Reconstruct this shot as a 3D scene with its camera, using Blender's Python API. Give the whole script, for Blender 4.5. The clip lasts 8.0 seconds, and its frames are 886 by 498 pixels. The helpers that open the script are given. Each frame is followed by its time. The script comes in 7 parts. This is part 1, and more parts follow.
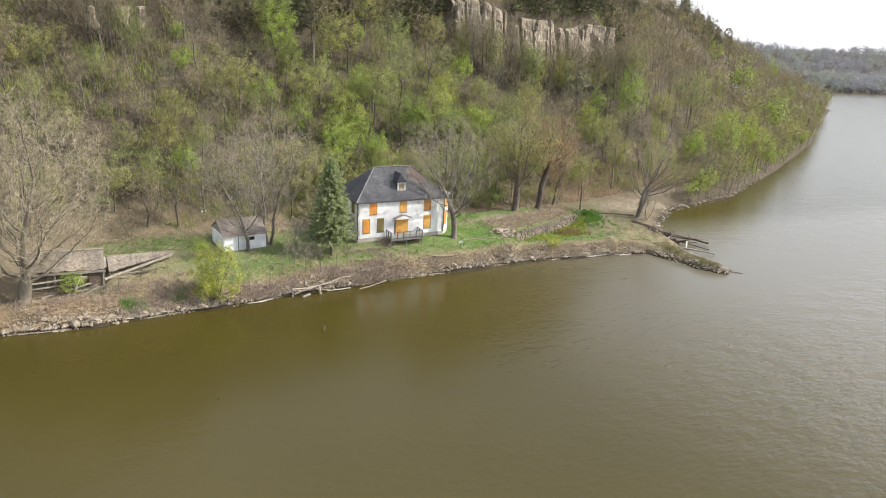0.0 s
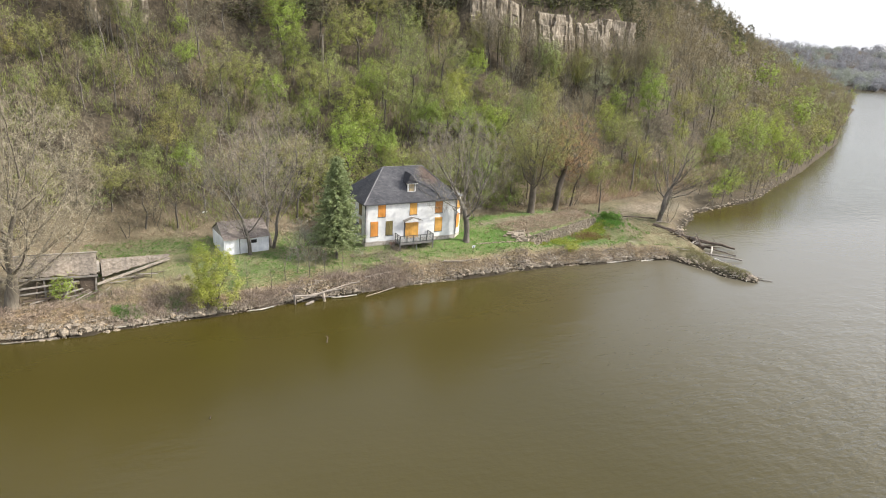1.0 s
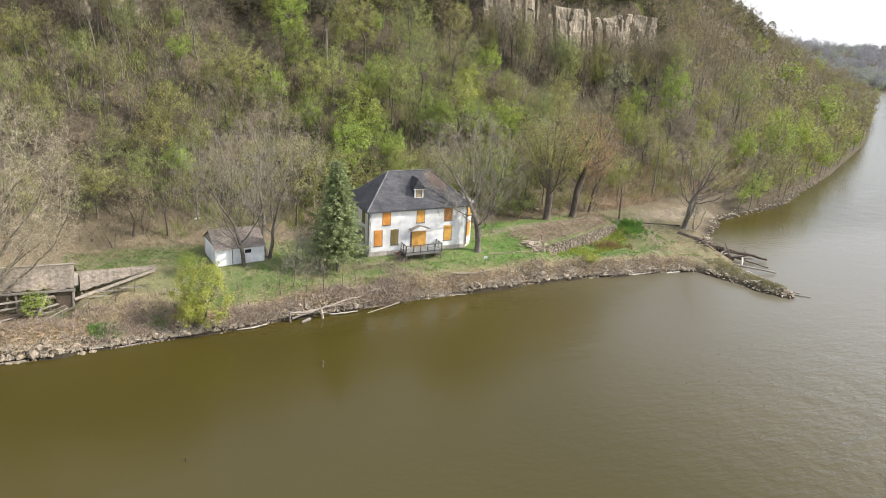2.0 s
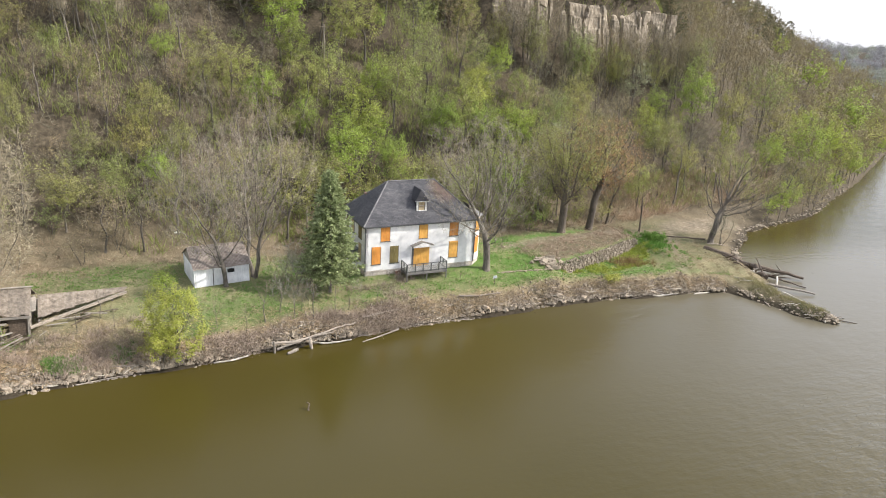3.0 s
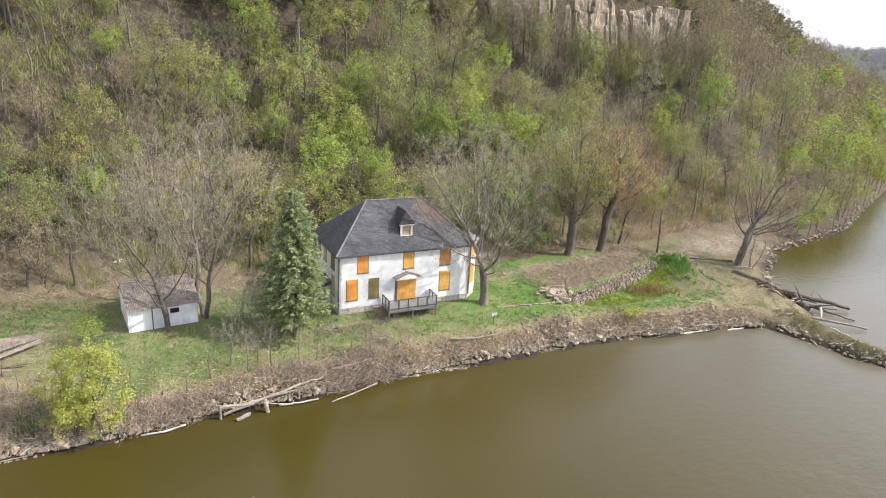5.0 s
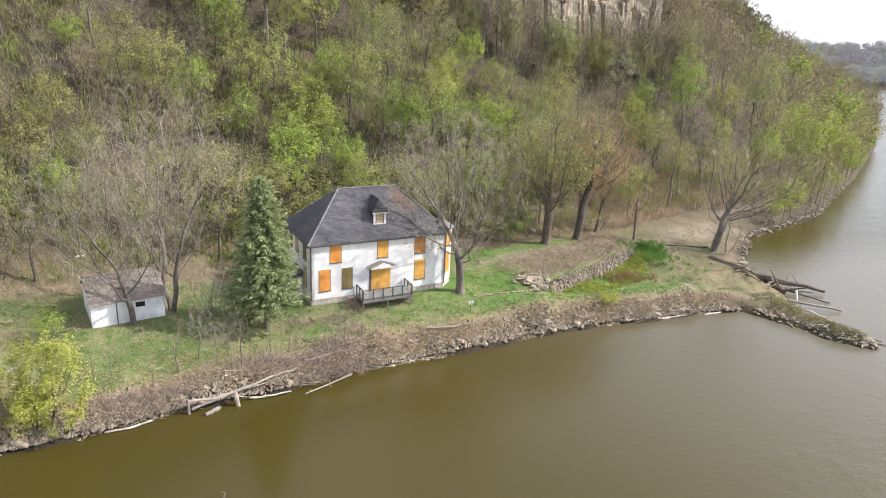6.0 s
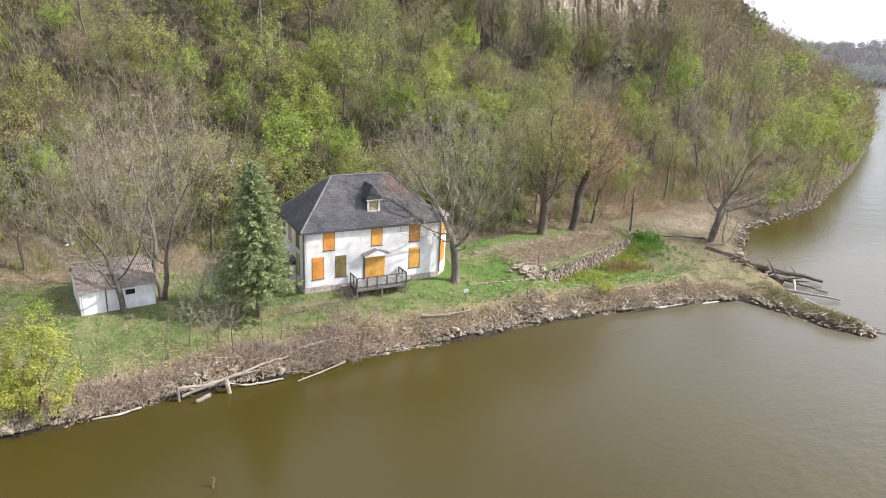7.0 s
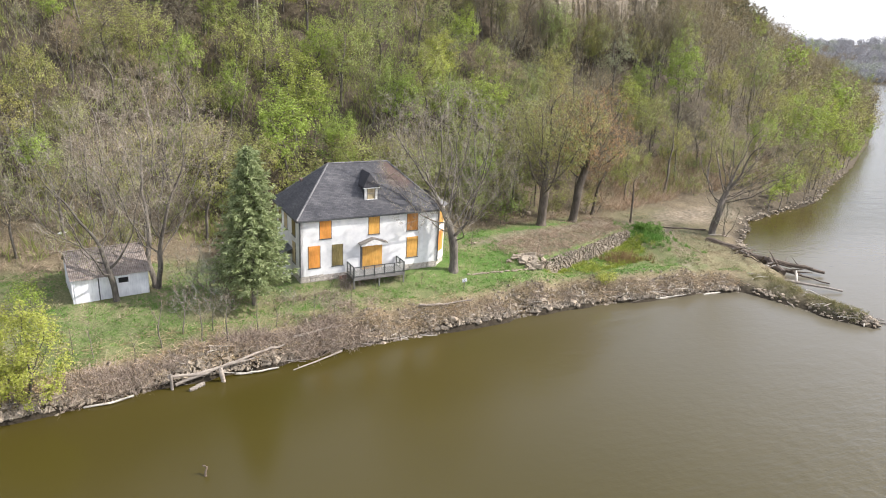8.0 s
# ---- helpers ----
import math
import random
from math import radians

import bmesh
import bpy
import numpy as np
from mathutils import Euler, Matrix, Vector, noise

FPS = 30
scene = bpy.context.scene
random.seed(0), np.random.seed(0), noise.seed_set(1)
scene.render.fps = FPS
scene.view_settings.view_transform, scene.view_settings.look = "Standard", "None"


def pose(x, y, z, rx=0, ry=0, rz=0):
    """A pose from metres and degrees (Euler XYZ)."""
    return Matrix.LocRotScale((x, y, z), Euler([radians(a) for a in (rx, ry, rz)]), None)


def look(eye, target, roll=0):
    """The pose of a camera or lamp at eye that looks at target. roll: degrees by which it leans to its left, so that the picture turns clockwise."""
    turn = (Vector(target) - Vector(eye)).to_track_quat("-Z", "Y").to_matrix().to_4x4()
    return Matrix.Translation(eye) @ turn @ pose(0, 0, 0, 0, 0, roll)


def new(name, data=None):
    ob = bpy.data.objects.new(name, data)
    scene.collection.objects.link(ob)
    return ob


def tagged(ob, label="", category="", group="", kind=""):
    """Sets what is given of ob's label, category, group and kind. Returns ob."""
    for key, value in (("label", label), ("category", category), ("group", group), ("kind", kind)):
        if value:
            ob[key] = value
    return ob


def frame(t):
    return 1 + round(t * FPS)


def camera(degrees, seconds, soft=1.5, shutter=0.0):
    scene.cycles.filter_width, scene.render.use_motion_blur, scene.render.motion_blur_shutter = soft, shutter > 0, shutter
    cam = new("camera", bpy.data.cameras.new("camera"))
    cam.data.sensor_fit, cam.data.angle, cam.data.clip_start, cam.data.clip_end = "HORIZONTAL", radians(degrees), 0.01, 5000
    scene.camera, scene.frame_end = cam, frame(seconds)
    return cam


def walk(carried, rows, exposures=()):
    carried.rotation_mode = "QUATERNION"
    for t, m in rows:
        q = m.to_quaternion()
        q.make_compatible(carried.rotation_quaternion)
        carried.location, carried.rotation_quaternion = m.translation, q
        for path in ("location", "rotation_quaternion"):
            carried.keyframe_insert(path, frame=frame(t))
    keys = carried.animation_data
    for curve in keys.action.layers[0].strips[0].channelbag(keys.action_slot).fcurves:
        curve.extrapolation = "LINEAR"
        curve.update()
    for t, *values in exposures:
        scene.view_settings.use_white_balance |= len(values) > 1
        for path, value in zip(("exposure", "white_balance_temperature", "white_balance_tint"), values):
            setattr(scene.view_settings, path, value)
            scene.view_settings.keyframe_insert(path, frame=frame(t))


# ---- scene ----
from functools import lru_cache

cam = camera(66.4, 8.0, 1.0)
# the world: x runs along the near shore, y inland, the river's surface is z = 0
PATH = [
    (0, (1.316, 1.298, 29.638), (2.141, 3.015, 29.025), 3.1),
    (0.5, (2.267, 3.09, 29.384), (3.068, 4.815, 28.766), 3.2),
    (1, (3.434, 5.37, 29.088), (4.222, 7.1, 28.467), 3.2),
    (1.5, (4.754, 8.075, 28.789), (5.528, 9.811, 28.166), 3.3),
    (1.7, (5.334, 9.312, 28.724), (6.101, 11.049, 28.097), 3.3),
    (2.8, (8.796, 16.978, 27.943), (9.536, 18.727, 27.317), 3.2),
    (3, (9.477, 18.52, 27.893), (10.216, 20.269, 27.267), 3.3),
    (3.5, (11.246, 22.588, 27.775), (11.984, 24.337, 27.147), 3.4),
    (4, (12.843, 26.146, 27.709), (13.584, 27.895, 27.085), 3.3),
    (4.2, (13.318, 27.071, 27.635), (14.061, 28.821, 27.013), 3.3),
    (5.5, (14.966, 29.62, 26.087), (15.729, 31.363, 25.472), 3.0),
    (6, (15.182, 29.736, 25.464), (15.99, 31.458, 24.849), 2.8),
    (6.5, (15.365, 29.796, 24.816), (16.182, 31.516, 24.202), 2.8),
    (7, (15.516, 29.953, 24.199), (16.334, 31.673, 23.585), 2.8),
    (7.5, (15.668, 30.141, 23.652), (16.487, 31.858, 23.037), 2.8),
    (8, (15.817, 30.385, 23.249), (16.637, 32.1, 22.629), 2.9),
]
STOPS = 0.35
walk(cam, [(t, look(eye, target, roll)) for t, eye, target, roll in PATH], [(0, STOPS - 0.04, 6450, 12), (1.7, STOPS - 0.04, 6450, 12), (3.0, STOPS - 0.01, 6420, 13), (4.2, STOPS + 0.04, 6400, 13), (5.3, STOPS + 0.07, 6320, 15), (8.0, STOPS + 0.07, 6320, 15)])

# ---- sky and sun: a thin bright haze, the sun high to the right of the house front
SUN_TO = Vector((0.71, -0.30, 0.64)).normalized()
world = bpy.data.worlds.new("world")
scene.world = world
world.use_nodes = True
wn, wl = world.node_tree.nodes, world.node_tree.links
wn.clear()
sky = wn.new("ShaderNodeTexSky")
sky.sky_type, sky.sun_disc = "NISHITA", False
sky.sun_elevation = math.asin(SUN_TO.z)
sky.sun_rotation = math.atan2(SUN_TO.x, SUN_TO.y)
sky.air_density, sky.dust_density, sky.ozone_density = 1.0, 3.0, 1.0
bg_sky, bg_veil, bg_sum, w_out = wn.new("ShaderNodeBackground"), wn.new("ShaderNodeBackground"), wn.new("ShaderNodeAddShader"), wn.new("ShaderNodeOutputWorld")
bg_sky.inputs["Strength"].default_value = 0.07
bg_veil.inputs["Color"].default_value = (0.91, 0.945, 1.0, 1)
bg_veil.inputs["Strength"].default_value = 0.80
wl.new(sky.outputs[0], bg_sky.inputs["Color"])
wl.new(bg_sky.outputs[0], bg_sum.inputs[0])
wl.new(bg_veil.outputs[0], bg_sum.inputs[1])
wl.new(bg_sum.outputs[0], w_out.inputs["Surface"])

sun = new("sun", bpy.data.lights.new("sun", "SUN"))
sun.data.energy, sun.data.angle, sun.data.color = 5.5, radians(1.0), (1.0, 0.95, 0.86)
sun.matrix_world = look(SUN_TO * 100, (0, 0, 0))

# ---- materials
def nodes_of(name):
    m = bpy.data.materials.new(name)
    m.use_nodes = True
    nt = m.node_tree
    return m, nt, nt.nodes["Principled BSDF"]


def noise_node(nt, scale, detail=4.0, rough=0.6, coord="Object", stretch=None):
    tc = nt.nodes.new("ShaderNodeTexCoord")
    n = nt.nodes.new("ShaderNodeTexNoise")
    n.inputs["Scale"].default_value, n.inputs["Detail"].default_value, n.inputs["Roughness"].default_value = scale, detail, rough
    src = tc.outputs[coord]
    if stretch:
        mp = nt.nodes.new("ShaderNodeMapping")
        mp.inputs["Scale"].default_value = stretch
        nt.links.new(src, mp.inputs["Vector"])
        src = mp.outputs["Vector"]
    nt.links.new(src, n.inputs["Vector"])
    return n.outputs["Fac"]


def ramp(nt, fac, stops):
    r = nt.nodes.new("ShaderNodeValToRGB")
    e = r.color_ramp.elements
    while len(e) < len(stops):
        e.new(0.5)
    for el, (p, c) in zip(e, stops):
        el.position, el.color = p, (*c, 1)
    nt.links.new(fac, r.inputs["Fac"])
    return r.outputs["Color"]


def mix(nt, fac, a, b, mode="MIX"):
    m = nt.nodes.new("ShaderNodeMix")
    m.data_type, m.blend_type = "RGBA", mode
    for sock, v in ((m.inputs[0], fac), (m.inputs[6], a), (m.inputs[7], b)):
        if isinstance(v, (int, float)):
            sock.default_value = v
        elif isinstance(v, tuple):
            sock.default_value = (*v, 1)
        else:
            nt.links.new(v, sock)
    return m.outputs[2]


def bump(nt, height, strength, dist, bsdf):
    b = nt.nodes.new("ShaderNodeBump")
    b.inputs["Strength"].default_value, b.inputs["Distance"].default_value = strength, dist
    nt.links.new(height, b.inputs["Height"])
    nt.links.new(b.outputs["Normal"], bsdf.inputs["Normal"])


def surface(name, dark, mid, light, fine=8.0, coarse=0.7, rough=0.85, metal=0.0, relief=0.4, dist=0.02, stretch=None, vary=0.0, coord="Object"):
    """Two scales of variation over three tones; vary shifts the tone from object to object."""
    m, nt, b = nodes_of(name)
    f = noise_node(nt, fine, 5.0, 0.65, coord, stretch)
    c = noise_node(nt, coarse, 3.0, 0.55, coord)
    col = ramp(nt, f, [(0.28, dark), (0.5, mid), (0.74, light)])
    blot = ramp(nt, c, [(0.3, (0.72, 0.72, 0.72)), (0.7, (1.18, 1.16, 1.12))])
    col = mix(nt, 1.0, col, blot, "MULTIPLY")
    if vary:
        oi = nt.nodes.new("ShaderNodeObjectInfo")
        v = ramp(nt, oi.outputs["Random"], [(0.0, (1 - vary, 1 - vary, 1 - vary)), (1.0, (1 + vary, 1 + 0.9 * vary, 1 + 0.8 * vary))])
        col = mix(nt, 1.0, col, v, "MULTIPLY")
    nt.links.new(col, b.inputs["Base Color"])
    b.inputs["Roughness"].default_value, b.inputs["Metallic"].default_value = rough, metal
    if relief:
        bump(nt, f, relief, dist, b)
    return m


def leafy(name, dark, mid, light, passing=0.25):
    """Leaves: tone shifts leaf by leaf and tree by tree; some light passes through."""
    m, nt, b = nodes_of(name)
    g = nt.nodes.new("ShaderNodeNewGeometry")
    col = ramp(nt, g.outputs["Random Per Island"], [(0.0, dark), (0.5, mid), (1.0, light)])
    oi = nt.nodes.new("ShaderNodeObjectInfo")
    v = ramp(nt, oi.outputs["Random"], [(0.0, (0.78, 0.82, 0.85)), (0.5, (1, 1, 1)), (1.0, (1.18, 1.1, 0.95))])
    col = mix(nt, 1.0, col, v, "MULTIPLY")
    nt.links.new(col, b.inputs["Base Color"])
    b.inputs["Roughness"].default_value = 0.7
    b.inputs["Specular IOR Level"].default_value = 0.2
    t = nt.nodes.new("ShaderNodeBsdfTranslucent")
    nt.links.new(col, t.inputs["Color"])
    ms = nt.nodes.new("ShaderNodeMixShader")
    ms.inputs[0].default_value = passing
    out = nt.nodes["Material Output"]
    nt.links.new(b.outputs[0], ms.inputs[1])
    nt.links.new(t.outputs[0], ms.inputs[2])
    nt.links.new(ms.outputs[0], out.inputs["Surface"])
    return m


BARK = surface("bark", (0.066, 0.059, 0.050), (0.133, 0.119, 0.102), (0.230, 0.208, 0.179), 6, 0.5, 0.95, 0, 0.6, 0.03, (1, 1, 0.3), 0.2)
BARK_PALE = surface("pale_bark", (0.085, 0.072, 0.055), (0.15, 0.13, 0.10), (0.23, 0.205, 0.16), 6, 0.5, 0.95, 0, 0.6, 0.03, (1, 1, 0.3), 0.15)
BARK_DARK = surface("brown_bark", (0.057, 0.047, 0.037), (0.109, 0.092, 0.073), (0.180, 0.155, 0.127), 6, 0.5, 0.95, 0, 0.6, 0.03, (1, 1, 0.3), 0.15)
TWIG = leafy("twigs", (0.127, 0.110, 0.075), (0.197, 0.175, 0.121), (0.283, 0.255, 0.181), 0.0)
TWIG_PALE = leafy("pale_twigs", (0.161, 0.142, 0.094), (0.244, 0.220, 0.146), (0.340, 0.310, 0.210), 0.0)
TWIG_RED = leafy("ruddy_twigs", (0.148, 0.117, 0.086), (0.221, 0.183, 0.140), (0.312, 0.270, 0.212), 0.0)
TWIG_CREAM = leafy("cream_twigs", (0.194, 0.176, 0.131), (0.272, 0.248, 0.186), (0.356, 0.329, 0.254), 0.0)
TWIG_SOFT = leafy("soft_grey_twigs", (0.224, 0.190, 0.147), (0.317, 0.275, 0.216), (0.426, 0.375, 0.299), 0.0)
BRAMBLE = leafy("bramble_canes", (0.19, 0.145, 0.108), (0.31, 0.242, 0.185), (0.45, 0.365, 0.285), 0.0)
TWIG_GREY = leafy("grey_twigs", (0.256, 0.244, 0.200), (0.352, 0.340, 0.288), (0.440, 0.428, 0.376), 0.0)
LEAF_LIME = leafy("lime_leaves", (0.225, 0.301, 0.054), (0.297, 0.388, 0.077), (0.369, 0.456, 0.113), 0.42)
LEAF_YELLOW = leafy("yellow_leaves", (0.243, 0.287, 0.055), (0.305, 0.353, 0.079), (0.368, 0.411, 0.128), 0.42)
LEAF_SILVER = leafy("pale_buds", (0.204, 0.229, 0.136), (0.289, 0.317, 0.192), (0.383, 0.405, 0.264), 0.3)
LEAF_GREEN = leafy("green_leaves", (0.18, 0.25, 0.05), (0.245, 0.33, 0.07), (0.31, 0.40, 0.10), 0.4)
LEAF_FRESH = leafy("fresh_leaves", (0.095, 0.189, 0.032), (0.142, 0.261, 0.045), (0.199, 0.324, 0.072), 0.35)
LEAF_MOSS = leafy("moss_buds", (0.220, 0.258, 0.082), (0.278, 0.327, 0.103), (0.339, 0.390, 0.133), 0.42)
LEAF_OLIVE = leafy("olive_buds", (0.219, 0.226, 0.073), (0.289, 0.299, 0.098), (0.358, 0.366, 0.128), 0.4)
LEAF_TAN = leafy("tan_buds", (0.180, 0.155, 0.084), (0.254, 0.225, 0.128), (0.336, 0.301, 0.175), 0.2)
LEAF_RUST = leafy("rust_buds", (0.286, 0.147, 0.064), (0.407, 0.228, 0.098), (0.506, 0.309, 0.140), 0.25)
NEEDLE = leafy("spruce_needles", (0.179, 0.228, 0.107), (0.296, 0.358, 0.186), (0.419, 0.482, 0.281), 0.45)
NEEDLE_DARK = leafy("juniper_needles", (0.075, 0.078, 0.042), (0.12, 0.122, 0.068), (0.18, 0.18, 0.10), 0.15)
# far leaves: distance haze is put into the colour, pale and blue-grey
FAR_LEAF_HAZED = leafy("far_woods", (0.250, 0.254, 0.270), (0.261, 0.264, 0.281), (0.272, 0.276, 0.288), 0.35)
FAR_BUD_HAZED = leafy("far_budding_woods_hazed", (0.246, 0.267, 0.226), (0.257, 0.278, 0.233), (0.267, 0.290, 0.242), 0.35)
BRUSH = leafy("dry_brush", (0.264, 0.192, 0.123), (0.408, 0.319, 0.212), (0.544, 0.448, 0.318), 0.2)
STRAW = leafy("dry_grass", (0.261, 0.209, 0.125), (0.378, 0.316, 0.202), (0.495, 0.432, 0.288), 0.2)
GRASS = leafy("grass", (0.064, 0.156, 0.028), (0.115, 0.244, 0.046), (0.193, 0.327, 0.078), 0.25)
SEDGE = leafy("spit_sedge", (0.15, 0.15, 0.07), (0.24, 0.23, 0.12), (0.36, 0.33, 0.20), 0.2)
MARSH = leafy("marsh_leaves", (0.150, 0.204, 0.036), (0.250, 0.312, 0.060), (0.388, 0.432, 0.102), 0.3)
REED = leafy("rusty_reeds", (0.22, 0.13, 0.06), (0.32, 0.21, 0.10), (0.42, 0.31, 0.15), 0.15)

WALLSTONE = surface("wall_limestone", (0.148, 0.124, 0.095), (0.256, 0.221, 0.172), (0.394, 0.349, 0.281), 4, 0.9, 0.95, 0, 0.7, 0.04, None, 0.15)
STONE = surface("limestone", (0.138, 0.114, 0.085), (0.276, 0.235, 0.179), (0.451, 0.396, 0.317), 5, 0.8, 0.9, 0, 0.7, 0.04, None, 0.25)
CLIFF = surface("cliff_limestone", (0.077, 0.062, 0.046), (0.241, 0.206, 0.157), (0.538, 0.479, 0.382), 1.7, 0.5, 0.95, 0, 0.9, 0.12, (1.7, 1.7, 0.35), 0.22)
DRIFT = surface("driftwood", (0.15, 0.13, 0.11), (0.26, 0.23, 0.195), (0.39, 0.355, 0.31), 10, 1.0, 0.85, 0, 0.5, 0.02, (0.25, 1, 1), 0.2)
WETWOOD = surface("sodden_wood", (0.05, 0.038, 0.028), (0.10, 0.075, 0.055), (0.17, 0.135, 0.10), 8, 1.0, 0.8, 0, 0.6, 0.03, None, 0.15)
BLEACHED = surface("bleached_wood", (0.34, 0.31, 0.265), (0.46, 0.43, 0.375), (0.60, 0.57, 0.51), 9, 1.0, 0.75, 0, 0.3, 0.01)
OLDBOARD = surface("weathered_boards", (0.17, 0.15, 0.13), (0.27, 0.25, 0.22), (0.38, 0.355, 0.32), 9, 0.9, 0.85, 0, 0.4, 0.01, (0.3, 3, 3), 0.22)
WRECKROOF = surface("decayed_roofing", (0.085, 0.07, 0.054), (0.185, 0.158, 0.128), (0.31, 0.275, 0.232), 3.5, 0.5, 0.9, 0, 0.5, 0.02, None, 0.1)
OLDROOF = surface("weathered_roofing", (0.13, 0.105, 0.09), (0.215, 0.183, 0.16), (0.31, 0.275, 0.245), 4, 0.5, 0.9, 0, 0.4, 0.02, None, 0.12)
WHITE = surface("white_stucco", (0.66, 0.67, 0.68), (0.77, 0.78, 0.785), (0.83, 0.835, 0.83), 2.0, 0.35, 0.75, 0, 0.12, 0.01)
WHITE_TRIM = surface("white_paint", (0.62, 0.62, 0.60), (0.74, 0.74, 0.72), (0.81, 0.81, 0.79), 6, 0.8, 0.6, 0, 0.1, 0.005)
SHEDWHITE = surface("shed_paint", (0.678, 0.695, 0.737), (0.814, 0.832, 0.877), (0.904, 0.918, 0.948), 3.0, 0.6, 0.7, 0, 0.15, 0.01, (4, 1, 0.4))
JAMB = surface("jamb_paint", (0.13, 0.11, 0.085), (0.20, 0.17, 0.135), (0.28, 0.25, 0.20), 8, 0.8, 0.7, 0, 0.1, 0.005)
DARKTRIM = surface("dark_trim", (0.05, 0.055, 0.06), (0.085, 0.09, 0.095), (0.13, 0.135, 0.14), 8, 0.8, 0.6, 0, 0.1, 0.005)
FIELDSTONE = surface("foundation_stone", (0.30, 0.265, 0.23), (0.43, 0.395, 0.355), (0.57, 0.535, 0.49), 5, 1.3, 0.9, 0, 0.6, 0.03, None, 0.05)
MORTAR = surface("mortar", (0.33, 0.30, 0.26), (0.43, 0.395, 0.355), (0.52, 0.49, 0.45), 9, 0.9, 0.95, 0, 0.3, 0.01)
BRICK = surface("red_brick", (0.16, 0.07, 0.05), (0.25, 0.11, 0.08), (0.34, 0.17, 0.125), 9, 1.0, 0.9, 0, 0.4, 0.01, None, 0.2)
BRICK_OLD = surface("sooty_brick", (0.10, 0.065, 0.052), (0.16, 0.105, 0.085), (0.23, 0.16, 0.135), 9, 1.0, 0.9, 0, 0.4, 0.01, None, 0.2)
PLY_ORANGE = surface("orange_plywood", (0.60, 0.235, 0.04), (0.70, 0.29, 0.055), (0.77, 0.36, 0.09), 5, 0.9, 0.65, 0, 0.1, 0.004, (3, 3, 0.3))
PLY_GOLD = surface("golden_plywood", (0.54, 0.27, 0.05), (0.65, 0.35, 0.075), (0.74, 0.44, 0.13), 5, 0.9, 0.65, 0, 0.1, 0.004, (3, 3, 0.3))
PLY_DULL = surface("stained_plywood", (0.40, 0.17, 0.045), (0.55, 0.24, 0.06), (0.64, 0.33, 0.10), 5, 1.6, 0.7, 0, 0.1, 0.004, (3, 3, 0.3))
PLY_OLIVE = surface("olive_plywood", (0.12, 0.095, 0.03), (0.19, 0.15, 0.05), (0.30, 0.25, 0.11), 5, 1.2, 0.7, 0, 0.1, 0.004, (3, 3, 0.3))
PLY_PALE = surface("pale_plywood", (0.42, 0.33, 0.19), (0.52, 0.42, 0.25), (0.60, 0.50, 0.32), 5, 1.2, 0.7, 0, 0.1, 0.004, (3, 3, 0.3))
DECKWOOD = surface("deck_timber", (0.115, 0.113, 0.107), (0.180, 0.175, 0.167), (0.245, 0.241, 0.229), 8, 1.0, 0.8, 0, 0.3, 0.008, (0.3, 2, 2), 0.15)
RAILPAINT = surface("rail_timber", (0.039, 0.043, 0.043), (0.066, 0.071, 0.071), (0.102, 0.108, 0.105), 8, 1.0, 0.75, 0, 0.2, 0.006)
SIGN = surface("sign_sheet", (0.446, 0.499, 0.541), (0.504, 0.562, 0.607), (0.547, 0.608, 0.656), 6, 2.0, 0.45, 0.0, 0.05, 0.002)
STEEL = surface("rusty_steel", (0.10, 0.08, 0.065), (0.16, 0.13, 0.11), (0.24, 0.20, 0.17), 12, 2.0, 0.6, 0.5, 0.2, 0.004)
# near-black sheet colour that stands in for the unlit inside behind openings
VOID = surface("unlit_interior_black", (0.012, 0.012, 0.012), (0.02, 0.02, 0.02), (0.03, 0.03, 0.03), 5, 1.0, 0.9, 0, 0.0)
SPLITWOOD = surface("split_wood", (0.173, 0.128, 0.086), (0.252, 0.195, 0.136), (0.331, 0.270, 0.195), 8, 1.0, 0.85, 0, 0.4, 0.02, None, 0.2)
PLASTIC = surface("white_plastic", (0.70, 0.71, 0.70), (0.76, 0.77, 0.76), (0.80, 0.81, 0.80), 6, 1.0, 0.5, 0, 0.05, 0.003)


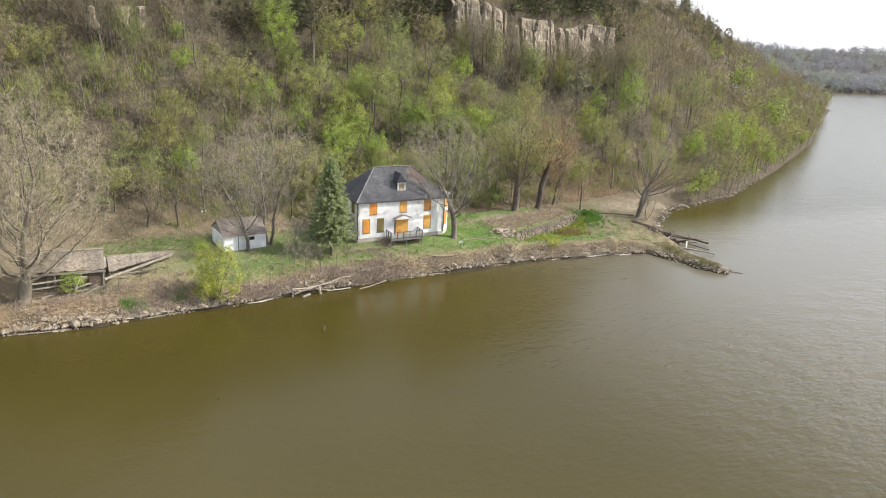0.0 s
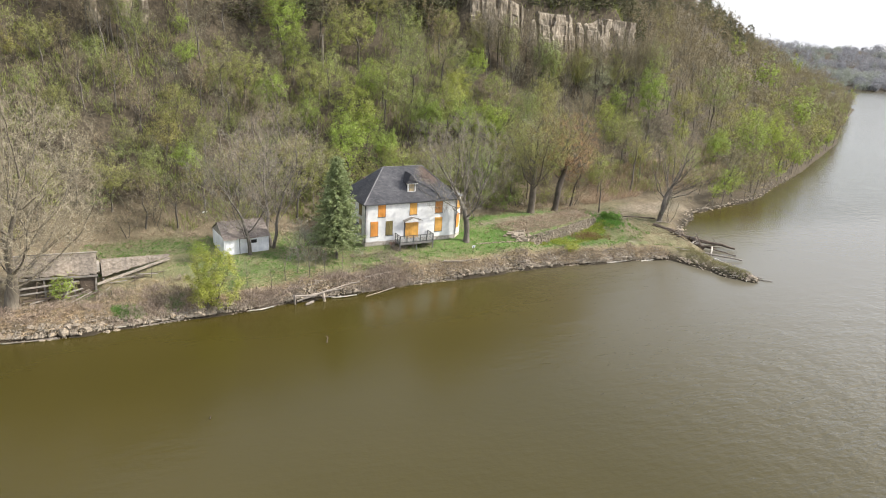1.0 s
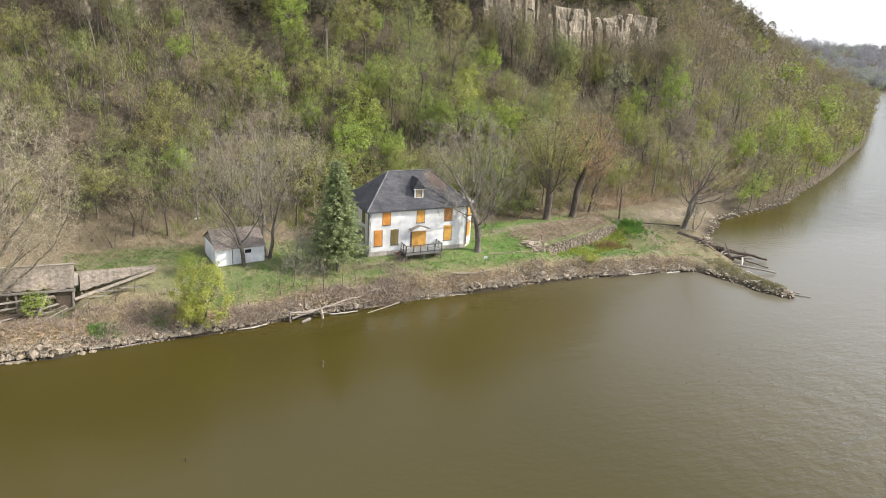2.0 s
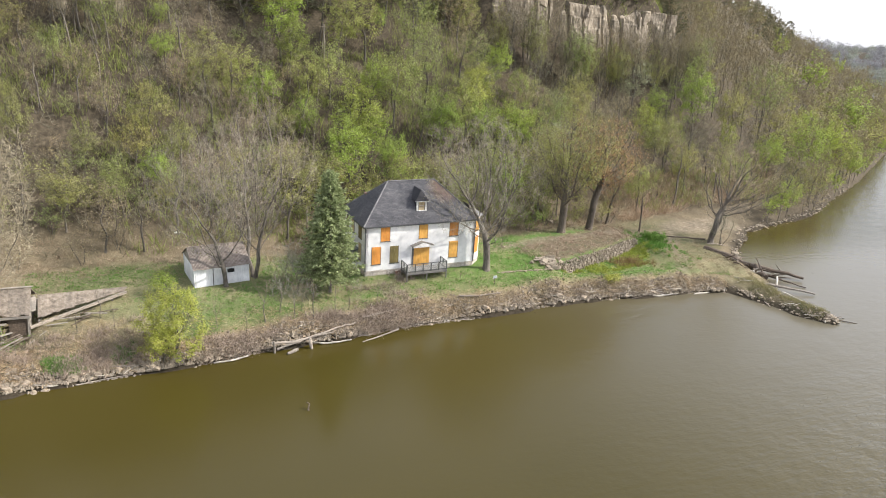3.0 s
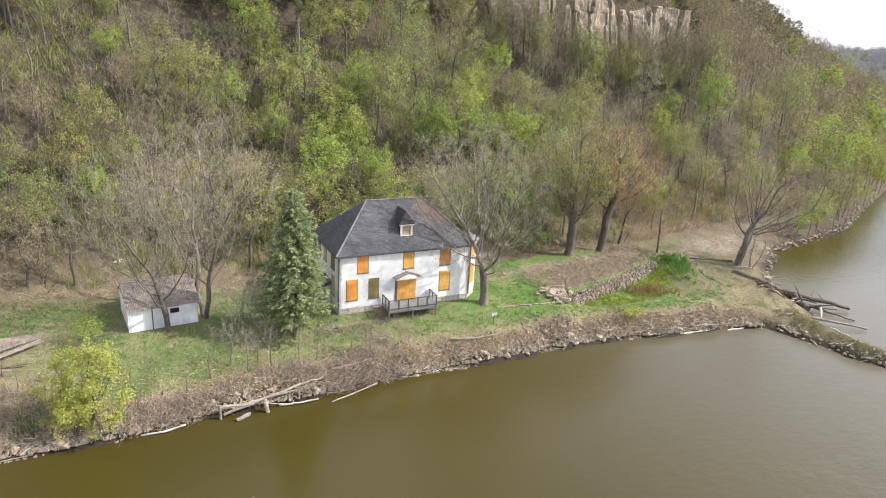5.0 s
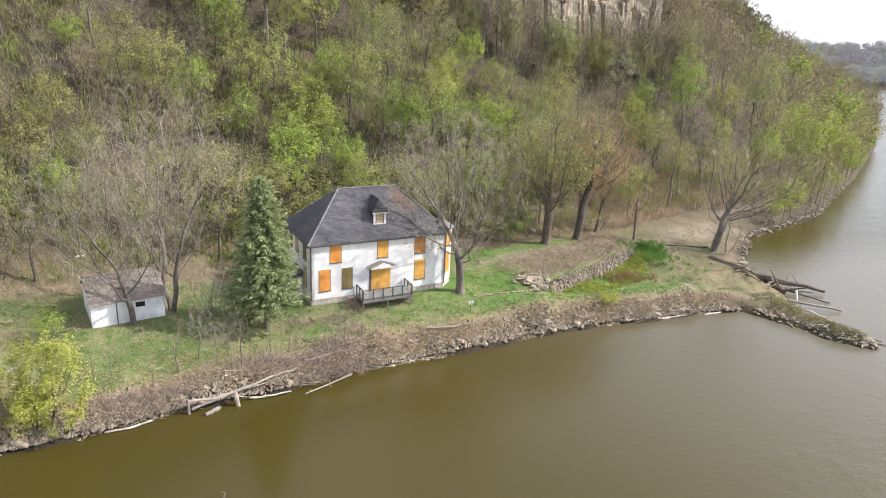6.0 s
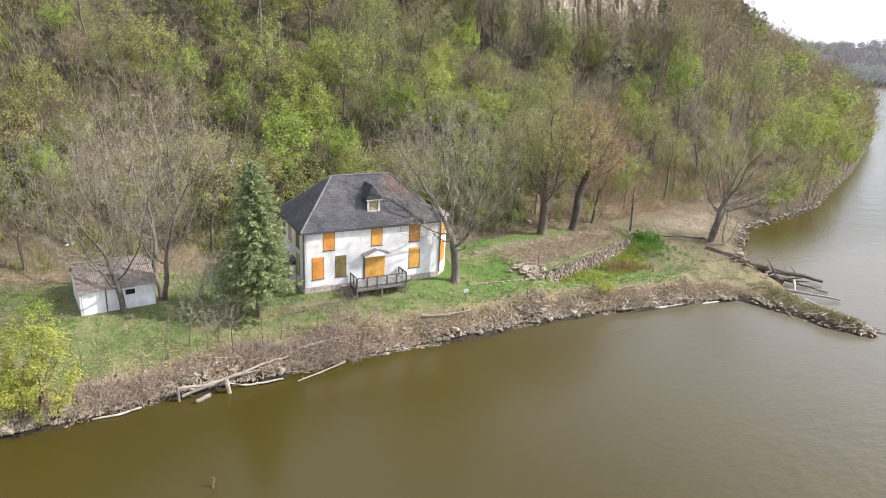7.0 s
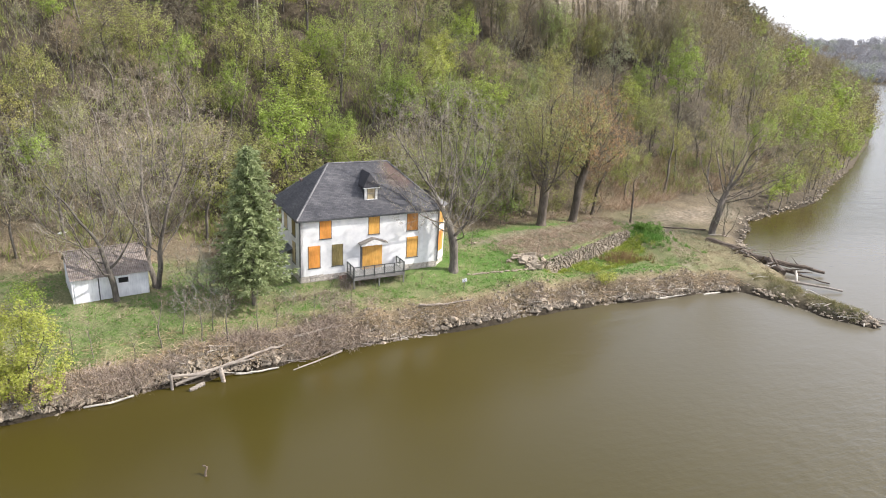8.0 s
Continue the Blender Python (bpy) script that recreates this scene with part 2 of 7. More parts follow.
def shingle_mat():
    m, nt, b = nodes_of("roof_shingles")
    tc = nt.nodes.new("ShaderNodeTexCoord")
    br = nt.nodes.new("ShaderNodeTexBrick")
    br.inputs["Scale"].default_value = 1.0
    br.inputs["Brick Width"].default_value, br.inputs["Row Height"].default_value = 0.32, 0.16
    br.inputs["Mortar Size"].default_value = 0.008
    br.inputs["Color1"].default_value, br.inputs["Color2"].default_value, br.inputs["Mortar"].default_value = (0.062, 0.064, 0.072, 1), (0.098, 0.10, 0.108, 1), (0.035, 0.035, 0.04, 1)
    nt.links.new(tc.outputs["UV"], br.inputs["Vector"])
    grain = noise_node(nt, 14, 4, 0.7)
    blot = noise_node(nt, 0.55, 4, 0.6)
    col = mix(nt, 1.0, br.outputs["Color"], ramp(nt, grain, [(0.3, (0.72, 0.72, 0.72)), (0.7, (1.28, 1.26, 1.24))]), "MULTIPLY")
    col = mix(nt, 1.0, col, ramp(nt, blot, [(0.32, (0.75, 0.75, 0.76)), (0.7, (1.25, 1.22, 1.18))]), "MULTIPLY")
    # a rusty stain where the shingles have worn by the far hip
    tc2, away = nt.nodes.new("ShaderNodeTexCoord"), nt.nodes.new("ShaderNodeVectorMath")
    away.operation = "DISTANCE"
    away.inputs[1].default_value = (9.9, 2.9, 10.9)
    nt.links.new(tc2.outputs["Object"], away.inputs[0])
    rough_edge = nt.nodes.new("ShaderNodeMath")
    rough_edge.operation = "MULTIPLY_ADD"
    nt.links.new(blot, rough_edge.inputs[0])
    rough_edge.inputs[1].default_value = 2.4
    nt.links.new(away.outputs["Value"], rough_edge.inputs[2])
    stain = nt.nodes.new("ShaderNodeMapRange")
    stain.interpolation_type = "SMOOTHSTEP"
    stain.inputs["From Min"].default_value, stain.inputs["From Max"].default_value = 3.3, 2.1
    stain.inputs["To Max"].default_value = 0.75
    nt.links.new(rough_edge.outputs[0], stain.inputs["Value"])
    col = mix(nt, stain.outputs[0], col, (0.155, 0.10, 0.075))
    nt.links.new(col, b.inputs["Base Color"])
    b.inputs["Roughness"].default_value = 0.85
    bump(nt, br.outputs["Fac"], 0.4, 0.012, b)
    return m


SHINGLE = shingle_mat()
SHINGLE_CAP = surface("ridge_cap", (0.13, 0.13, 0.135), (0.19, 0.19, 0.195), (0.26, 0.26, 0.26), 9, 1.0, 0.85, 0, 0.3, 0.01)


def lattice_mat():
    return surface("lattice_wood", (0.34, 0.345, 0.33), (0.44, 0.445, 0.43), (0.53, 0.53, 0.51), 8, 1.0, 0.8, 0, 0.2, 0.005)


LATTICE = lattice_mat()


def ground_mat():
    """Earth, leaf litter, turf and bare soil, mixed by the masks grown with the ground."""
    m, nt, b = nodes_of("ground_cover")

    def mask(name):
        a = nt.nodes.new("ShaderNodeAttribute")
        a.attribute_name = name
        return a.outputs["Fac"]

    f, c = noise_node(nt, 2.4, 6, 0.7), noise_node(nt, 0.22, 4, 0.6)
    g = noise_node(nt, 7.0, 5, 0.7)
    litter = ramp(nt, f, [(0.3, (0.034, 0.028, 0.019)), (0.5, (0.075, 0.062, 0.043)), (0.72, (0.145, 0.121, 0.086))])
    straw = ramp(nt, g, [(0.3, (0.11, 0.085, 0.052)), (0.5, (0.215, 0.176, 0.114)), (0.72, (0.36, 0.303, 0.205))])
    turf = ramp(nt, g, [(0.28, (0.045, 0.094, 0.02)), (0.5, (0.09, 0.168, 0.036)), (0.75, (0.165, 0.235, 0.066))])
    turf = mix(nt, ramp(nt, c, [(0.42, (0, 0, 0)), (0.62, (0.55, 0.55, 0.55))]), turf, straw)
    soil = ramp(nt, f, [(0.32, (0.10, 0.083, 0.06)), (0.5, (0.20, 0.168, 0.122)), (0.68, (0.34, 0.295, 0.225))])
    marsh = ramp(nt, f, [(0.36, (0.035, 0.045, 0.014)), (0.5, (0.10, 0.135, 0.03)), (0.66, (0.25, 0.30, 0.06))])
    col = mix(nt, mask("straw"), litter, straw)
    col = mix(nt, mask("turf"), col, turf)
    col = mix(nt, mask("soil"), col, soil)
    col = mix(nt, mask("marsh"), col, marsh)
    # waterline mud, wet, and dark enough to carry the undercut bank's shadow
    shaded_mud = ramp(nt, f, [(0.35, (0.022, 0.018, 0.012)), (0.65, (0.055, 0.045, 0.031))])
    col = mix(nt, mask("wet"), col, shaded_mud)
    col = mix(nt, 1.0, col, ramp(nt, c, [(0.3, (0.8, 0.8, 0.8)), (0.7, (1.15, 1.13, 1.1))]), "MULTIPLY")
    nt.links.new(col, b.inputs["Base Color"])
    b.inputs["Roughness"].default_value = 0.95
    b.inputs["Specular IOR Level"].default_value = 0.2
    bump(nt, g, 0.8, 0.08, b)
    return m


GROUND = ground_mat()


def water_mat():
    """Silty brown-green river water with small ripples, rougher where the wind reaches it; reflected sky greys the base
    colour downstream.
    """
    m, nt, b = nodes_of("river_water")
    big = noise_node(nt, 0.035, 3, 0.5)
    col = ramp(nt, big, [(0.35, (0.044, 0.0355, 0.0066)), (0.65, (0.054, 0.043, 0.0102))])
    b.inputs["Roughness"].default_value = 0.19
    b.inputs["IOR"].default_value = 1.333
    rip = noise_node(nt, 0.72, 3, 0.55, "Object", (1.0, 1.7, 1))
    swell = noise_node(nt, 0.28, 2, 0.5, "Object", (0.8, 1.5, 1))
    chop = noise_node(nt, 1.7, 2, 0.5, "Object", (0.7, 1.6, 1))
    tc = nt.nodes.new("ShaderNodeTexCoord")
    sep = nt.nodes.new("ShaderNodeSeparateXYZ")
    nt.links.new(tc.outputs["Object"], sep.inputs[0])
    wind = nt.nodes.new("ShaderNodeMapRange")
    wind.interpolation_type = "SMOOTHSTEP"
    wind.inputs["From Min"].default_value, wind.inputs["From Max"].default_value = 30.0, 62.0
    wind.inputs["To Min"].default_value, wind.inputs["To Max"].default_value = 0.34, 2.8
    nt.links.new(sep.outputs["X"], wind.inputs["Value"])
    # a greyer base colour towards +x stands in for the sky mirrored there
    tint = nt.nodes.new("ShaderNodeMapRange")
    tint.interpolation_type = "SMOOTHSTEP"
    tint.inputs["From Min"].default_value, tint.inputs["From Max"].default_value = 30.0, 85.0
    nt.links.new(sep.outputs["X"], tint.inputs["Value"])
    add = nt.nodes.new("ShaderNodeMath")
    add.operation = "MULTIPLY_ADD"
    nt.links.new(swell, add.inputs[0])
    add.inputs[1].default_value = 1.6
    both = nt.nodes.new("ShaderNodeMath")
    both.operation = "MULTIPLY_ADD"
    nt.links.new(chop, both.inputs[0])
    both.inputs[1].default_value = 0.55
    nt.links.new(rip, both.inputs[2])
    nt.links.new(both.outputs[0], add.inputs[2])
    open_water = nt.nodes.new("ShaderNodeMapRange")
    open_water.interpolation_type = "SMOOTHSTEP"
    open_water.inputs["From Min"].default_value, open_water.inputs["From Max"].default_value = 64.0, 34.0
    open_water.inputs["To Min"].default_value, open_water.inputs["To Max"].default_value = 0.12, 1.0
    nt.links.new(sep.outputs["Y"], open_water.inputs["Value"])
    gust = nt.nodes.new("ShaderNodeMath")
    gust.operation = "MULTIPLY"
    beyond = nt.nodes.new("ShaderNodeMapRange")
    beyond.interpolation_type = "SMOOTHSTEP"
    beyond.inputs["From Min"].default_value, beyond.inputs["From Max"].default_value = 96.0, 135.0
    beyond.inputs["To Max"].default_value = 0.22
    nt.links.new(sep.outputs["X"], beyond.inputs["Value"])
    most = nt.nodes.new("ShaderNodeMath")
    most.operation = "MAXIMUM"
    nt.links.new(open_water.outputs[0], most.inputs[0])
    nt.links.new(beyond.outputs[0], most.inputs[1])
    spread = nt.nodes.new("ShaderNodeMath")
    spread.operation = "MULTIPLY"
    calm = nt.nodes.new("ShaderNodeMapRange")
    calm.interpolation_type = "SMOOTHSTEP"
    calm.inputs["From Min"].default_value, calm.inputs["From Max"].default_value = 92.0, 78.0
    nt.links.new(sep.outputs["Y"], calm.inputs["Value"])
    sky_sheen = nt.nodes.new("ShaderNodeMath")
    sky_sheen.operation = "MAXIMUM"
    nt.links.new(calm.outputs[0], sky_sheen.inputs[0])
    nt.links.new(beyond.outputs[0], sky_sheen.inputs[1])
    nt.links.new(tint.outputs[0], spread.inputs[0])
    nt.links.new(sky_sheen.outputs[0], spread.inputs[1])
    # mirrored sky mixed into the base colour, kept out of the inlet
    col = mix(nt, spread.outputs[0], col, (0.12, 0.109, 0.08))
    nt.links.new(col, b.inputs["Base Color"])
    nt.links.new(wind.outputs[0], gust.inputs[0])
    nt.links.new(most.outputs[0], gust.inputs[1])
    mul = nt.nodes.new("ShaderNodeMath")
    mul.operation = "MULTIPLY"
    nt.links.new(add.outputs[0], mul.inputs[0])
    nt.links.new(gust.outputs[0], mul.inputs[1])
    bump(nt, mul.outputs[0], 0.5, 0.15, b)
    return m


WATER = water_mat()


# ---- mesh helpers
class Geo:
    """Collects triangles as arrays; mat is the material slot of what is added."""

    def __init__(self):
        self.v, self.f, self.m, self.n = [], [], [], 0

    def add(self, v, f, mat=0):
        v, f = np.asarray(v, float).reshape(-1, 3), np.asarray(f, int).reshape(-1, 3)
        self.v.append(v)
        self.f.append(f + self.n)
        self.m.append(np.full(len(f), mat))
        self.n += len(v)

    def tube(self, pts, radii, sides=5, mat=0, cap=True):
        pts = np.asarray(pts, float)
        k = len(pts)
        tan = np.gradient(pts, axis=0)
        tan /= np.linalg.norm(tan, axis=1)[:, None] + 1e-9
        ref = np.array([0.31, 0.17, 0.93]) if abs(tan[0][2]) < 0.8 else np.array([0.95, 0.2, 0.1])
        a = np.cross(tan, ref)
        a /= np.linalg.norm(a, axis=1)[:, None] + 1e-9
        b = np.cross(tan, a)
        th = np.arange(sides) * 2 * np.pi / sides
        ring = pts[:, None] + np.asarray(radii)[:, None, None] * (np.cos(th)[None, :, None] * a[:, None] + np.sin(th)[None, :, None] * b[:, None])
        v = ring.reshape(-1, 3)
        i, j = np.meshgrid(np.arange(k - 1), np.arange(sides), indexing="ij")
        p, q = (i * sides + j).ravel(), (i * sides + (j + 1) % sides).ravel()
        f = np.concatenate([np.stack([p, q, q + sides], 1), np.stack([p, q + sides, p + sides], 1)])
        if cap:
            o = (k - 1) * sides
            f = np.concatenate([f, [[0, s + 1, s] for s in range(1, sides - 1)], [[o, o + s, o + s + 1] for s in range(1, sides - 1)]])
        self.add(v, f, mat)

    def slivers(self, base, tip, width, rng, mat=0):
        """One thin triangle from each base to its tip: a twig, stalk or blade."""
        base, tip = np.asarray(base), np.asarray(tip)
        side = np.cross(tip - base, rng.normal(size=base.shape))
        side *= np.asarray(width).reshape(-1, 1) / (np.linalg.norm(side, axis=1)[:, None] + 1e-9) / 2
        n = len(base)
        v = np.stack([base - side, base + side, tip], 1)
        self.add(v, np.arange(3 * n).reshape(-1, 3), mat)

    def leaves(self, centre, facing, size, rng, mat=0):
        """One small leaf at each centre, turned more or less the way it faces."""
        a = np.cross(facing, rng.normal(size=centre.shape))
        a /= np.linalg.norm(a, axis=1)[:, None] + 1e-9
        b = np.cross(facing, a)
        b /= np.linalg.norm(b, axis=1)[:, None] + 1e-9
        s = np.asarray(size).reshape(-1, 1) / 2
        v = np.stack([centre - a * s - b * s * 0.6, centre + a * s - b * s * 0.6, centre + b * s * 1.2], 1)
        self.add(v, np.arange(3 * len(centre)).reshape(-1, 3), mat)

    def box(self, x0, x1, y0, y1, z0, z1, mat=0):
        v = [(x, y, z) for z in (z0, z1) for y in (y0, y1) for x in (x0, x1)]
        f = [(0, 2, 3), (0, 3, 1), (4, 5, 7), (4, 7, 6), (0, 1, 5), (0, 5, 4), (2, 6, 7), (2, 7, 3), (0, 4, 6), (0, 6, 2), (1, 3, 7), (1, 7, 5)]
        self.add(v, f, mat)

    def mesh(self, name, materials, smooth=False):
        v, f, mi = np.concatenate(self.v), np.concatenate(self.f), np.concatenate(self.m)
        me = bpy.data.meshes.new(name)
        me.vertices.add(len(v))
        me.vertices.foreach_set("co", v.ravel())
        me.loops.add(3 * len(f))
        me.loops.foreach_set("vertex_index", f.ravel().astype(np.int32))
        me.polygons.add(len(f))
        me.polygons.foreach_set("loop_start", np.arange(0, 3 * len(f), 3, dtype=np.int32))
        me.polygons.foreach_set("material_index", mi.astype(np.int32))
        me.polygons.foreach_set("use_smooth", np.full(len(f), smooth))
        for m in materials:
            me.materials.append(m)
        me.update(calc_edges=True)
        me.validate()
        return me


def part(name, geo, material, parent, label="", smooth=False):
    """Links a Geo, a bmesh or a ready mesh as ONE mesh object under a thing or part."""
    mats = material if isinstance(material, (list, tuple)) else [material]
    if isinstance(geo, Geo):
        me = geo.mesh(name, mats, smooth)
    elif isinstance(geo, bpy.types.Mesh):
        me = geo
    else:
        me = bpy.data.meshes.new(name)
        bmesh.ops.recalc_face_normals(geo, faces=geo.faces)
        geo.to_mesh(me)
        geo.free()
        for m in mats:
            me.materials.append(m)
    ob = new(name, me)
    ob.parent = parent
    return tagged(ob, label)


def empty(name, m, label, category, group="", kind=""):
    ob = new(name)
    ob.empty_display_size = 0.3
    ob.matrix_basis = m
    return tagged(ob, label, category, group, kind)


def thing(name, geo, material, m, label, category, group="", kind="", smooth=False):
    ob = part(name, geo, material, None, "", smooth)
    ob.matrix_basis = m
    return tagged(ob, label, category, group, kind)


def bevelled_box(x0, x1, y0, y1, z0, z1, bev=0.01):
    bm = bmesh.new()
    bmesh.ops.create_cube(bm, size=1)
    bmesh.ops.transform(bm, matrix=Matrix.LocRotScale(((x0 + x1) / 2, (y0 + y1) / 2, (z0 + z1) / 2), None, (x1 - x0, y1 - y0, z1 - z0)), verts=bm.verts)
    if bev:
        bmesh.ops.bevel(bm, geom=bm.edges, offset=bev, segments=1, affect="EDGES")
    return bm


# ---- the lie of the land
def vnoise(x, y, scale, seed=0):
    """Smooth value noise, 0 to 1."""
    x, y = np.asarray(x, float) / scale + 71.3 * seed, np.asarray(y, float) / scale + 37.7 * seed
    xi, yi = np.floor(x), np.floor(y)
    fx, fy = x - xi, y - yi
    fx, fy = fx * fx * (3 - 2 * fx), fy * fy * (3 - 2 * fy)

    def h(a, b):
        s = np.sin(a * 127.1 + b * 311.7) * 43758.5453
        return s - np.floor(s)

    return (h(xi, yi) * (1 - fx) + h(xi + 1, yi) * fx) * (1 - fy) + (h(xi, yi + 1) * (1 - fx) + h(xi + 1, yi + 1) * fx) * fy


def step(a, b, x):
    t = np.clip((np.asarray(x, float) - a) / (b - a), 0, 1)
    return t * t * (3 - 2 * t)


# the waterline, from upstream round the spit and the bay to the wooded point
SHORE = np.array([(-3000, 0), (-120, 66), (-40, 70.6), (-11, 71.3), (-4.4, 70.8), (0, 71.4), (5.6, 71.9), (10.9, 72.2), (17.3, 73.5), (22.7, 73.7), (29.5, 74.8),
                  (38.2, 75.0), (47, 75.8), (52.6, 75.9), (59.8, 75.2), (65.8, 75.0), (69.6, 74.2), (71.0, 70.4), (72.3, 66), (74.3, 63.6), (75.1, 64.2), (74.5, 70),
                  (76.6, 74), (78.6, 79), (80.2, 83), (84, 87.2), (92.8, 94), (102, 96.3), (113, 99.4), (130, 109), (151, 120), (171, 132), (208, 154), (270, 198),
                  (344, 247), (372, 300), (330, 400), (100, 520), (-3000, 1500)], float)


def shore_distance(x, y):
    """Distance inland from the waterline (negative out on the river), and the shore's own x there."""
    x, y = np.asarray(x, float).ravel(), np.asarray(y, float).ravel()
    best, along, inside = np.full(x.shape, 1e9), np.zeros(x.shape), np.zeros(x.shape, bool)
    poly = np.vstack([SHORE, SHORE[:1]])
    for k in range(len(poly) - 1):
        (ax, ay), (bx, by) = poly[k], poly[k + 1]
        if k < len(poly) - 2:
            dx, dy = bx - ax, by - ay
            t = np.clip(((x - ax) * dx + (y - ay) * dy) / (dx * dx + dy * dy), 0, 1)
            d = np.hypot(x - ax - t * dx, y - ay - t * dy)
            near = d < best
            best[near], along[near] = d[near], (ax + t * dx)[near]
        if ay != by:
            cross = ((ay > y) != (by > y)) & (x < (bx - ax) * (y - ay) / (by - ay) + ax)
            inside ^= cross
    return np.where(inside, best, -best), along


def cliff_line(x):
    """How far inland the limestone bluff stands."""
    return np.interp(x, [-40, -10, 10, 30, 55, 75, 92, 120], [119, 121, 121.6, 124, 127, 128.5, 130.5, 134]) + 1.4 * (vnoise(x, 0, 9, 4) - 0.5)


def behind_foot(x, y):
    """Distance up the hill from the line where the flat ends (negative on the flat)."""
    px = [-3000, -40, 0, 20, 40, 60, 75, 88, 100, 113, 130, 151, 171, 208, 270, 344, 372]
    py = [30, 90.5, 92, 92.6, 93.6, 95.6, 98.6, 102.5, 105.5, 108, 116, 127, 138.5, 160.5, 204, 253, 300]
    x = np.asarray(x, float)
    yf = (np.interp(x - 6, px, py) + np.interp(x, px, py) + np.interp(x + 6, px, py)) / 3
    sl = (np.interp(x + 8, px, py) - np.interp(x - 8, px, py)) / 16
    return (np.asarray(y, float) - yf) / np.sqrt(1 + sl * sl)


def height(x, y):
    shape = np.shape(x)
    x, y = np.asarray(x, float).ravel(), np.asarray(y, float).ravel()
    d, s = shore_distance(x, y)
    d = d + 0.9 * (vnoise(x, y, 2.2, 1) - 0.5) * step(140, 60, np.abs(x - 30))
    wide = np.interp(s, [-30, 5, 15, 25, 60, 70, 80, 100, 200], [9.5, 7.5, 5.5, 3.4, 3.0, 2.6, 2.6, 4, 6])
    lawn = np.interp(s, [-30, 5, 18, 25, 40, 46, 52, 62, 70, 80, 95, 130], [1.9, 2.1, 2.2, 1.9, 1.9, 2.05, 1.95, 1.6, 1.25, 1.2, 1.5, 1.8])
    z = lawn * step(-0.25, 1, d / wide) - 0.28 * step(0, -0.25, d / wide)
    z += np.clip(d - wide, 0, 14) * 0.055
    spit = (y < 75.5) & (x > 69) & (x < 79)
    z = np.where(spit & (d > 0), np.minimum(z, 0.95 * step(0, 1.0, d) + 0.1), z)
    top = np.interp(x, [-40, 150, 200, 232, 256, 276, 292, 318, 345], [45, 43, 36.5, 30, 23.5, 18, 14.5, 9, 4])
    h = np.clip(behind_foot(x, y), 0, None) * (d > 0)
    slope = (0.55 * h + 0.0065 * h * h + 0.5 * step(0, 3, h)) * np.interp(x, [-40, 12, 35, 110, 150, 300], [1.12, 1.12, 1.0, 1.0, 0.84, 0.78])
    cl = cliff_line(x)
    bluff = step(-0.4, 1.8, y - cl) * np.interp(x, [-14, -5, 8, 16, 58, 66, 100, 112], [0, 6, 6, 0, 0, 11, 11, 0])
    hill = np.minimum(slope + bluff * (h > 0), top)
    rough = (vnoise(x, y, 7, 2) - 0.5) * 1.6 + (vnoise(x, y, 19, 3) - 0.5) * 3.0
    z = z + hill + rough * step(2, 14, h)
    z += (vnoise(x, y, 1.4, 5) - 0.5) * 0.22 * step(0.3, 2, d)
    z += np.clip(vnoise(x, y, 1.7, 7) - 0.4, -0.03, 1) * 0.85 * step(0.0, 0.8, d) * step(4.4, 2.2, d) * step(-16, -12, x) * step(71, 67, x)
    # the sunken wet hollow below the old stone wall
    wall_y = np.interp(x, [47, 52, 59, 66], [81.4, 82.5, 85.2, 88.5])
    hollow = step(49.5, 53, x) * step(68.5, 65, x) * step(78.6, 80.6, y) * step(0.1, -0.3, y - wall_y)
    z = z * (1 - hollow) + 0.95 * hollow
    terrace = step(46.5, 48.5, x) * step(68.5, 66, x) * step(-0.3, 0.15, y - wall_y) * step(9, 5, y - wall_y)
    z = np.maximum(z, terrace * 2.55)
    # level pads
    house_pad = step(26, 27.5, x) * step(43.5, 42, x) * step(81.0, 82.2, y) * step(93, 91, y)
    z = z * (1 - house_pad) + 2.55 * house_pad
    shed_pad = step(9, 10.5, x) * step(18.5, 17, x) * step(82, 83, y) * step(90, 88, y)
    z = z * (1 - shed_pad) + 2.42 * shed_pad
    pit = step(-13, -11, x) * step(-1.2, -2.4, x) * step(80.8, 79.8, y) * step(72.5, 74.5, y)
    z = np.where(pit > 0, np.minimum(z, z * (1 - pit) + 1.3 * pit), z)
    # the river bed and the far bank
    z = np.where(d < 0, -np.clip(0.1 - 0.35 * d, 0.0, 3.0), z)
    far = (x - 501) * 0.4415 + (y - 369) * 0.897
    bank = 4 * step(0, 40, far) + 17 * step(70, 280, far) + 16 * (vnoise(x, y, 110, 6) - 0.4) * step(60, 280, far)
    z = np.where((far > -10) & (d < 0), np.maximum(bank - 3 * step(0, -8, far), -3), z)
    return z.reshape(shape)


def at_ground(x, y):
    return float(height(np.array([x]), np.array([y]))[0])


def spaced(*runs):
    out = [runs[0][0]]
    for a, b, s in runs:
        out += list(np.linspace(a, b, max(2, int(round(abs(b - a) / s)) + 1))[1:])
    return np.array(out)


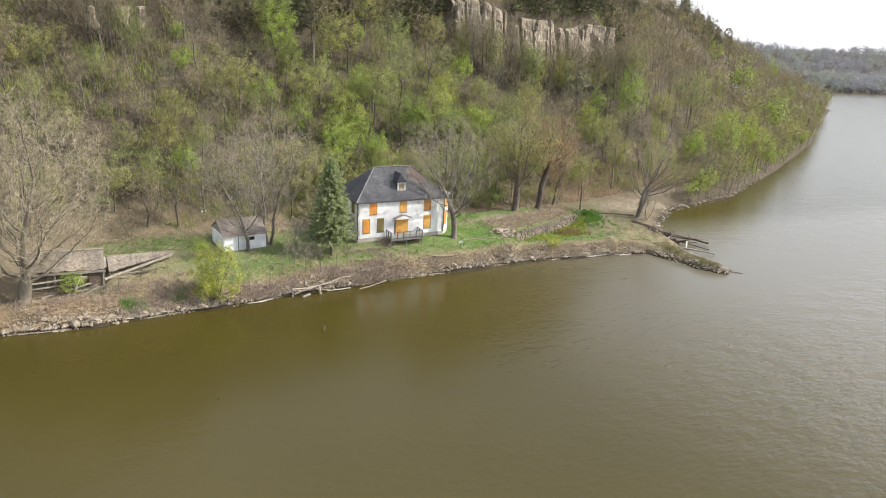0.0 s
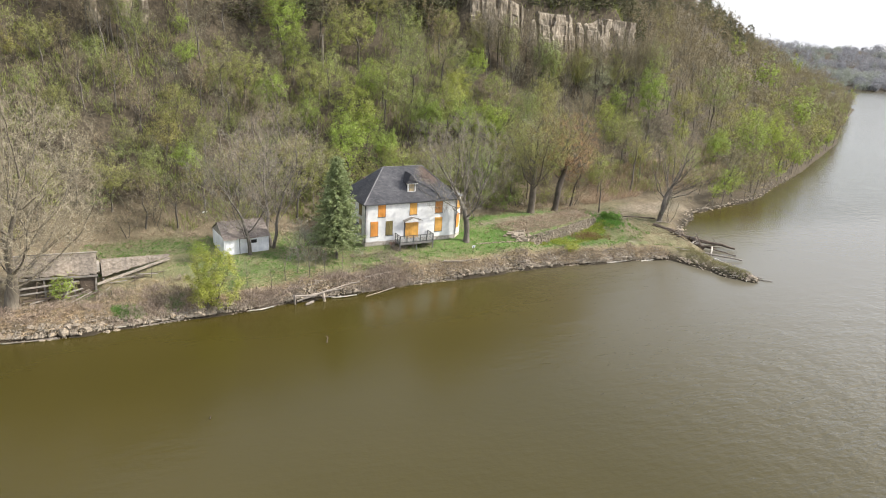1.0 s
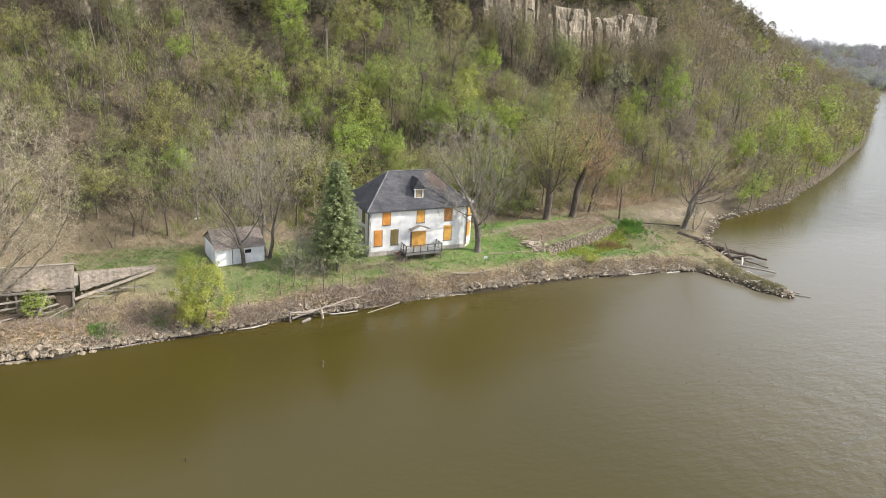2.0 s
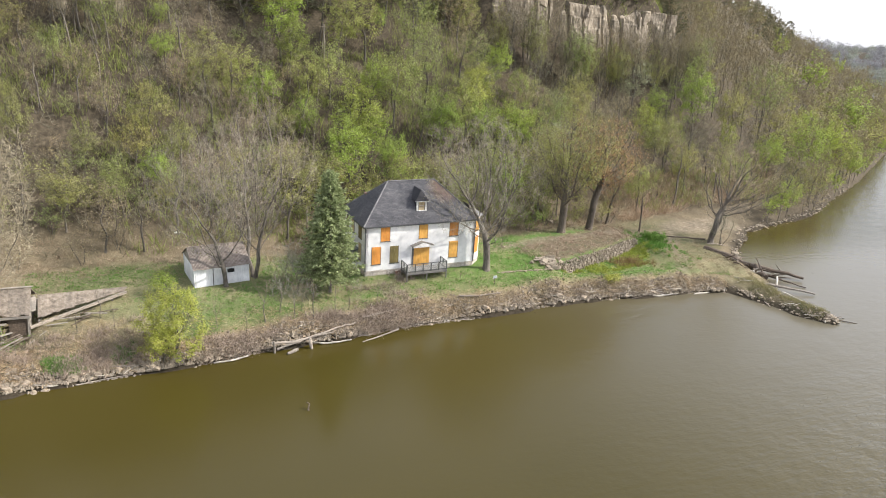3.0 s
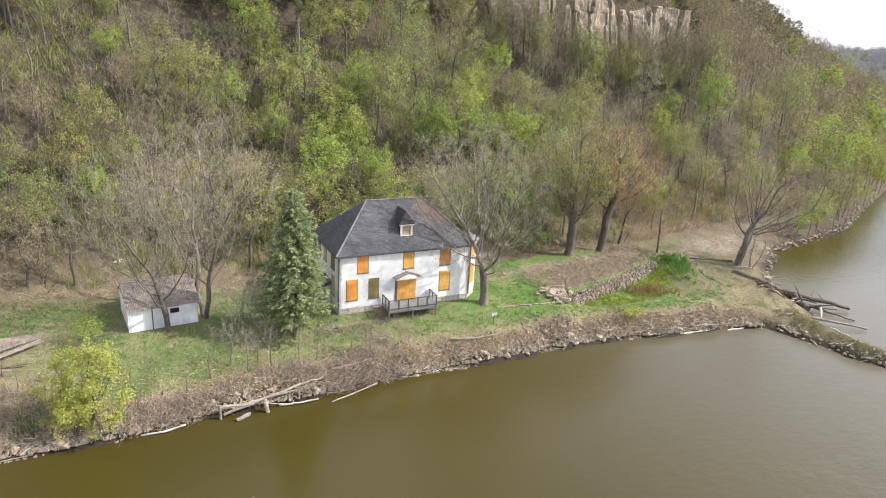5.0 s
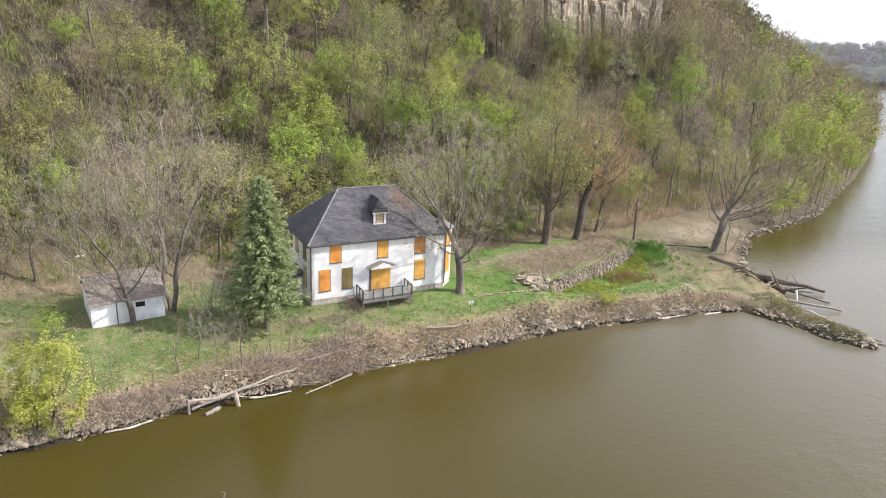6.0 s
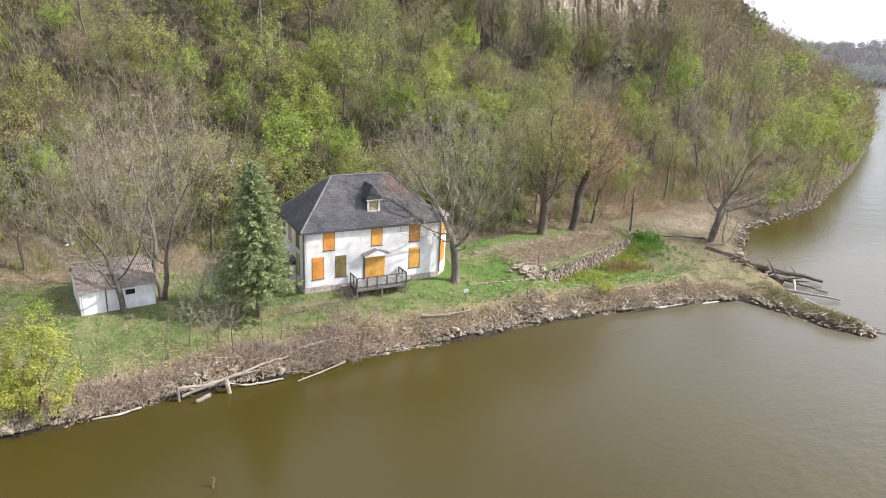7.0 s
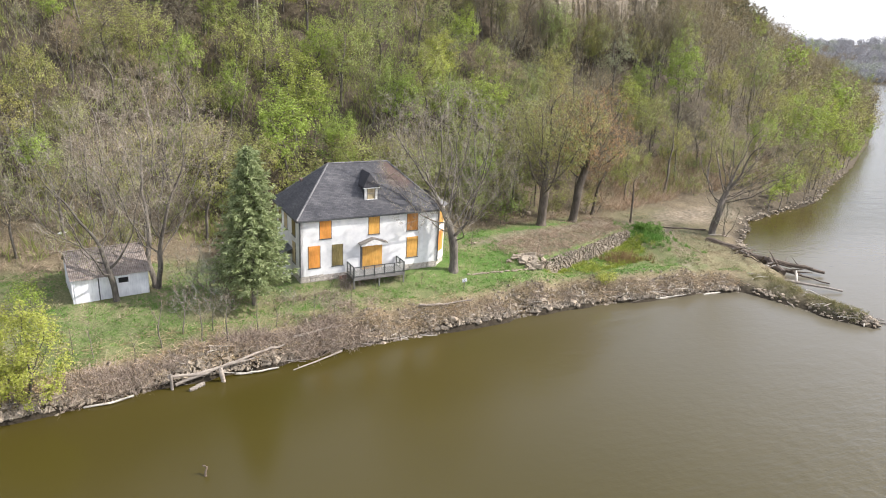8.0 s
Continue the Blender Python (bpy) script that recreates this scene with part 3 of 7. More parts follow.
def build_ground():
    xs = spaced((-3000, -200, 400), (-200, -40, 12), (-40, 112, 0.74), (112, 220, 2.2), (220, 420, 6), (420, 900, 25), (900, 3000, 300))
    ys = spaced((-3000, -100, 500), (-100, 58, 30), (58, 100, 0.62), (100, 152, 0.9), (152, 300, 3), (300, 700, 12), (700, 1100, 40), (1100, 3000, 300))
    gx, gy = np.meshgrid(xs, ys, indexing="ij")
    z = height(gx, gy)
    nx, ny = gx.shape
    i, j = np.meshgrid(np.arange(nx - 1), np.arange(ny - 1), indexing="ij")
    a = (i * ny + j).ravel()
    g = Geo()
    g.add(np.stack([gx, gy, z], -1), np.concatenate([np.stack([a, a + ny, a + ny + 1], 1), np.stack([a, a + ny + 1, a + 1], 1)]))
    me = g.mesh("ground", [GROUND], smooth=True)
    x, y = gx.ravel(), gy.ravel()
    d, s = shore_distance(x, y)
    n1, n2 = vnoise(x, y, 3.0, 11), vnoise(x, y, 9.0, 12)
    bf = behind_foot(x, y)
    flat = step(2.0 + 4.5 * step(84, 74, x), -1, bf) * step(135, 100, x)
    straw = np.clip(flat * (0.75 + 0.5 * n1) + step(3.5, 0, d) * step(90, 80, x), 0, 1) * (0.08 + 0.92 * step(0.2, 1.6, d - n1)) * (1 - 0.6 * step(88, 100, x))
    turf = step(1.5, 2.6, d - 0.9 * n1) * step(-0.6, -3.2, bf + 2.5 * (n2 - 0.5)) * step(-6, 1, x - 3 * n1) * step(82, 75, x + 4 * (n1 - 0.5))
    turf = turf * (1 - 0.38 * step(40, 34, x) - 0.72 * step(65, 70, x)) * np.clip(0.9 * n2 + 0.5 * n1 + 0.28 + 0.4 * step(36, 42, x) * step(56, 50, x) - 0.35 * step(14, 4, x) * step(80, 76, y), 0, 1)
    straw = straw * (1 - 0.55 * step(4, 0, x) * step(80, 77, y)) * (1 - 0.45 * step(-3.5, -0.5, bf) * n2) * (1 - 0.35 * step(84, 96, x))
    straw = straw * (1 - 0.5 * step(62, 70, x) * step(80, 83, y))
    ring = np.hypot((x - 83.0) / 9.5, (y - 94.2 - 0.12 * (x - 84)) / 3.1)
    tracks = np.abs(x - np.interp(y, [76, 82, 87, 92], [64.5, 69.4, 72.0, 75.5]))
    soil = np.clip(step(1.2, 0.7, ring + 0.6 * (n1 - 0.5)) + step(2.4, 0.8, tracks + n1) * step(76.5, 79, y) * step(93, 90, y) * 0.85, 0, 1)
    # darker litter shows in patches, painted in place of branch shadows on the earth
    soil = soil * (0.4 + 0.65 * n1)
    lane = np.abs(y - (89.3 + 0.25 * np.sin(x * 0.12) + 0.12 * (x - 50)))
    soil = np.maximum(soil, step(1.3, 0.6, lane + 0.6 * (n1 - 0.5)) * step(42, 48, x) * step(80, 74, x) * 0.8)
    soil = np.maximum(soil, step(2.4, 1.2, np.abs(d - 6.0) + n1) * step(90, 95, x) * step(114, 104, x) * 0.8)
    wall_y = np.interp(x, [47, 52, 59, 66], [81.4, 82.5, 85.2, 88.5])
    above_wall = step(49, 52, x) * step(69, 66, x) * step(0, 0.6, y - wall_y) * step(7, 5, y - wall_y)
    turf = turf * (1 - 0.92 * above_wall)
    straw = straw * (1 - 0.6 * above_wall)
    turf = np.maximum(turf, np.exp(-((x - 68.6) / 2.3) ** 2 - ((y - 87.6) / 3.6) ** 2) * (0.5 + 0.7 * n1))
    turf = np.maximum(turf, np.exp(-((x - 4.5) / 5.5) ** 2 - ((y - 88.2) / 2.6) ** 2) * (0.3 + 0.75 * n1))
    hem = np.interp(x, [52, 58, 64, 68], [80.6, 80.8, 82.0, 84.5])
    turf = np.maximum(turf, step(49, 52, x) * step(70, 67, x) * step(2.0, 3.0, d - 0.6 * n1) * step(1.0, 0, y - hem) * (0.55 + 0.5 * n1))
    spit_top = step(69.5, 71, x) * step(78, 76.5, x) * step(76.5, 75.5, y)
    turf = np.maximum(turf, spit_top * (0.05 + 0.25 * n1))
    straw = np.maximum(straw, 0.7 * spit_top)
    marsh = step(50, 53, x) * step(67.4, 65, x) * step(0, 1.2, y - np.interp(x, [52, 58, 64, 68], [80.6, 80.8, 82.0, 84.5])) * step(0, -0.3, y - wall_y)
    # the wet band also paints the shade along the foot of the bank
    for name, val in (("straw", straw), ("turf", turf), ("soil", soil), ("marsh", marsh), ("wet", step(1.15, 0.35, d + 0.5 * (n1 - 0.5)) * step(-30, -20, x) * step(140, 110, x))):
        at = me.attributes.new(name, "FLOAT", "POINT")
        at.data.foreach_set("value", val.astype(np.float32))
    ob = new("ground", me)
    tagged(ob, "riverbank lawn, leaf-littered wooded hillside and far shore", "ground", kind="structure")


build_ground()

g = Geo()
g.add([(-3500, -3500, 0), (3500, -3500, 0), (3500, 3500, 0), (-3500, 3500, 0)], [(0, 1, 2), (0, 2, 3)])
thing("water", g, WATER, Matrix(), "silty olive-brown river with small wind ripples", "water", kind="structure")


# ---- the boarded-up house
HOUSE = empty("house", pose(27.86, 82.56, 0, 0, 0, 2.9), "abandoned two-storey white stucco house with plywood over its windows", "house")
HL, HD, Z0, ZW, ZE, ZR = 12.65, 7.2, 2.2, 3.1, 8.08, 11.75


def wall_panel(length, z0, z1, thick, holes):
    """A wall along x, its outer face at y = 0, with real openings (x0, x1, z0, z1) through it."""
    xs = sorted({0.0, length, *[h[0] for h in holes], *[h[1] for h in holes]})
    zs = sorted({z0, z1, *[h[2] for h in holes], *[h[3] for h in holes]})
    g = Geo()

    def solid(i, k):
        if not (0 <= i < len(xs) - 1 and 0 <= k < len(zs) - 1):
            return False
        cx, cz = (xs[i] + xs[i + 1]) / 2, (zs[k] + zs[k + 1]) / 2
        return not any(h[0] < cx < h[1] and h[2] < cz < h[3] for h in holes)

    def quad(*p):
        g.add(p, [(0, 1, 2), (0, 2, 3)])

    for i in range(len(xs) - 1):
        for k in range(len(zs) - 1):
            if not solid(i, k):
                continue
            a, b, c, d = xs[i], xs[i + 1], zs[k], zs[k + 1]
            quad((a, 0, c), (b, 0, c), (b, 0, d), (a, 0, d))
            quad((b, thick, c), (a, thick, c), (a, thick, d), (b, thick, d))
            if not solid(i - 1, k):
                quad((a, thick, c), (a, 0, c), (a, 0, d), (a, thick, d))
            if not solid(i + 1, k):
                quad((b, 0, c), (b, thick, c), (b, thick, d), (b, 0, d))
            if not solid(i, k - 1):
                quad((a, thick, c), (b, thick, c), (b, 0, c), (a, 0, c))
            if not solid(i, k + 1):
                quad((a, 0, d), (b, 0, d), (b, thick, d), (a, thick, d))
    return g


def boarded_window(parent, x0, x1, z0, z1, ply, label):
    """A window closed by a sheet of plywood: casing, sill and board, in the wall's own x and z."""
    w = part("window", Geo_box(x0 - 0.03, x1 + 0.03, 0.10, 0.16, z0, z1), VOID, parent)
    part("window_jamb", Geo_box(x0 - 0.03, x0, -0.025, 0.10, z0 - 0.04, z1), JAMB, w)
    part("window_jamb", Geo_box(x1, x1 + 0.035, -0.025, 0.10, z0 - 0.04, z1), DARKTRIM, w)
    part("window_sill", bevelled_box(x0 - 0.08, x1 + 0.08, -0.07, 0.06, z0 - 0.1, z0 - 0.035, 0.01), DARKTRIM, w)
    part("board", bevelled_box(x0 + 0.01, x1 - 0.01, -0.035, -0.012, z0 - 0.02, z1, 0.004), ply, w, label)
    return w


def Geo_box(*a):
    g = Geo()
    g.box(*a)
    return g


FRONT = [(1.67, 2.65, 6.28, 8.0), (5.96, 6.95, 6.28, 8.0), (9.55, 10.58, 6.28, 8.0), (0.7, 1.68, 3.82, 5.7), (2.73, 3.66, 3.82, 5.66), (9.58, 10.62, 3.8, 5.64)]
DOOR = (5.3, 7.24, 3.16, 5.42)
PLIES = [(PLY_ORANGE, "orange plywood sheet"), (PLY_GOLD, "golden plywood sheet"), (PLY_DULL, "stained orange plywood sheet"), (PLY_ORANGE, "orange plywood sheet"), (PLY_OLIVE, "dark olive weathered board"), (PLY_GOLD, "golden plywood sheet")]

front = part("front_wall", wall_panel(HL, ZW, ZE, 0.3, FRONT + [DOOR]), WHITE, HOUSE)
for (x0, x1, z0, z1), (ply, lab) in zip(FRONT, PLIES):
    boarded_window(HOUSE, x0, x1, z0, z1, ply, lab)

LEFT = [(4.95, 5.95, 6.3, 8.0), (2.55, 3.5, 6.3, 8.0), (0.75, 1.65, 6.3, 8.0), (5.0, 5.9, 3.9, 5.7)]
left = part("side_wall", wall_panel(HD, ZW, ZE, 0.3, LEFT), WHITE, HOUSE)
left.matrix_basis = pose(0, HD, 0, 0, 0, -90)
for k, (x0, x1, z0, z1) in enumerate(LEFT):
    w = boarded_window(HOUSE, x0, x1, z0, z1, (PLY_OLIVE, PLY_PALE, PLY_OLIVE, PLY_PALE)[k], ("dark olive weathered board", "pale plywood sheet", "dark olive weathered board", "pale plywood sheet")[k])
    w.matrix_basis = pose(0, HD, 0, 0, 0, -90)
right = part("side_wall", wall_panel(HD, ZW, ZE, 0.3, []), WHITE, HOUSE)
right.matrix_basis = pose(HL, 0, 0, 0, 0, 90)
back = part("back_wall", wall_panel(HL, ZW, ZE, 0.3, []), WHITE, HOUSE)
back.matrix_basis = pose(HL, HD, 0, 0, 0, 180)
for x in (0.0, HL):
    part("corner_board", bevelled_box(x - 0.05, x + 0.06, -0.045, -0.003, ZW - 0.05, ZE - 0.02, 0.008), DARKTRIM, HOUSE)
part("corner_board", bevelled_box(-0.045, -0.003, -0.045, 0.08, ZW - 0.05, ZE - 0.02, 0.008), DARKTRIM, HOUSE)


def rubble_stone(rng, sx, sy, sz, material, name="stone"):
    """One rough block, broader than high, corners knocked off."""
    bm = bmesh.new()
    bmesh.ops.create_cube(bm, size=1)
    bmesh.ops.bevel(bm, geom=bm.edges, offset=0.12, segments=1, affect="EDGES")
    for v in bm.verts:
        v.co = Vector((v.co.x * sx, v.co.y * sy, v.co.z * sz)) * (1 + rng.uniform(-0.12, 0.12))
    me = bpy.data.meshes.new(name)
    bmesh.ops.recalc_face_normals(bm, faces=bm.faces)
    bm.to_mesh(me)
    bm.free()
    me.materials.append(material)
    return me


rng = np.random.default_rng(5)
found = part("foundation", Geo_box(0.06, HL - 0.06, 0.06, HD - 0.06, Z0 - 0.6, ZW), MORTAR, HOUSE, "rubble stone foundation")
blocks = [rubble_stone(rng, 1, 1, 1, FIELDSTONE) for _ in range(5)]


def lay_course(parent, run, place):
    """Lays foundation stones along a run in three courses."""
    for row in range(3):
        x, z = 0.02, Z0 + 0.06 + row * 0.31
        while x < run - 0.15:
            w = min(rng.uniform(0.35, 0.75), run - x)
            ob = new("stone", blocks[rng.integers(5)])
            ob.parent = parent
            ob.matrix_basis = place(x + w / 2, z + 0.15) @ Matrix.Diagonal((w - 0.005, 0.11, 0.305, 1))
            x += w


lay_course(found, HL, lambda s, z: pose(s, 0.065 + rng.uniform(-0.015, 0.015), z))
lay_course(found, HD, lambda s, z: pose(0.04 + rng.uniform(-0.02, 0.02), s, z, 0, 0, 90))

# hipped roof
OV = 0.32
ex0, ex1, ey0, ey1, ez = -OV, HL + OV, -OV, HD + OV, ZE - 0.06
mid, run = HD / 2, HD / 2 + OV


def roof_geo():
    a, b, c, d = (ex0, ey0, ez), (ex1, ey0, ez), (ex1, ey1, ez), (ex0, ey1, ez)
    p, q = (ex0 + run, mid, ZR), (ex1 - run, mid, ZR)
    bm = bmesh.new()
    uv = bm.loops.layers.uv.new("UVMap")

    def face(*pts):
        f = bm.faces.new([bm.verts.new(v) for v in pts])
        n = (Vector(pts[1]) - Vector(pts[0])).cross(Vector(pts[2]) - Vector(pts[0])).normalized()
        e = (Vector(pts[1]) - Vector(pts[0])).normalized()
        up = n.cross(e)
        for lp in f.loops:
            lp[uv].uv = (lp.vert.co.dot(e), lp.vert.co.dot(up))

    face(a, b, q, p)
    face(b, c, q)
    face(c, d, p, q)
    face(d, a, p)
    dz = -0.14
    ring = [a, b, c, d]
    for k in range(4):
        s, t = ring[k], ring[(k + 1) % 4]
        face((s[0], s[1], s[2] + dz), (t[0], t[1], t[2] + dz), t, s)
    face(*[(s[0], s[1], s[2] + dz) for s in reversed(ring)])
    return bm, (a, b, c, d, p, q)


bm, (ra, rb, rc, rd, rp, rq) = roof_geo()
roof = part("roof", bm, SHINGLE, HOUSE, "hipped roof of dark grey asphalt shingles")
for s, t in ((ra, rp), (rd, rp), (rb, rq), (rc, rq), (rp, rq)):
    n = 14
    for k in range(n):
        g = Geo()
        u, v = Vector(s).lerp(Vector(t), k / n), Vector(s).lerp(Vector(t), (k + 0.96) / n)
        g.tube([u + Vector((0, 0, 0.035)), v + Vector((0, 0, 0.015))], [0.085, 0.075], 6)
        part("ridge_cap", g, SHINGLE_CAP, roof)
part("fascia", bevelled_box(ex0 + 0.02, ex1 - 0.02, ey0 - 0.025, ey0 - 0.003, ez - 0.16, ez - 0.02, 0.005), DARKTRIM, roof)
part("fascia", bevelled_box(ex0 - 0.025, ex0 - 0.003, ey0 + 0.02, ey1 - 0.02, ez - 0.16, ez - 0.02, 0.005), DARKTRIM, roof)

# dormer
pitch = (ZR - ez) / run


def roof_z(y):
    return ez + (y - ey0) * pitch


dx0, dx1, dy, dz0, dz1 = 5.88, 7.04, 0.78, roof_z(0.78), 10.2
yb = ey0 + (dz1 - ez) / pitch
g = Geo()
wx0, wx1 = 6.08, 6.84
for x0, x1, z0, z1 in ((dx0, wx0, dz0 - 0.1, dz1), (wx1, dx1, dz0 - 0.1, dz1), (wx0, wx1, dz0 - 0.1, dz0 + 0.06), (wx0, wx1, dz1 - 0.08, dz1)):
    g.box(x0, x1, dy, dy + 0.1, z0, z1)
dormer = part("dormer", g, WHITE_TRIM, HOUSE, "small white dormer with a narrow window")
for x in (dx0, dx1):
    s = 0.02 if x == dx0 else -0.02
    g = Geo()
    g.add([(x, dy + 0.1, dz0), (x, dy + 0.1, dz1), (x, yb, dz1), (x + s, dy + 0.1, dz0), (x + s, dy + 0.1, dz1), (x + s, yb, dz1)], [(0, 1, 2), (3, 5, 4), (0, 3, 4), (0, 4, 1), (1, 4, 5), (1, 5, 2), (0, 2, 5), (0, 5, 3)])
    part("cheek", g, SHINGLE, dormer, "dark shingled dormer cheek")
o, zp, xm = 0.16, 11.2, (dx0 + dx1) / 2
yp = ey0 + (zp - ez) / pitch
g = Geo()
for up in (0.0, 0.07):
    g.add([(dx0 - o, dy - o, dz1 - 0.06 + up), (xm, dy + 0.35, zp + up), (dx1 + o, dy - o, dz1 - 0.06 + up), (dx0 - o, yb, dz1 - 0.06 + up), (dx1 + o, yb, dz1 - 0.06 + up), (xm, yp, zp + up)],
          [(0, 1, 5), (0, 5, 3), (1, 2, 4), (1, 4, 5), (0, 2, 1)])
part("dormer_roof", g, SHINGLE, dormer, "little hipped dormer roof in dark shingle")
part("eave_board", bevelled_box(dx0 - o, dx1 + o, dy - o, dy + 0.04, dz1 - 0.13, dz1 - 0.055, 0.01), WHITE_TRIM, dormer)
part("pane", Geo_box(wx0, wx1, dy + 0.05, dy + 0.07, dz0 + 0.06, dz1 - 0.08), PLY_PALE, dormer, "dusty tan window covering")
g = Geo()
g.box(wx0, wx0 + 0.05, dy - 0.03, dy + 0.05, dz0 + 0.06, dz1 - 0.08)
g.box(wx1 - 0.05, wx1, dy - 0.03, dy + 0.05, dz0 + 0.06, dz1 - 0.08)
g.box(wx0 + 0.05, wx1 - 0.05, dy - 0.02, dy + 0.05, (dz0 + dz1) / 2 - 0.03, (dz0 + dz1) / 2 + 0.02)
part("window_frame", g, OLDBOARD, dormer)

# chimney of brick, showing over the far hip
def brick_chimney():
    ch = part("chimney", Geo_box(1.72, 2.28, 5.2, 5.76, 8.6, 10.1), MORTAR, HOUSE, "short weathered brick chimney")
    me = rubble_stone(rng, 1, 1, 1, BRICK_OLD, "brick")
    for row in range(12):
        z = 9.18 + row * 0.078
        for k in range(3):
            for side in range(2):
                ob = new("brick", me)
                ob.parent = ch
                off = (k - 1) * 0.19 + (0.05 if row % 2 else -0.03)
                ob.matrix_basis = (pose(2.0 + off, 5.2, z) if side == 0 else pose(1.72, 5.48 + off, z, 0, 0, 90)) @ Matrix.Diagonal((0.18, 0.06, 0.066, 1))
    part("cap", bevelled_box(1.66, 2.34, 5.14, 5.82, 10.1, 10.15, 0.015), BRICK_OLD, ch)


brick_chimney()

# two-storey canted bay on the far end
def bay():
    b0, b1, out = 0.2, 4.4, 1.3
    foot = [(HL, b0), (HL + out, b0 + 1.15), (HL + out, b1 - 1.15), (HL, b1)]
    g = Geo()
    for (xa, ya), (xb, yb2) in zip(foot, foot[1:]):
        g.add([(xa, ya, ZW - 0.1), (xb, yb2, ZW - 0.1), (xb, yb2, ZE), (xa, ya, ZE)], [(0, 1, 2), (0, 2, 3)])
    by = part("bay", g, WHITE, HOUSE, "two-storey canted bay in white stucco")
    g = Geo()
    n = len(foot)
    g.add([(x, y, 2.1) for x, y in foot] + [(x, y, ZW - 0.1) for x, y in foot], [t for k in range(n - 1) for t in ((k, k + 1, n + k + 1), (k, n + k + 1, n + k))] + [(n, n + 1, n + 2), (n, n + 2, n + 3)])
    part("foundation", g, FIELDSTONE, by, "stone footing")
    for k in range(3):
        (xa, ya), (xb, yb2) = foot[k], foot[k + 1]
        ln, ang = math.hypot(xb - xa, yb2 - ya), math.degrees(math.atan2(yb2 - ya, xb - xa))
        for z0, z1 in ((6.3, 8.0), (3.8, 5.7)):
            w = part("window", Geo_box(ln * 0.16, ln * 0.84, 0.0, 0.05, z0, z1), VOID, by)
            w.matrix_basis = pose(xa, ya, 0, 0, 0, ang)
            part("board", bevelled_box(ln * 0.16, ln * 0.84, -0.04, -0.015, z0, z1, 0.004), PLY_GOLD if z0 > 5 else PLY_ORANGE, w, "golden plywood sheet")
    g = Geo()
    ov = [(HL, b0 - 0.3), (HL + out + 0.3, b0 + 1.0), (HL + out + 0.3, b1 - 1.0), (HL, b1 + 0.3)]
    g.add([(x, y, ez) for x, y in ov] + [(HL, 1.6, ez + 1.1), (HL, 3.0, ez + 1.1)], [(0, 1, 4), (1, 2, 5), (1, 5, 4), (2, 3, 5)])
    part("bay_roof", g, SHINGLE_CAP, by, "dark shingled bay roof")


bay()

# entrance: boarded double door under a small pediment
dr = part("door", Geo_box(DOOR[0], DOOR[1], 0.1, 0.16, DOOR[2], DOOR[3]), VOID, HOUSE)
part("board", bevelled_box(DOOR[0] + 0.12, DOOR[1] - 0.01, -0.05, -0.02, DOOR[2], DOOR[3] - 0.02, 0.004), PLY_GOLD, dr, "large golden plywood sheet")
g = Geo()
g.box(DOOR[0] - 0.08, DOOR[0] + 0.1, -0.06, 0.1, DOOR[2], DOOR[3])
part("door_frame", g, DARKTRIM, dr)
hood = part("door_hood", Geo_box(DOOR[0] - 0.15, DOOR[1] + 0.15, -0.5, -0.003, 5.46, 5.54), WHITE_TRIM, HOUSE, "small white pediment hood")
hm = (DOOR[0] + DOOR[1]) / 2
g = Geo()
xa, xb = DOOR[0] - 0.28, DOOR[1] + 0.28
g.add([(xa, -0.6, 5.52), (hm, -0.6, 5.94), (xb, -0.6, 5.52), (xa, -0.005, 5.52), (hm, -0.005, 5.94), (xb, -0.005, 5.52), (xa, -0.6, 5.59), (hm, -0.6, 6.01), (xb, -0.6, 5.59), (xa, -0.005, 5.59), (hm, -0.005, 6.01), (xb, -0.005, 5.59)],
      [(6, 7, 10), (6, 10, 9), (7, 8, 11), (7, 11, 10), (0, 4, 1), (0, 3, 4), (1, 5, 2), (1, 4, 5), (0, 1, 7), (0, 7, 6), (1, 2, 8), (1, 8, 7), (0, 6, 9), (0, 9, 3), (2, 5, 11), (2, 11, 8)])
part("hood_roof", g, OLDBOARD, hood, "brown weathered hood roof")
g = Geo()
g.add([(xa, -0.612, 5.42), (xb, -0.612, 5.42), (hm, -0.612, 5.95), (xa, -0.604, 5.42), (xb, -0.604, 5.42), (hm, -0.604, 5.95)], [(0, 1, 2), (3, 5, 4)])
part("gable", g, WHITE_TRIM, hood)

# side lean-to against the left wall
lt = part("side_porch", Geo_box(-1.0, -0.01, 2.3, 4.4, Z0 - 0.2, 4.45), WHITE, HOUSE, "low white entry porch")
g = Geo()
g.add([(-1.25, 2.1, 4.4), (0, 2.1, 4.9), (0, 4.6, 4.9), (-1.25, 4.6, 4.4), (-1.25, 2.1, 4.5), (0, 2.1, 5.0), (0, 4.6, 5.0), (-1.25, 4.6, 4.5)],
      [(4, 5, 6), (4, 6, 7), (0, 2, 1), (0, 3, 2), (0, 1, 5), (0, 5, 4), (0, 4, 7), (0, 7, 3), (3, 7, 6), (3, 6, 2)])
part("porch_roof", g, DARKTRIM, lt, "dark sloping porch roof")

# red brick pier by the deck
pier = part("brick_pier", Geo_box(3.25, 3.92, -0.24, 0.0, 1.9, 2.95), MORTAR, HOUSE, "patch of red brickwork under the deck")
bme = rubble_stone(rng, 1, 1, 1, BRICK, "brick")
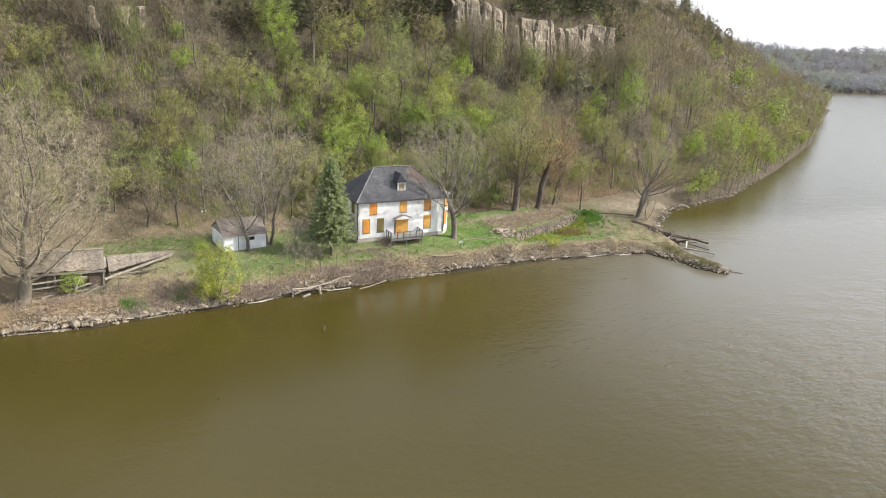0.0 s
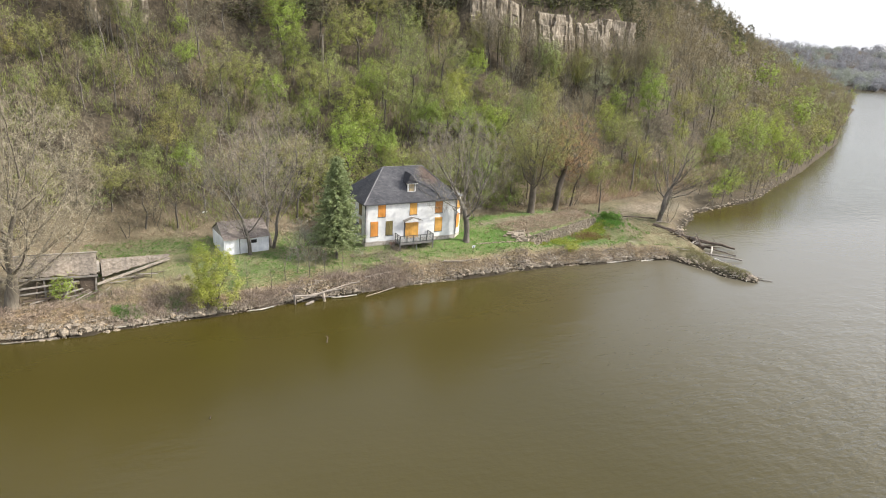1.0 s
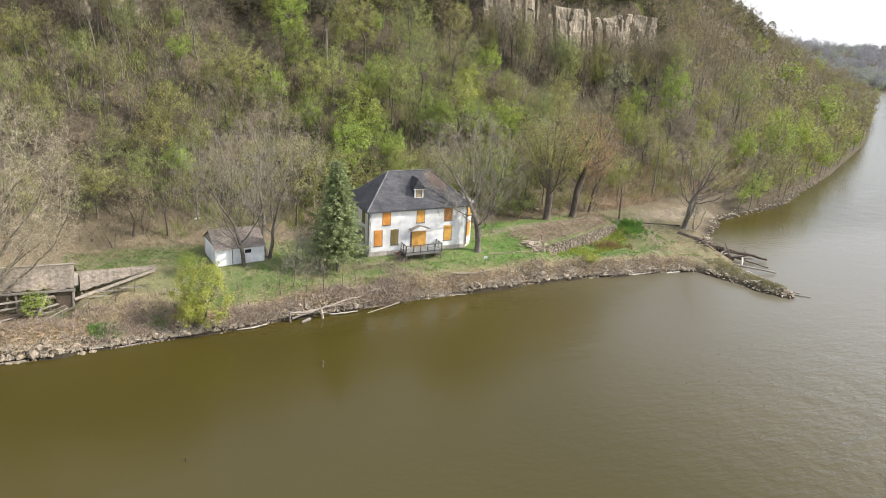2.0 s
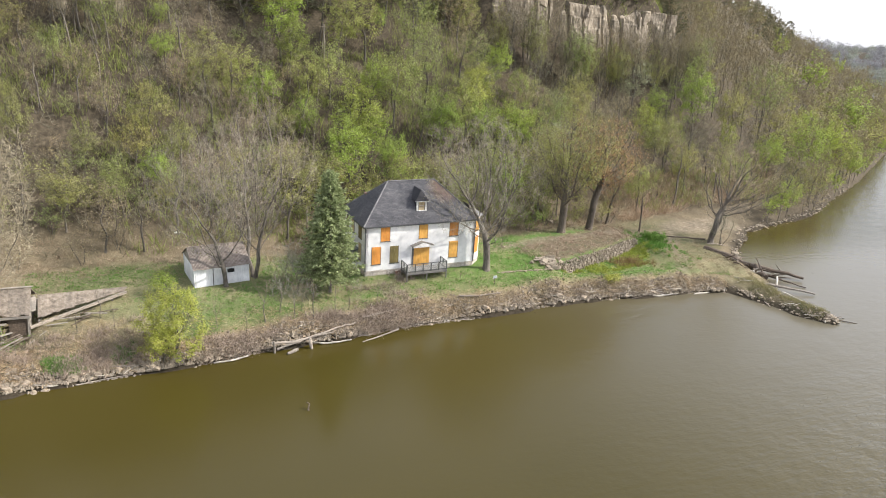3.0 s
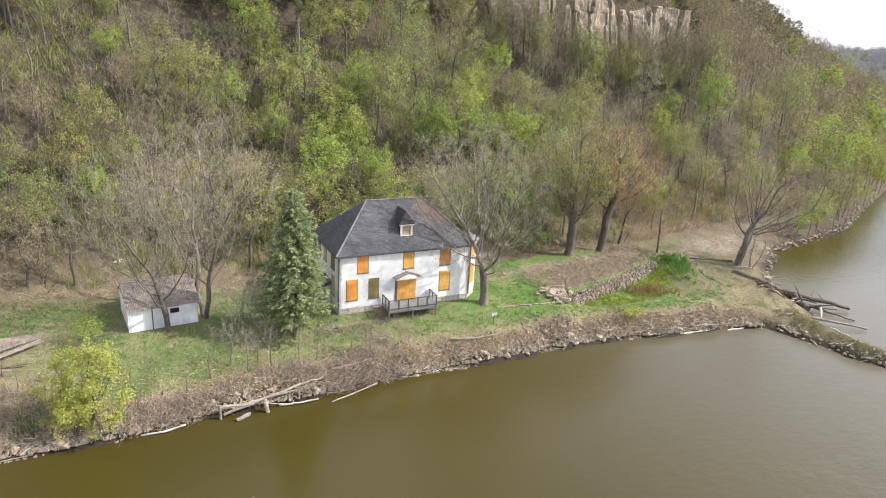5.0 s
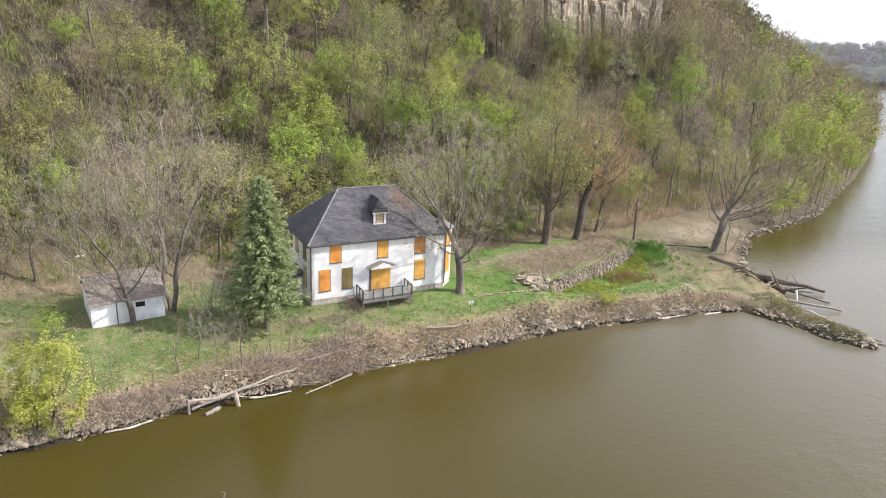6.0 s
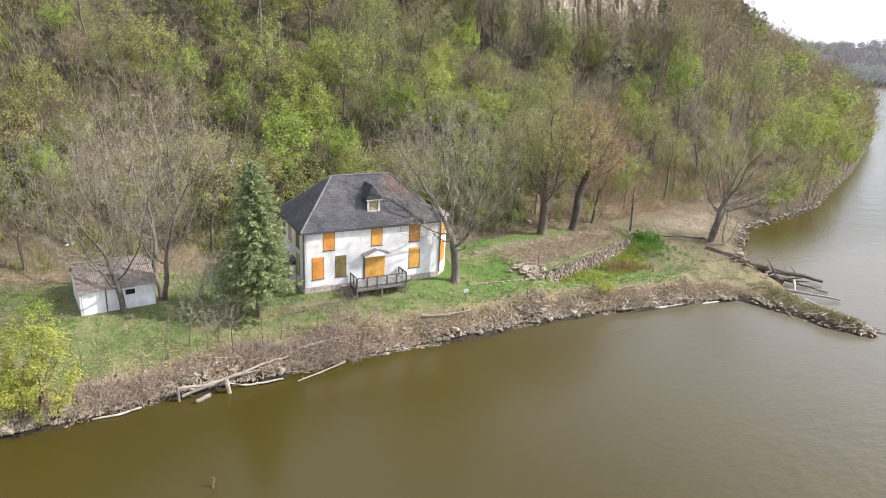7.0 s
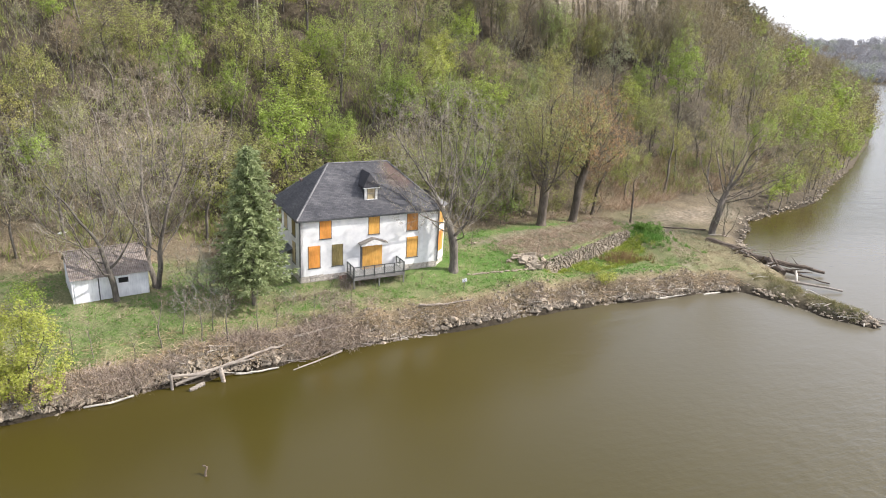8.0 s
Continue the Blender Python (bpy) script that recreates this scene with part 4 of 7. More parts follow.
for row in range(13):
    for k in range(3):
        ob = new("brick", bme)
        ob.parent = pier
        ob.matrix_basis = pose(3.37 + k * 0.22 + (0.05 if row % 2 else -0.03), -0.24, 1.95 + row * 0.078) @ Matrix.Diagonal((0.205, 0.05, 0.066, 1))

# ---- the front deck
DX0, DX1, DYF, DZ = 3.98, 8.62, -1.8, 3.14
DECK = empty("deck", HOUSE.matrix_basis.copy(), "weathered timber front deck with lattice railings on posts", "deck")
n = 14
for k in range(n):
    y0 = DYF + k * (1.8 - 0.06) / n
    part("deck_board", bevelled_box(DX0, DX1, y0, y0 + 0.118, DZ - 0.04, DZ, 0.006), DECKWOOD, DECK)
part("rim_joist", bevelled_box(DX0, DX1, DYF - 0.045, DYF - 0.004, DZ - 0.24, DZ - 0.01, 0.006), DECKWOOD, DECK)
for x in (DX0, DX1 - 0.05):
    part("rim_joist", bevelled_box(x, x + 0.05, DYF, -0.06, DZ - 0.24, DZ - 0.045, 0.006), DECKWOOD, DECK)
for x in np.linspace(DX0 + 0.5, DX1 - 0.5, 7):
    part("joist", bevelled_box(x - 0.02, x + 0.02, DYF + 0.01, -0.06, DZ - 0.22, DZ - 0.045, 0), DECKWOOD, DECK)
for x in (DX0 + 0.06, (DX0 + DX1) / 2, DX1 - 0.06):
    part("post", bevelled_box(x - 0.05, x + 0.05, DYF + 0.02, DYF + 0.12, 1.7, DZ - 0.05, 0.008), DECKWOOD, DECK)
RT = DZ + 0.93


def rail_run(xa, ya, xb, yb, posts):
    ln, ang = math.hypot(xb - xa, yb - ya), math.degrees(math.atan2(yb - ya, xb - xa))
    r = part("railing", bevelled_box(0, ln, -0.045, 0.045, RT - 0.05, RT, 0.008), RAILPAINT, DECK, "grey painted top rail")
    r.matrix_basis = pose(xa, ya, 0, 0, 0, ang)
    part("bottom_rail", bevelled_box(0, ln, -0.02, 0.02, DZ + 0.07, DZ + 0.13, 0.005), RAILPAINT, r)
    for k in range(posts):
        s = 0.05 + k * (ln - 0.1) / (posts - 1)
        part("baluster", bevelled_box(s - 0.045, s + 0.045, -0.05, 0.05, DZ - 0.2, RT - 0.05, 0.006), RAILPAINT, r)
    g = Geo()
    z0, z1 = DZ + 0.13, RT - 0.05
    hgt, stepw = z1 - z0, 0.19
    for sgn in (1, -1):
        y = 0.006 * sgn
        k = -hgt
        while k < ln:
            a0, a1 = (k, k + hgt) if sgn > 0 else (k + hgt, k)
            za, zb, pa, pb = z0, z1, a0, a1
            if min(a0, a1) < 0 or max(a0, a1) > ln:
                def cut(p, q, zp, zq, lim):
                    return zp + (zq - zp) * (lim - p) / (q - p)
                lo, hi = 0.0, ln
                ends = []
                for p, q, zp, zq in ((a0, a1, z0, z1), (a1, a0, z1, z0)):
                    if p < lo:
                        zp, p = cut(p, q, zp, zq, lo), lo
                    elif p > hi:
                        zp, p = cut(p, q, zp, zq, hi), hi
                    ends.append((p, zp))
                (pa, za), (pb, zb) = ends
            w = 0.028
            if abs(pa - pb) > 0.03:
                g.add([(pa - w, y - 0.005, za), (pa + w, y - 0.005, za), (pb + w, y - 0.005, zb), (pb - w, y - 0.005, zb)], [(0, 1, 2), (0, 2, 3)])
            k += stepw
    part("lattice", g, LATTICE, r, "pale diagonal lattice")


rail_run(DX0, DYF + 0.05, DX1, DYF + 0.05, 6)
rail_run(DX0 + 0.05, -0.08, DX0 + 0.05, DYF + 0.1, 3)
rail_run(DX1 - 0.05, DYF + 0.1, DX1 - 0.05, -0.08, 3)


# ---- trees
def unit(v):
    return v / (np.linalg.norm(v) + 1e-9)


def colony(seed, h, fork, rx, r0, n=260, stride=0.5, tip=0.011, lean=(0.0, 0.0), stems=1, squat=1.0, lumps=0.3, droop=0.0, thick=0.03,
           twigs=3, twig_len=0.6, twig_w=0.02, leaves=0, leaf=0.12, sides=6, shell=2.4, wild=0.12, flare=1.0):
    """A broadleaf tree whose limbs divide until they fill a lumpy dome. Returns wood (trunk, limbs) and crown (fine branches, twigs, leaves)."""
    rng = np.random.default_rng(seed)
    z0 = h * fork
    half = (h - z0) / 2
    q = rng.normal(0, 1, (n, 3))
    q /= np.linalg.norm(q, axis=1)[:, None]
    lump = sum(np.cos(q @ (rng.normal(0, 2.6, 3)) + rng.uniform(0, 6.3)) for _ in range(5)) / 3.2
    reach = rng.uniform(0, 1, n) ** (1 / shell) * (1 + lumps * lump)
    q = q * reach[:, None]
    waist = np.where(q[:, 2] < 0, 1 + 0.45 * q[:, 2] / squat, 1.0)
    q = q * np.stack([rx * waist, rx * waist, np.full(n, half)], 1) + (lean[0] * h * 0.75, lean[1] * h * 0.75, z0 + half)
    pos, par, kids, fresh = [], [], [], []
    for s in range(stems):
        a = 2 * math.pi * s / stems + 0.7
        out = 0.3 if stems > 1 else 0.0
        d = unit(np.array([lean[0] + out * math.cos(a), lean[1] + out * math.sin(a), 1.0]))
        p = np.array([0.7 * r0 * math.cos(a), 0.7 * r0 * math.sin(a), -0.3]) * (1 if stems > 1 else (0, 0, 1))
        last, aim = -1, d
        for k in range(max(2, int(math.ceil((z0 + 0.3) / stride)))):
            pos.append(p)
            par.append(last)
            kids.append(0 if last < 0 else 1)
            last = len(pos) - 1
            d = unit(0.4 * d + 0.6 * aim + rng.normal(0, wild * 0.6, 3) * (1, 1, 0))
            p = p + d * stride
        fresh.append(last)
        kids[last] = 0
    pos, par, kids = np.array(pos), np.array(par), np.array(kids)
    kids[[i for i in range(len(pos)) if i not in fresh]] = 9
    best, who, new_from = np.full(n, 1e9), np.zeros(n, int), 0
    for turn in range(160):
        block = pos[new_from:]
        dd = ((q[:, None] - block[None]) ** 2).sum(2)
        dd[:, kids[new_from:] > 3] = 1e9
        k = dd.argmin(1)
        dk = np.sqrt(dd[np.arange(len(q)), k])
        nearer = dk < best
        best[nearer], who[nearer] = dk[nearer], k[nearer] + new_from
        live = best > stride * 1.15
        q, best, who = q[live], best[live], who[live]
        if not len(q):
            break
        near = best < max(rx * 0.5, 3.5 * stride)
        if not near.any():
            near = best < best.min() + stride
        pull = np.zeros((len(pos), 3))
        np.add.at(pull, who[near], ((q - pos[who]) / best[:, None])[near])
        grow_at = np.unique(who[near])
        grow_at = grow_at[kids[grow_at] < 3]
        if not len(grow_at):
            break
        d = pull[grow_at]
        d = d / (np.linalg.norm(d, axis=1)[:, None] + 1e-9) + rng.normal(0, wild, d.shape) + (0, 0, 0.1 - droop)
        d /= np.linalg.norm(d, axis=1)[:, None]
        new_from = len(pos)
        pos = np.concatenate([pos, pos[grow_at] + d * stride])
        par = np.concatenate([par, grow_at])
        kids[grow_at] += 1
        kids = np.concatenate([kids, np.zeros(len(grow_at), int)])
    m = len(pos)
    tips, heir = np.zeros(m), np.full(m, -1)
    has = np.zeros(m, bool)
    has[par[par >= 0]] = True
    tips[~has] = 1
    for i in range(m - 1, -1, -1):
        j = par[i]
        if j >= 0:
            tips[j] += tips[i]
            if heir[j] < 0 or tips[i] > tips[heir[j]]:
                heir[j] = i
    power = max(1.5, math.log(max(tips.max(), 3)) / math.log(r0 / tip))
    rad = tip * tips ** (1 / power)
    for _ in range(2):
        up, dn = pos[np.where(par < 0, np.arange(m), par)], pos[np.where(heir < 0, np.arange(m), heir)]
        mid = 0.5 * pos + 0.25 * up + 0.25 * dn
        inner = (par >= 0) & (heir >= 0)
        pos = np.where(inner[:, None], mid, pos)
    if droop:
        out = np.hypot(pos[:, 0] - lean[0] * pos[:, 2], pos[:, 1] - lean[1] * pos[:, 2])
        pos[:, 2] -= droop * 1.6 * np.clip(out - rx * 0.3, 0, None) ** 1.4 / rx ** 0.4
    wood, crown = Geo(), Geo()
    for i in range(m):
        j = par[i]
        if j >= 0 and (heir[j] == i or rad[i] < thick):
            continue
        chain = [j, i] if j >= 0 else [i]
        while heir[chain[-1]] >= 0 and rad[chain[-1]] >= thick * 0.8:
            chain.append(heir[chain[-1]])
        if len(chain) < 2:
            continue
        r = rad[chain].copy()
        if j >= 0:
            r[0] = min(r[0], r[1] * 1.25)
        if rad[i] < 0.09 and len(chain) > 4:
            pick = list(range(0, len(chain) - 1, 2)) + [len(chain) - 1]
            chain, r = [chain[k] for k in pick], r[pick]
        if j < 0:
            r[0] *= 1.0 + 0.5 * flare
            r[1] *= 1.0 + 0.15 * flare
        wood.tube(pos[chain], r, sides if rad[i] > 0.12 else 5 if rad[i] > 0.06 else 3, 0, cap=False)
    fine = np.where((par >= 0) & (rad < thick))[0]
    leg = pos[fine] - pos[par[fine]]
    crown.slivers(pos[par[fine]], pos[fine] + leg * 0.6, np.maximum(2.2 * rad[fine], twig_w), rng, 0)
    outer = np.where((tips <= 5) & (par >= 0))[0]
    b = np.repeat(pos[outer], twigs, 0)
    along = np.repeat(pos[outer] - pos[par[outer]], twigs, 0) / stride
    b = b - along * stride * rng.uniform(0, 1, (len(b), 1))
    w = rng.normal(0, 0.62, b.shape) + along + (0, 0, 0.12 - 3.0 * droop)
    w = w / np.linalg.norm(w, axis=1)[:, None] * (twig_len * rng.uniform(0.4, 1.25, len(b)))[:, None]
    t = b + w
    crown.slivers(b, t, twig_w * rng.uniform(0.6, 1.2, len(b)), rng, 0)
    side = b + w * rng.uniform(0.25, 0.75, (len(b), 1))
    crown.slivers(side, side + (rng.normal(0, 0.5, b.shape) * twig_len + w * 0.7) * 0.55, np.full(len(b), twig_w * 0.75), rng, 0)
    if leaves:
        # leaves gather into sprays, so that some boughs are fuller than others
        weight = rng.uniform(0, 1, len(outer)) ** 1.5 + 0.08
        k = np.repeat(np.arange(len(outer)), twigs)
        k = rng.choice(len(b), leaves, p=weight[k] / weight[k].sum())
        c = b[k] + w[k] * rng.uniform(0.3, 1.1, (leaves, 1)) + rng.normal(0, 0.1 + 0.12 * twig_len, (leaves, 3))
        facing = c - (lean[0] * h * 0.7, lean[1] * h * 0.7, z0 + half * 0.6)
        facing = facing / (np.linalg.norm(facing, axis=1)[:, None] + 1e-9) + (0, 0, 0.45) + rng.normal(0, 0.55, (leaves, 3))
        crown.leaves(c, facing, leaf * rng.uniform(0.8, 1.35, leaves), rng, 1)
    return wood, crown


def tree_kind(seed, bark, twig, leafmat, **kw):
    wood, crown = colony(seed, **kw)
    return wood.mesh("trunk", [bark], smooth=True), crown.mesh("crown", [twig, leafmat])


def plant(name, meshes, m, label, category="tree", group=""):
    root = empty(name, m, label, category, group)
    for nm, me in zip(("trunk", "crown"), meshes):
        part(nm, me, None, root)
    return root


# the trees that stand by themselves
def hero(name, x, y, label, meshes, turn=0.0, category="tree"):
    return plant(name, meshes, pose(x, y, at_ground(x, y), 0, 0, turn), label, category)


hero("cottonwood_tree", -9.3, 76.0, "huge old bare pale-barked tree drooping over the wrecked boathouse",
     tree_kind(11, BARK_PALE, TWIG_CREAM, LEAF_TAN, h=20.5, fork=0.08, rx=10.5, r0=0.62, n=4800, stride=0.52, tip=0.009, droop=0.1, squat=4.0, twigs=5, twig_len=0.95, twig_w=0.026, leaves=2500, leaf=0.09, sides=9, lumps=0.2, wild=0.24, shell=2.6, thick=0.035), 20)
hero("maple_tree", 14.1, 83.5, "bare grey-barked tree forking in front of the white shed",
     tree_kind(21, BARK, TWIG_SOFT, LEAF_OLIVE, h=15.0, fork=0.15, rx=6.2, r0=0.22, n=1800, stride=0.42, tip=0.006, lean=(-0.12, 0.0), twigs=4, twig_len=0.7, twig_w=0.013, leaves=1500, leaf=0.075, sides=8, lumps=0.25, wild=0.22, shell=3.0), 0)
hero("maple_tree", 17.0, 85.4, "tall bare many-limbed tree beside the white shed",
     tree_kind(22, BARK, TWIG_SOFT, LEAF_TAN, h=18.0, fork=0.15, rx=7.0, r0=0.21, n=2400, stride=0.45, tip=0.006, lean=(0.06, 0.0), stems=2, twigs=4, twig_len=0.75, twig_w=0.014, leaves=900, leaf=0.075, sides=8, lumps=0.22, wild=0.2, shell=3.0), 80)
hero("walnut_tree", 41.6, 82.0, "bare spreading tree close beside the white house",
     tree_kind(31, BARK, TWIG_SOFT, LEAF_OLIVE, h=16.5, fork=0.17, rx=7.0, r0=0.38, n=2500, stride=0.44, tip=0.007, lean=(-0.09, 0.0), twigs=4, twig_len=0.75, twig_w=0.018, leaves=2200, leaf=0.08, sides=9, lumps=0.22, wild=0.2, shell=3.0), 0)
hero("elm_tree", 57.6, 92.4, "stout dark-trunked tree with olive spring buds",
     tree_kind(46, BARK_DARK, TWIG, LEAF_OLIVE, h=16.5, fork=0.24, rx=5.6, r0=0.5, n=1500, stride=0.5, tip=0.011, lean=(0.02, 0.0), twigs=4, twig_len=0.8, twig_w=0.022, leaves=9500, leaf=0.13, sides=9, lumps=0.3, wild=0.08), 0)
hero("elm_tree", 62.6, 93.4, "stout dark-trunked tree with rusty spring buds",
     tree_kind(45, BARK_DARK, TWIG_RED, LEAF_RUST, h=16, fork=0.22, rx=5.4, r0=0.46, n=1500, stride=0.5, tip=0.011, lean=(0.1, 0.0), twigs=4, twig_len=0.8, twig_w=0.022, leaves=7500, leaf=0.12, sides=9, lumps=0.35, wild=0.09), 0)
hero("willow_tree", 78.6, 87.2, "gnarled leaning bare willow at the water's edge",
     tree_kind(53, BARK, TWIG_SOFT, LEAF_OLIVE, h=14.0, fork=0.2, rx=5.6, r0=0.42, n=1500, stride=0.5, tip=0.012, lean=(0.26, 0.0), stems=2, droop=0.02, twigs=4, twig_len=0.9, twig_w=0.018, leaves=500, leaf=0.09, sides=8, lumps=0.3, wild=0.26), 0)
hero("sapling", 70.7, 92.7, "slim bare young tree beside the bare earth turnaround",
     tree_kind(64, BARK_DARK, TWIG_RED, LEAF_TAN, h=7.0, fork=0.32, rx=2.2, r0=0.13, n=170, stride=0.4, twigs=3, twig_len=0.5, twig_w=0.02), 0)
hero("willow_tree", 101.5, 98.8, "small bare tree leaning out over the bay",
     tree_kind(71, BARK, TWIG_PALE, LEAF_OLIVE, h=9.5, fork=0.25, rx=3.6, r0=0.24, n=360, stride=0.45, lean=(0.42, -0.1), stems=2, twigs=4, twig_len=0.8, twig_w=0.024, leaves=500, leaf=0.11, wild=0.2), 0)
hero("tree", 67.6, 96.4, "slim dark bare tree at the foot of the slope",
     tree_kind(72, BARK_DARK, TWIG_RED, LEAF_RUST, h=9, fork=0.25, rx=3.0, r0=0.17, n=300, stride=0.45, lean=(0.1, 0), twigs=4, twig_len=0.7, twig_w=0.022, leaves=500, leaf=0.1), 0)
hero("bush", 79.6, 86.2, "pale weeping tuft of willow shoots at the water's edge",
     tree_kind(73, BARK_PALE, TWIG_PALE, LEAF_SILVER, h=4.6, fork=0.08, rx=1.9, r0=0.07, n=150, stride=0.4, stems=3, droop=0.08, twigs=7, twig_len=0.8, twig_w=0.018, leaves=500, leaf=0.07), 0, "bush")


def spruce(seed, h, r, mat, whorls=30, arms=9, sprays=16, size=0.42, taper=0.8, skirt=0.1, limbs=True):
    """A conifer: a straight stem with tiers of needle-clothed boughs that rise a little at their ends."""
    rng = np.random.default_rng(seed)
    wood, crown = Geo(), Geo()
    wood.tube([(0, 0, -0.3), (0, 0, h * 0.5), (0, 0, h)], [0.17 * h / 12, 0.1 * h / 12, 0.015], 8)
    for w in range(whorls):
        t = (w / (whorls - 1)) ** 0.9
        z = h * (skirt + (0.98 - skirt) * t) + rng.uniform(-0.1, 0.1)
        reach = r * min(1, 0.8 + 1.6 * t) * (1 - t) ** taper * rng.uniform(0.85, 1.1) + 0.12
        count = max(4, int(arms * (1 - 0.4 * t)))
        for a in range(count):
            az = 2 * math.pi * (a + rng.uniform(0, 1)) / count
            d = np.array([math.cos(az), math.sin(az), 0])
            ln = reach * rng.uniform(0.7, 1.15)
            s = np.linspace(0, 1, 4)[:, None]
            line = np.array([0, 0, z]) + d * s * ln + np.array([0, 0, 1]) * (0.1 * s - 0.5 * s * s + 0.38 * s ** 3) * ln
            if limbs:
                wood.tube(line, [0.03, 0.022, 0.014, 0.005], 3, cap=False)
            else:
                wood.slivers(line[:1], line[-1:], [0.05], rng)
            n = max(5, int(sprays * (0.35 + ln / r)))
            u = (1 - rng.uniform(0, 1, n) ** 1.3 * 0.85) * 3
            i = np.minimum(u.astype(int), 2)
            b = line[i] + (line[i + 1] - line[i]) * (u - i)[:, None] + rng.normal(0, 0.06, (n, 3))
            side = np.cross(d, [0, 0, 1])
            o = d * rng.uniform(0.2, 0.9, (n, 1)) + side * rng.normal(0, 0.55, (n, 1)) + np.array([0, 0, 1]) * rng.normal(-0.12, 0.3, (n, 1))
            o = o / np.linalg.norm(o, axis=1)[:, None] * size * rng.uniform(0.6, 1.2, (n, 1))
            crown.slivers(b, b + o, np.full(n, size * 0.42), rng, 0)
            crown.slivers(b + o * 0.2, b + o * 0.9 + rng.normal(0, 0.1, o.shape), np.full(n, size * 0.34), rng, 0)
    return wood.mesh("trunk", [BARK]), crown.mesh("crown", [mat])


hero("spruce_tree", 23.7, 80.4, "dense grey-green spruce with a bare lower trunk beside the white house", spruce(81, 12.6, 3.0, NEEDLE, 44, 13, 34, 0.34, 0.62, 0.14))

# shrubs and young trees on the flat
BUSHY = dict(thick=0.014, stride=0.3, tip=0.006, twigs=4, twig_len=0.4, twig_w=0.016, squat=2.0)
hero("willow_bush", 9.0, 73.2, "young willow bright with yellow-green leaves on the bank",
     tree_kind(91, BARK, TWIG, LEAF_YELLOW, h=5.9, fork=0.06, rx=2.3, r0=0.09, n=420, stems=4, leaves=8600, leaf=0.11, lumps=0.6, shell=1.7, wild=0.25, **BUSHY), 0, "bush")
hero("willow_bush", 8.0, 72.6, "low spray of yellow-green willow leaves at the foot of the bank",
     tree_kind(96, BARK, TWIG, LEAF_YELLOW, h=3.3, fork=0.06, rx=1.5, r0=0.05, n=180, stems=3, leaves=1900, leaf=0.11, lumps=0.6, shell=1.7, **BUSHY), 40, "bush")
hero("bush", 70.4, 89.0, "low bright green bush at the corner of the stone wall",
     tree_kind(92, BARK, TWIG, LEAF_FRESH, h=1.15, fork=0.06, rx=1.7, r0=0.05, n=160, stems=4, leaves=3000, leaf=0.12, **BUSHY), 0, "bush")
hero("bush", 55.0, 77.4, "small yellow-green shrub at the top of the bank",
     tree_kind(93, BARK, TWIG, LEAF_YELLOW, h=1.4, fork=0.06, rx=1.3, r0=0.04, n=90, stems=4, leaves=1000, leaf=0.1, **BUSHY), 0, "bush")
hero("bush", 8.4, 82.9, "sparse yellow-green shrub beside the white shed",
     tree_kind(94, BARK, TWIG, LEAF_LIME, h=2.6, fork=0.06, rx=1.4, r0=0.05, n=120, stems=3, leaves=1300, leaf=0.1, **BUSHY), 0, "bush")
hero("bush", -5.0, 77.2, "leafy shrub growing through the wrecked boathouse",
     tree_kind(95, BARK, TWIG, LEAF_LIME, h=2.7, fork=0.06, rx=1.4, r0=0.05, n=120, stems=3, leaves=1100, leaf=0.11, **BUSHY), 0, "bush")
GREYBRUSH = [tree_kind(100 + k, BARK_PALE, (TWIG_GREY, TWIG_GREY, TWIG_RED)[k], LEAF_SILVER, h=4.2, fork=0.06, rx=1.9, r0=0.05, n=150, stems=3, leaves=(300, 150, 0)[k], leaf=0.06, **BUSHY) for k in range(3)]
SAPLINGS = [tree_kind(120 + k, BARK, TWIG_RED, LEAF_TAN, h=4.6, fork=0.3, rx=1.2, r0=0.06, n=90, stride=0.35, tip=0.007, twigs=2, twig_len=0.45, twig_w=0.016, thick=0.02, wild=0.2) for k in range(3)]
for k, (x, y, s) in enumerate([(20.4, 80.2, 0.9), (21.3, 78.6, 0.55), (19.2, 81.6, 0.8), (20.9, 82.8, 0.9), (18.4, 79.0, 0.6), (21.9, 80.0, 0.7), (19.8, 78.2, 0.5), (26.2, 79.6, 0.4), (38.0, 80.6, 0.35), (19.0, 83.0, 1.05), (20.6, 84.2, 1.0), (21.8, 81.4, 0.85), (22.0, 82.6, 0.8)]):
    plant("bush", GREYBRUSH[k % 3], pose(x, y, at_ground(x, y), 0, 0, 67 * k) @ Matrix.Scale(s, 4), "tangled grey leafless shrub on the rough lawn", "bush", "grey shrubs by the spruce")
for k, (x, y, s) in enumerate([(16.8, 76.0, 1.0), (23.2, 76.2, 0.8), (12.6, 75.6, 0.75), (27.6, 77.0, 0.6), (21.0, 75.4, 0.9), (51.5, 83.4, 0.6), (46.5, 88.0, 0.6), (1.6, 77.2, 0.6), (-0.6, 76.0, 0.55), (3.2, 79.4, 0.65), (4.4, 77.6, 0.5), (-2.6, 75.2, 0.5), (18.2, 77.0, 1.0),
                               (19.4, 76.0, 0.9), (20.2, 76.8, 0.7), (24.6, 76.6, 0.65), (30.6, 77.2, 0.5), (29.0, 76.6, 0.55), (15.0, 75.2, 0.6), (11.4, 76.4, 0.55)]):
    plant("sapling", SAPLINGS[k % 3], pose(x, y, at_ground(x, y), 0, 0, 131 * k) @ Matrix.Scale(s, 4), "thin leafless sapling rising from the weedy bank", "sapling", "saplings on the bank")

